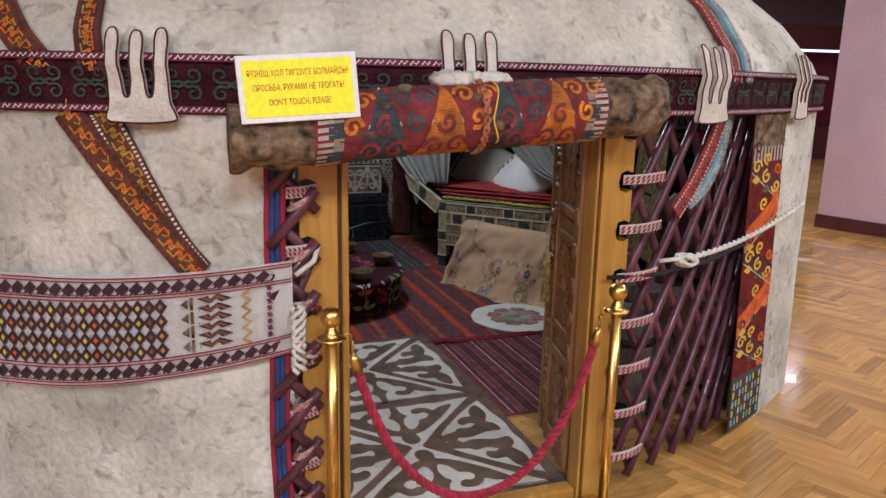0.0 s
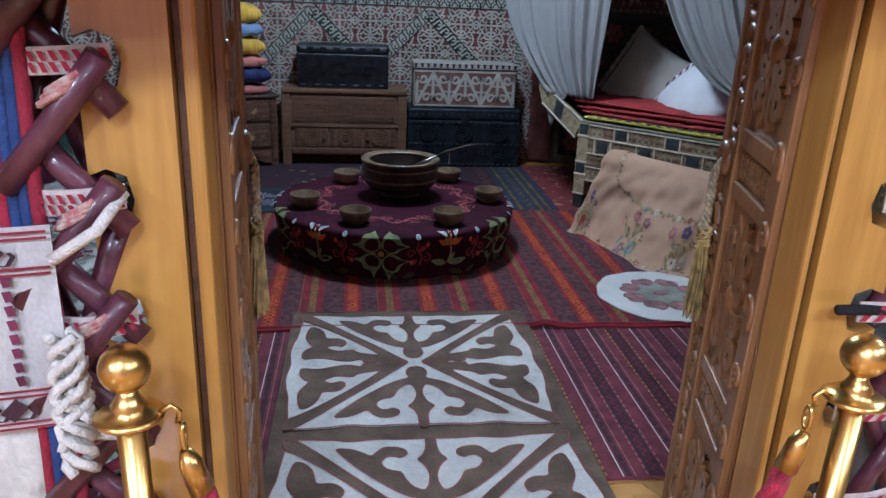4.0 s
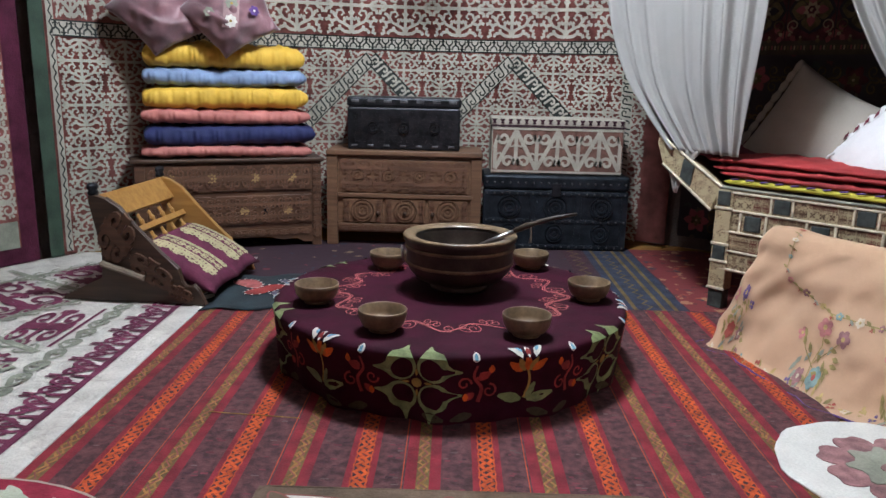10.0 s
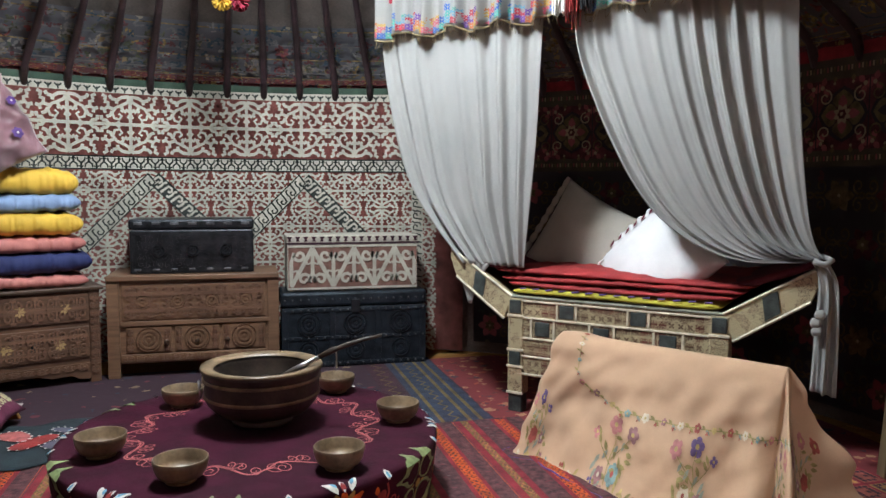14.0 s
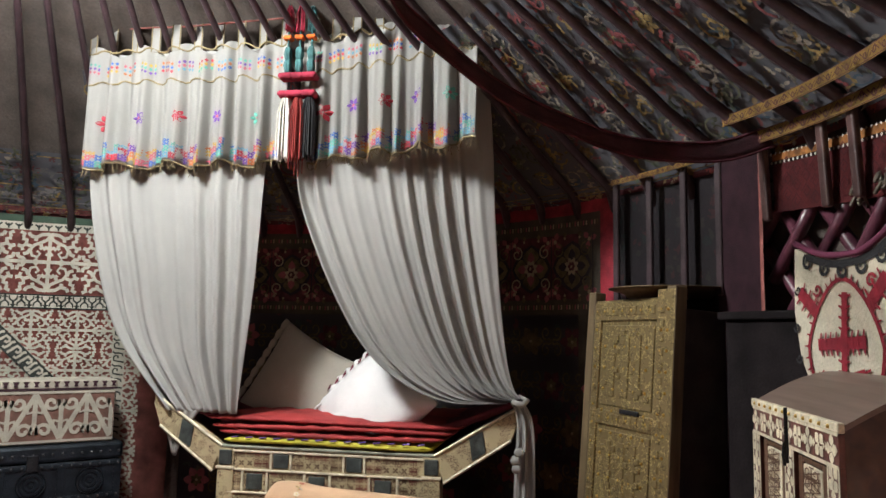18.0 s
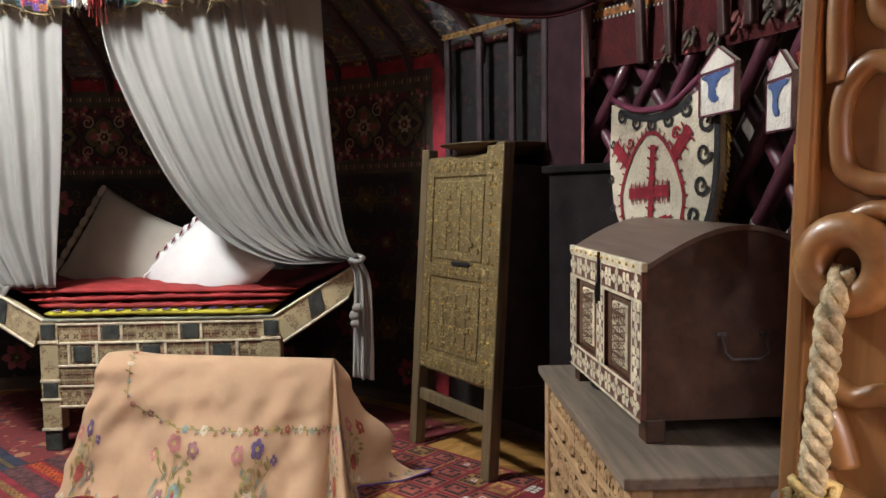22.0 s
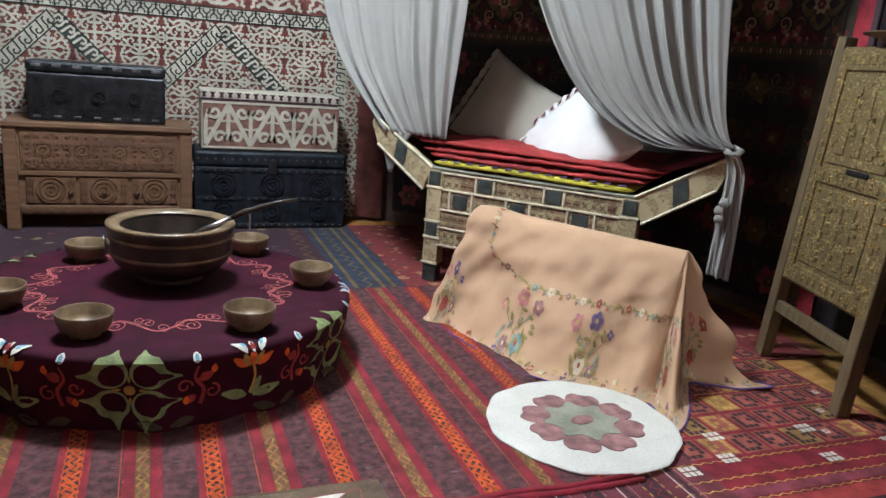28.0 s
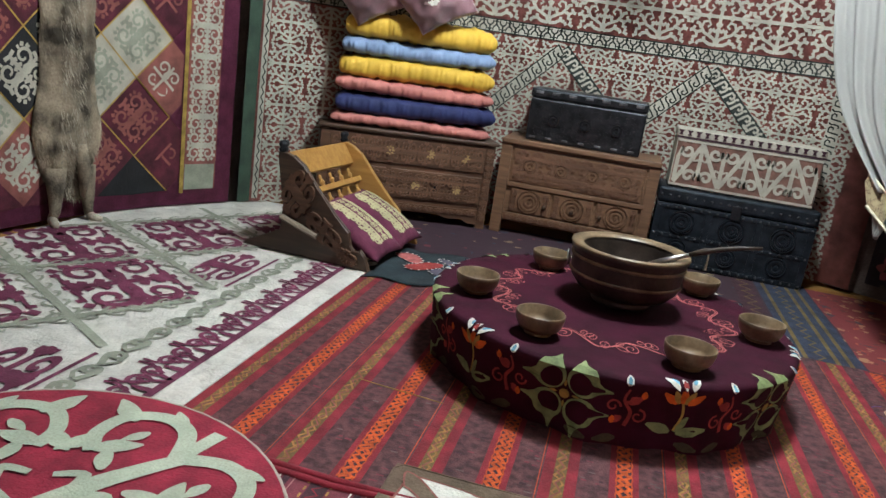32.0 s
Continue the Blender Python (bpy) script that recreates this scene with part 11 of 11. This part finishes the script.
for q in range(14):
    x, y = -0.93 + 0.012 * (q % 3), 0.26 + 0.04 * q
    strip(bm, HC, x, x + 0.004, y, y + 0.012, 0.001, 4)
for q in range(8):
    patch(bm, [(-0.712, 0.24 + 0.07 * q), (-0.698, 0.245 + 0.07 * q), (-0.702, 0.295 + 0.07 * q), (-0.716, 0.29 + 0.07 * q)], HC, 0.001, 5)
tagged(part("coloured_embroidery", bm, [rug_olive, ochre_wool, lime_cloth, orange_wool, felt_dark_brown, plum, rug_dark, mat("chevron_rust", (0.24, 0.075, 0.03), 0.9)], band, "ochre, orange and green diamond hearts"), kind="stuff")
bm = bmesh.new()
for k in range(4):
    z0 = 0.955 - 0.042 * k
    for st in range(3):
        tube([Vector((-0.625 + 0.02 * math.sin(q * 0.9 + st * 2.1 + k), 0.055 + 0.014 * math.cos(q * 0.9 + st * 2.1), z0 - 0.012 * q)) for q in range(9)], 0.008, 5, bm)
tube([(-0.63, 0.06, 1.06), (-0.57, 0.07, 1.10), (-0.545, 0.12, 1.14)], 0.009, 6, bm)
tube([(-0.63, 0.06, 0.79), (-0.58, 0.09, 0.77), (-0.56, 0.12, 0.76)], 0.008, 6, bm)
tagged(part("end_braid", bm, white_rope, band, "thick white plaited end cord", smooth=True), kind="stuff")

trimL = thing("felt_edge_braid", "navy and red braid along the felt's edge at the door", "braid", pose(0, 0, 0))
for x, mm in ((-0.712, crimson), (-0.695, blue_wool), (-0.678, blue_wool), (-0.662, crimson)):
    bm = tube([on_outside(R_OUT + 0.005)(x + 0.004 * math.sin(k), 0.02 + 0.1 * k, 0.0) for k in range(16)], 0.010, 6)
    part("cord", bm, mm, trimL, smooth=True)

orange = thing("orange_woven_strip", "bright red and yellow woven strip at the felt's edge", "woven strip", pose(0, 0, 0))
OS = lambda x, y, h: on_cover(R_OUT + 0.01)(1.62 + 1.45 * x + 0.07 * (1 - y / 1.55), y, h)
bm = bmesh.new()
strip(bm, OS, -0.10, 0.13, 0.02, 1.56, 0.0, 0, 4, 24)
bmesh.ops.solidify(bm, geom=bm.faces[:], thickness=0.006)
part("ground", bm, red_wool, orange)
bm = bmesh.new()
strip(bm, OS, -0.10, 0.13, 1.40, 1.56, 0.002, 3, 3, 2)
for k in range(9):
    strip(bm, OS, -0.09 + 0.024 * k, -0.078 + 0.024 * k, 1.34, 1.41, 0.003, 4, 1, 1)
for k in range(5):
    y = 0.38 + 0.21 * k
    e = 1 if k % 2 else -1
    patch(bm, [(-0.10, y - 0.08 * e), (0.13, y + 0.08 * e), (0.13, y + 0.08 * e + 0.10), (-0.10, y - 0.08 * e + 0.10)], OS, 0.002, 1 if k % 2 else 2)
    for q in range(3):
        ribbon(bm, spiral(-0.06 + 0.075 * q, y + (q - 1) * 0.05 * e + 0.05, 0.034, 90 * q, 1.2, 0.2, 10), 0.013, OS, 0.003, 0, 0 if k % 2 == 0 else 1)
    ribbon(bm, [(-0.10, y - 0.08 * e), (0.13, y + 0.08 * e)], 0.006, OS, 0.004, 0, 4)
    for q in range(3):
        ribbon(bm, spiral(-0.065 + 0.08 * q, y + (q - 1) * 0.05 * e + 0.135, 0.03, 90 * q + 180, -1.2, 0.2, 10), 0.013, OS, 0.003, 0, (2, 0, 1)[q])
        patch(bm, [(-0.09 + 0.08 * q, y + (q - 1) * 0.05 * e - 0.01), (-0.06 + 0.08 * q, y + (q - 1) * 0.05 * e + 0.015), (-0.03 + 0.08 * q, y + (q - 1) * 0.05 * e - 0.01), (-0.06 + 0.08 * q, y + (q - 1) * 0.05 * e - 0.03)], OS, 0.003, (0, 3, 1)[q])
strip(bm, OS, -0.10, 0.13, 0.03, 0.30, 0.003, 5, 3, 3)
for k in range(9):
    for j in range(5):
        strip(bm, OS, -0.09 + 0.024 * k, -0.078 + 0.024 * k, 0.05 + 0.048 * j, 0.085 + 0.048 * j, 0.005, (4, 6, 0, 2)[(k + j * 2) % 4])
part("pattern", bm, [yellow_cloth, orange_wool, maroon, felt_dark_brown, cream_wool, grey_green, sky_wool], orange, "yellow scrolls on red triangles")

ropes = thing("lattice_ties", "white rope and black cord tied across the lattice", "rope", pose(0, 0, 0))
bm = bmesh.new()
for st in range(2):
    pts = []
    for k in range(80):
        t = k / 79
        x = 2.1 - 1.17 * t
        p = on_cover(R_OUT + 0.035)(x, 1.10 - 0.11 * math.sin(min(1, t * 1.05) * math.pi / 2), 0.006 * math.sin(k * 1.1 + st * 3.14))
        p.z += 0.006 * math.cos(k * 1.1 + st * 3.14)
        pts.append(p)
    tube(pts, 0.008, 5, bm)
kp = on_cover(R_OUT + 0.035)(0.95, 0.985, 0.01)
for q in range(3):
    tube([kp + Vector((0.045 * math.cos(a + q), 0.012 * math.sin(2 * a), 0.022 * math.sin(a + 0.6 * q))) for a in [2 * math.pi * i / 16 for i in range(17)]], 0.009, 5, bm)
tube([kp, kp + Vector((-0.06, -0.01, 0.01)), kp + Vector((-0.13, 0.0, 0.005))], 0.009, 5, bm)
part("rope", bm, white_rope, ropes, smooth=True)
part("black_cord", tube([(0.56, 0.12, 0.95), (0.8, 0.13, 0.945), (1.1, 0.22, 0.955), (1.42, 0.36, 0.985)], 0.009, 6), black_felt, ropes, "thin black cord", smooth=True)

# ==== stanchions and rope ====
st0 = thing("rope_stanchion", "polished brass rope stanchion with a ball top", "stanchion", pose(-0.531, 0, 0), "stanchions at the door")
part("base", lathe([(0, 0.0), (0.15, 0.0), (0.15, 0.012), (0.13, 0.022), (0.05, 0.045), (0.025, 0.055), (0, 0.055)], 40), brass, st0, smooth=True)
part("pole", lathe([(0, 0.04), (0.0195, 0.04), (0.0195, 0.855), (0, 0.855)], 28), brass, st0, smooth=True)
part("collar", lathe([(0.0, 0.853), (0.045, 0.855), (0.047, 0.859), (0.04, 0.864), (0.022, 0.868), (0.024, 0.876), (0.018, 0.884), (0.014, 0.892), (0.013, 0.90), (0, 0.90)], 32), brass, st0, smooth=True)
part("ball", lathe([(0.034 * math.sin(math.pi * i / 16), 0.93 - 0.034 * math.cos(math.pi * i / 16)) for i in range(17)], 32), brass, st0, smooth=True)
part("hook", tube([(0.04, 0, 0.862), (0.055, 0, 0.872), (0.066, 0, 0.862), (0.062, 0, 0.845)], 0.004, 8), brass, st0, smooth=True)
copy_thing(st0, pose(0.531, 0, 0, 0, 0, 180))
rope = thing("barrier_rope", "crimson twisted barrier rope with brass ends", "rope", pose(0, 0, 0))
def rope_c(t):
    x = -0.462 + 0.924 * t
    k = 3.6
    z = 0.205 + (0.80 - 0.205) * (math.cosh(k * (2 * t - 1)) - 1) / (math.cosh(k) - 1) * 0.55 + (0.80 - 0.205) * 0.45 * (2 * t - 1) ** 2
    return Vector((x, 0.0, z))
for st in range(3):
    pts = []
    for k in range(260):
        t = 0.012 + 0.976 * k / 259
        c = rope_c(t)
        tg = (rope_c(t + 0.002) - rope_c(t - 0.002)).normalized()
        n1 = Vector((0, 1, 0))
        n2 = tg.cross(n1)
        a = k * 0.42 + st * 2.094
        pts.append(c + 0.0085 * (math.cos(a) * n1 + math.sin(a) * n2))
    part("strand", tube(pts, 0.0095, 6), red_rope, rope, smooth=True)
for t0, t1 in ((0.0, 0.02), (1.0, 0.98)):
    a, b = rope_c(t0), rope_c(t1)
    part("end_cap", tube([a, a.lerp(b, 0.3), b], [0.008, 0.016, 0.018], 16), brass, rope, "brass end cap", smooth=True)
    part("snap_ring", tube([a + Vector((0, 0.008 * math.cos(q), 0.012 + 0.02 * math.sin(q) + 0.012)) for q in [2 * math.pi * i / 14 for i in range(15)]], 0.0035, 6), brass, rope, smooth=True)

# ==== parquet blocks ====
BL_, BW_, TURN_ = 0.42, 0.07, radians(24)
block_me = mesh_of("parquet_block", box(0.0005, BL_ - 0.0005, 0.0005, BW_ - 0.0005, -0.004, 0.0, 0.0008, 1), parquet)
verts, faces = [], []
near = []
ct, st_ = math.cos(TURN_), math.sin(TURN_)
for i in range(-220, 260):
    for j in range(-40, 60):
        bx, by = i * BW_ + j * BL_, i * BW_ - j * BL_
        for o, (ox, oy) in ((0, (bx, by)), (1, (bx + BL_, by + BW_ - BL_))):
            x, y = ct * ox - st_ * oy, st_ * ox + ct * oy
            if not (-1.6 < x < 11.5 and -1.3 < y < 10.0):
                continue
            if math.hypot(x, y - 3.0) < 2.75 and not (1.2 < x < 2.4 and 0.9 < y < 1.9) and not (0.3 < x < 1.0 and 0.2 < y < 1.1):
                continue
            if x < 1.0 and y > 1.5:
                continue
            if 1.2 < x < 3.6 and -0.6 < y < 2.2 and len(near) < 300:
                near.append((x, y, o))
                continue
            n = len(verts)
            a = TURN_ + (math.pi / 2 if o else 0)
            ca, sa = math.cos(a), math.sin(a)
            px, py = (x, y) if not o else (x + BW_ * ct, y + BW_ * st_)
            g = 0.0006
            for u, v, z in ((g, g, 0), (BL_ - g, g, 0), (BL_ - g, BW_ - g, 0), (g, BW_ - g, 0), (g, g, -0.004), (BL_ - g, g, -0.004), (BL_ - g, BW_ - g, -0.004), (g, BW_ - g, -0.004)):
                verts.append((px + ca * u - sa * v, py + sa * u + ca * v, z))
            faces += [(n, n + 1, n + 2, n + 3), (n, n + 4, n + 5, n + 1), (n + 1, n + 5, n + 6, n + 2), (n + 2, n + 6, n + 7, n + 3), (n + 3, n + 7, n + 4, n)]
me = bpy.data.meshes.new("parquet_rest")
me.from_pydata(verts, [], faces)
me.materials.append(parquet_joined)
tagged(part("parquet_rest", me, None, hall_floor, "further oak parquet blocks"), kind="stuff")
for x, y, o in near:
    px, py = (x, y) if not o else (x + BW_ * ct, y + BW_ * st_)
    part("parquet_block", block_me, None, hall_floor, m=pose(px, py, 0, 0, 0, math.degrees(TURN_) + (90 if o else 0)))
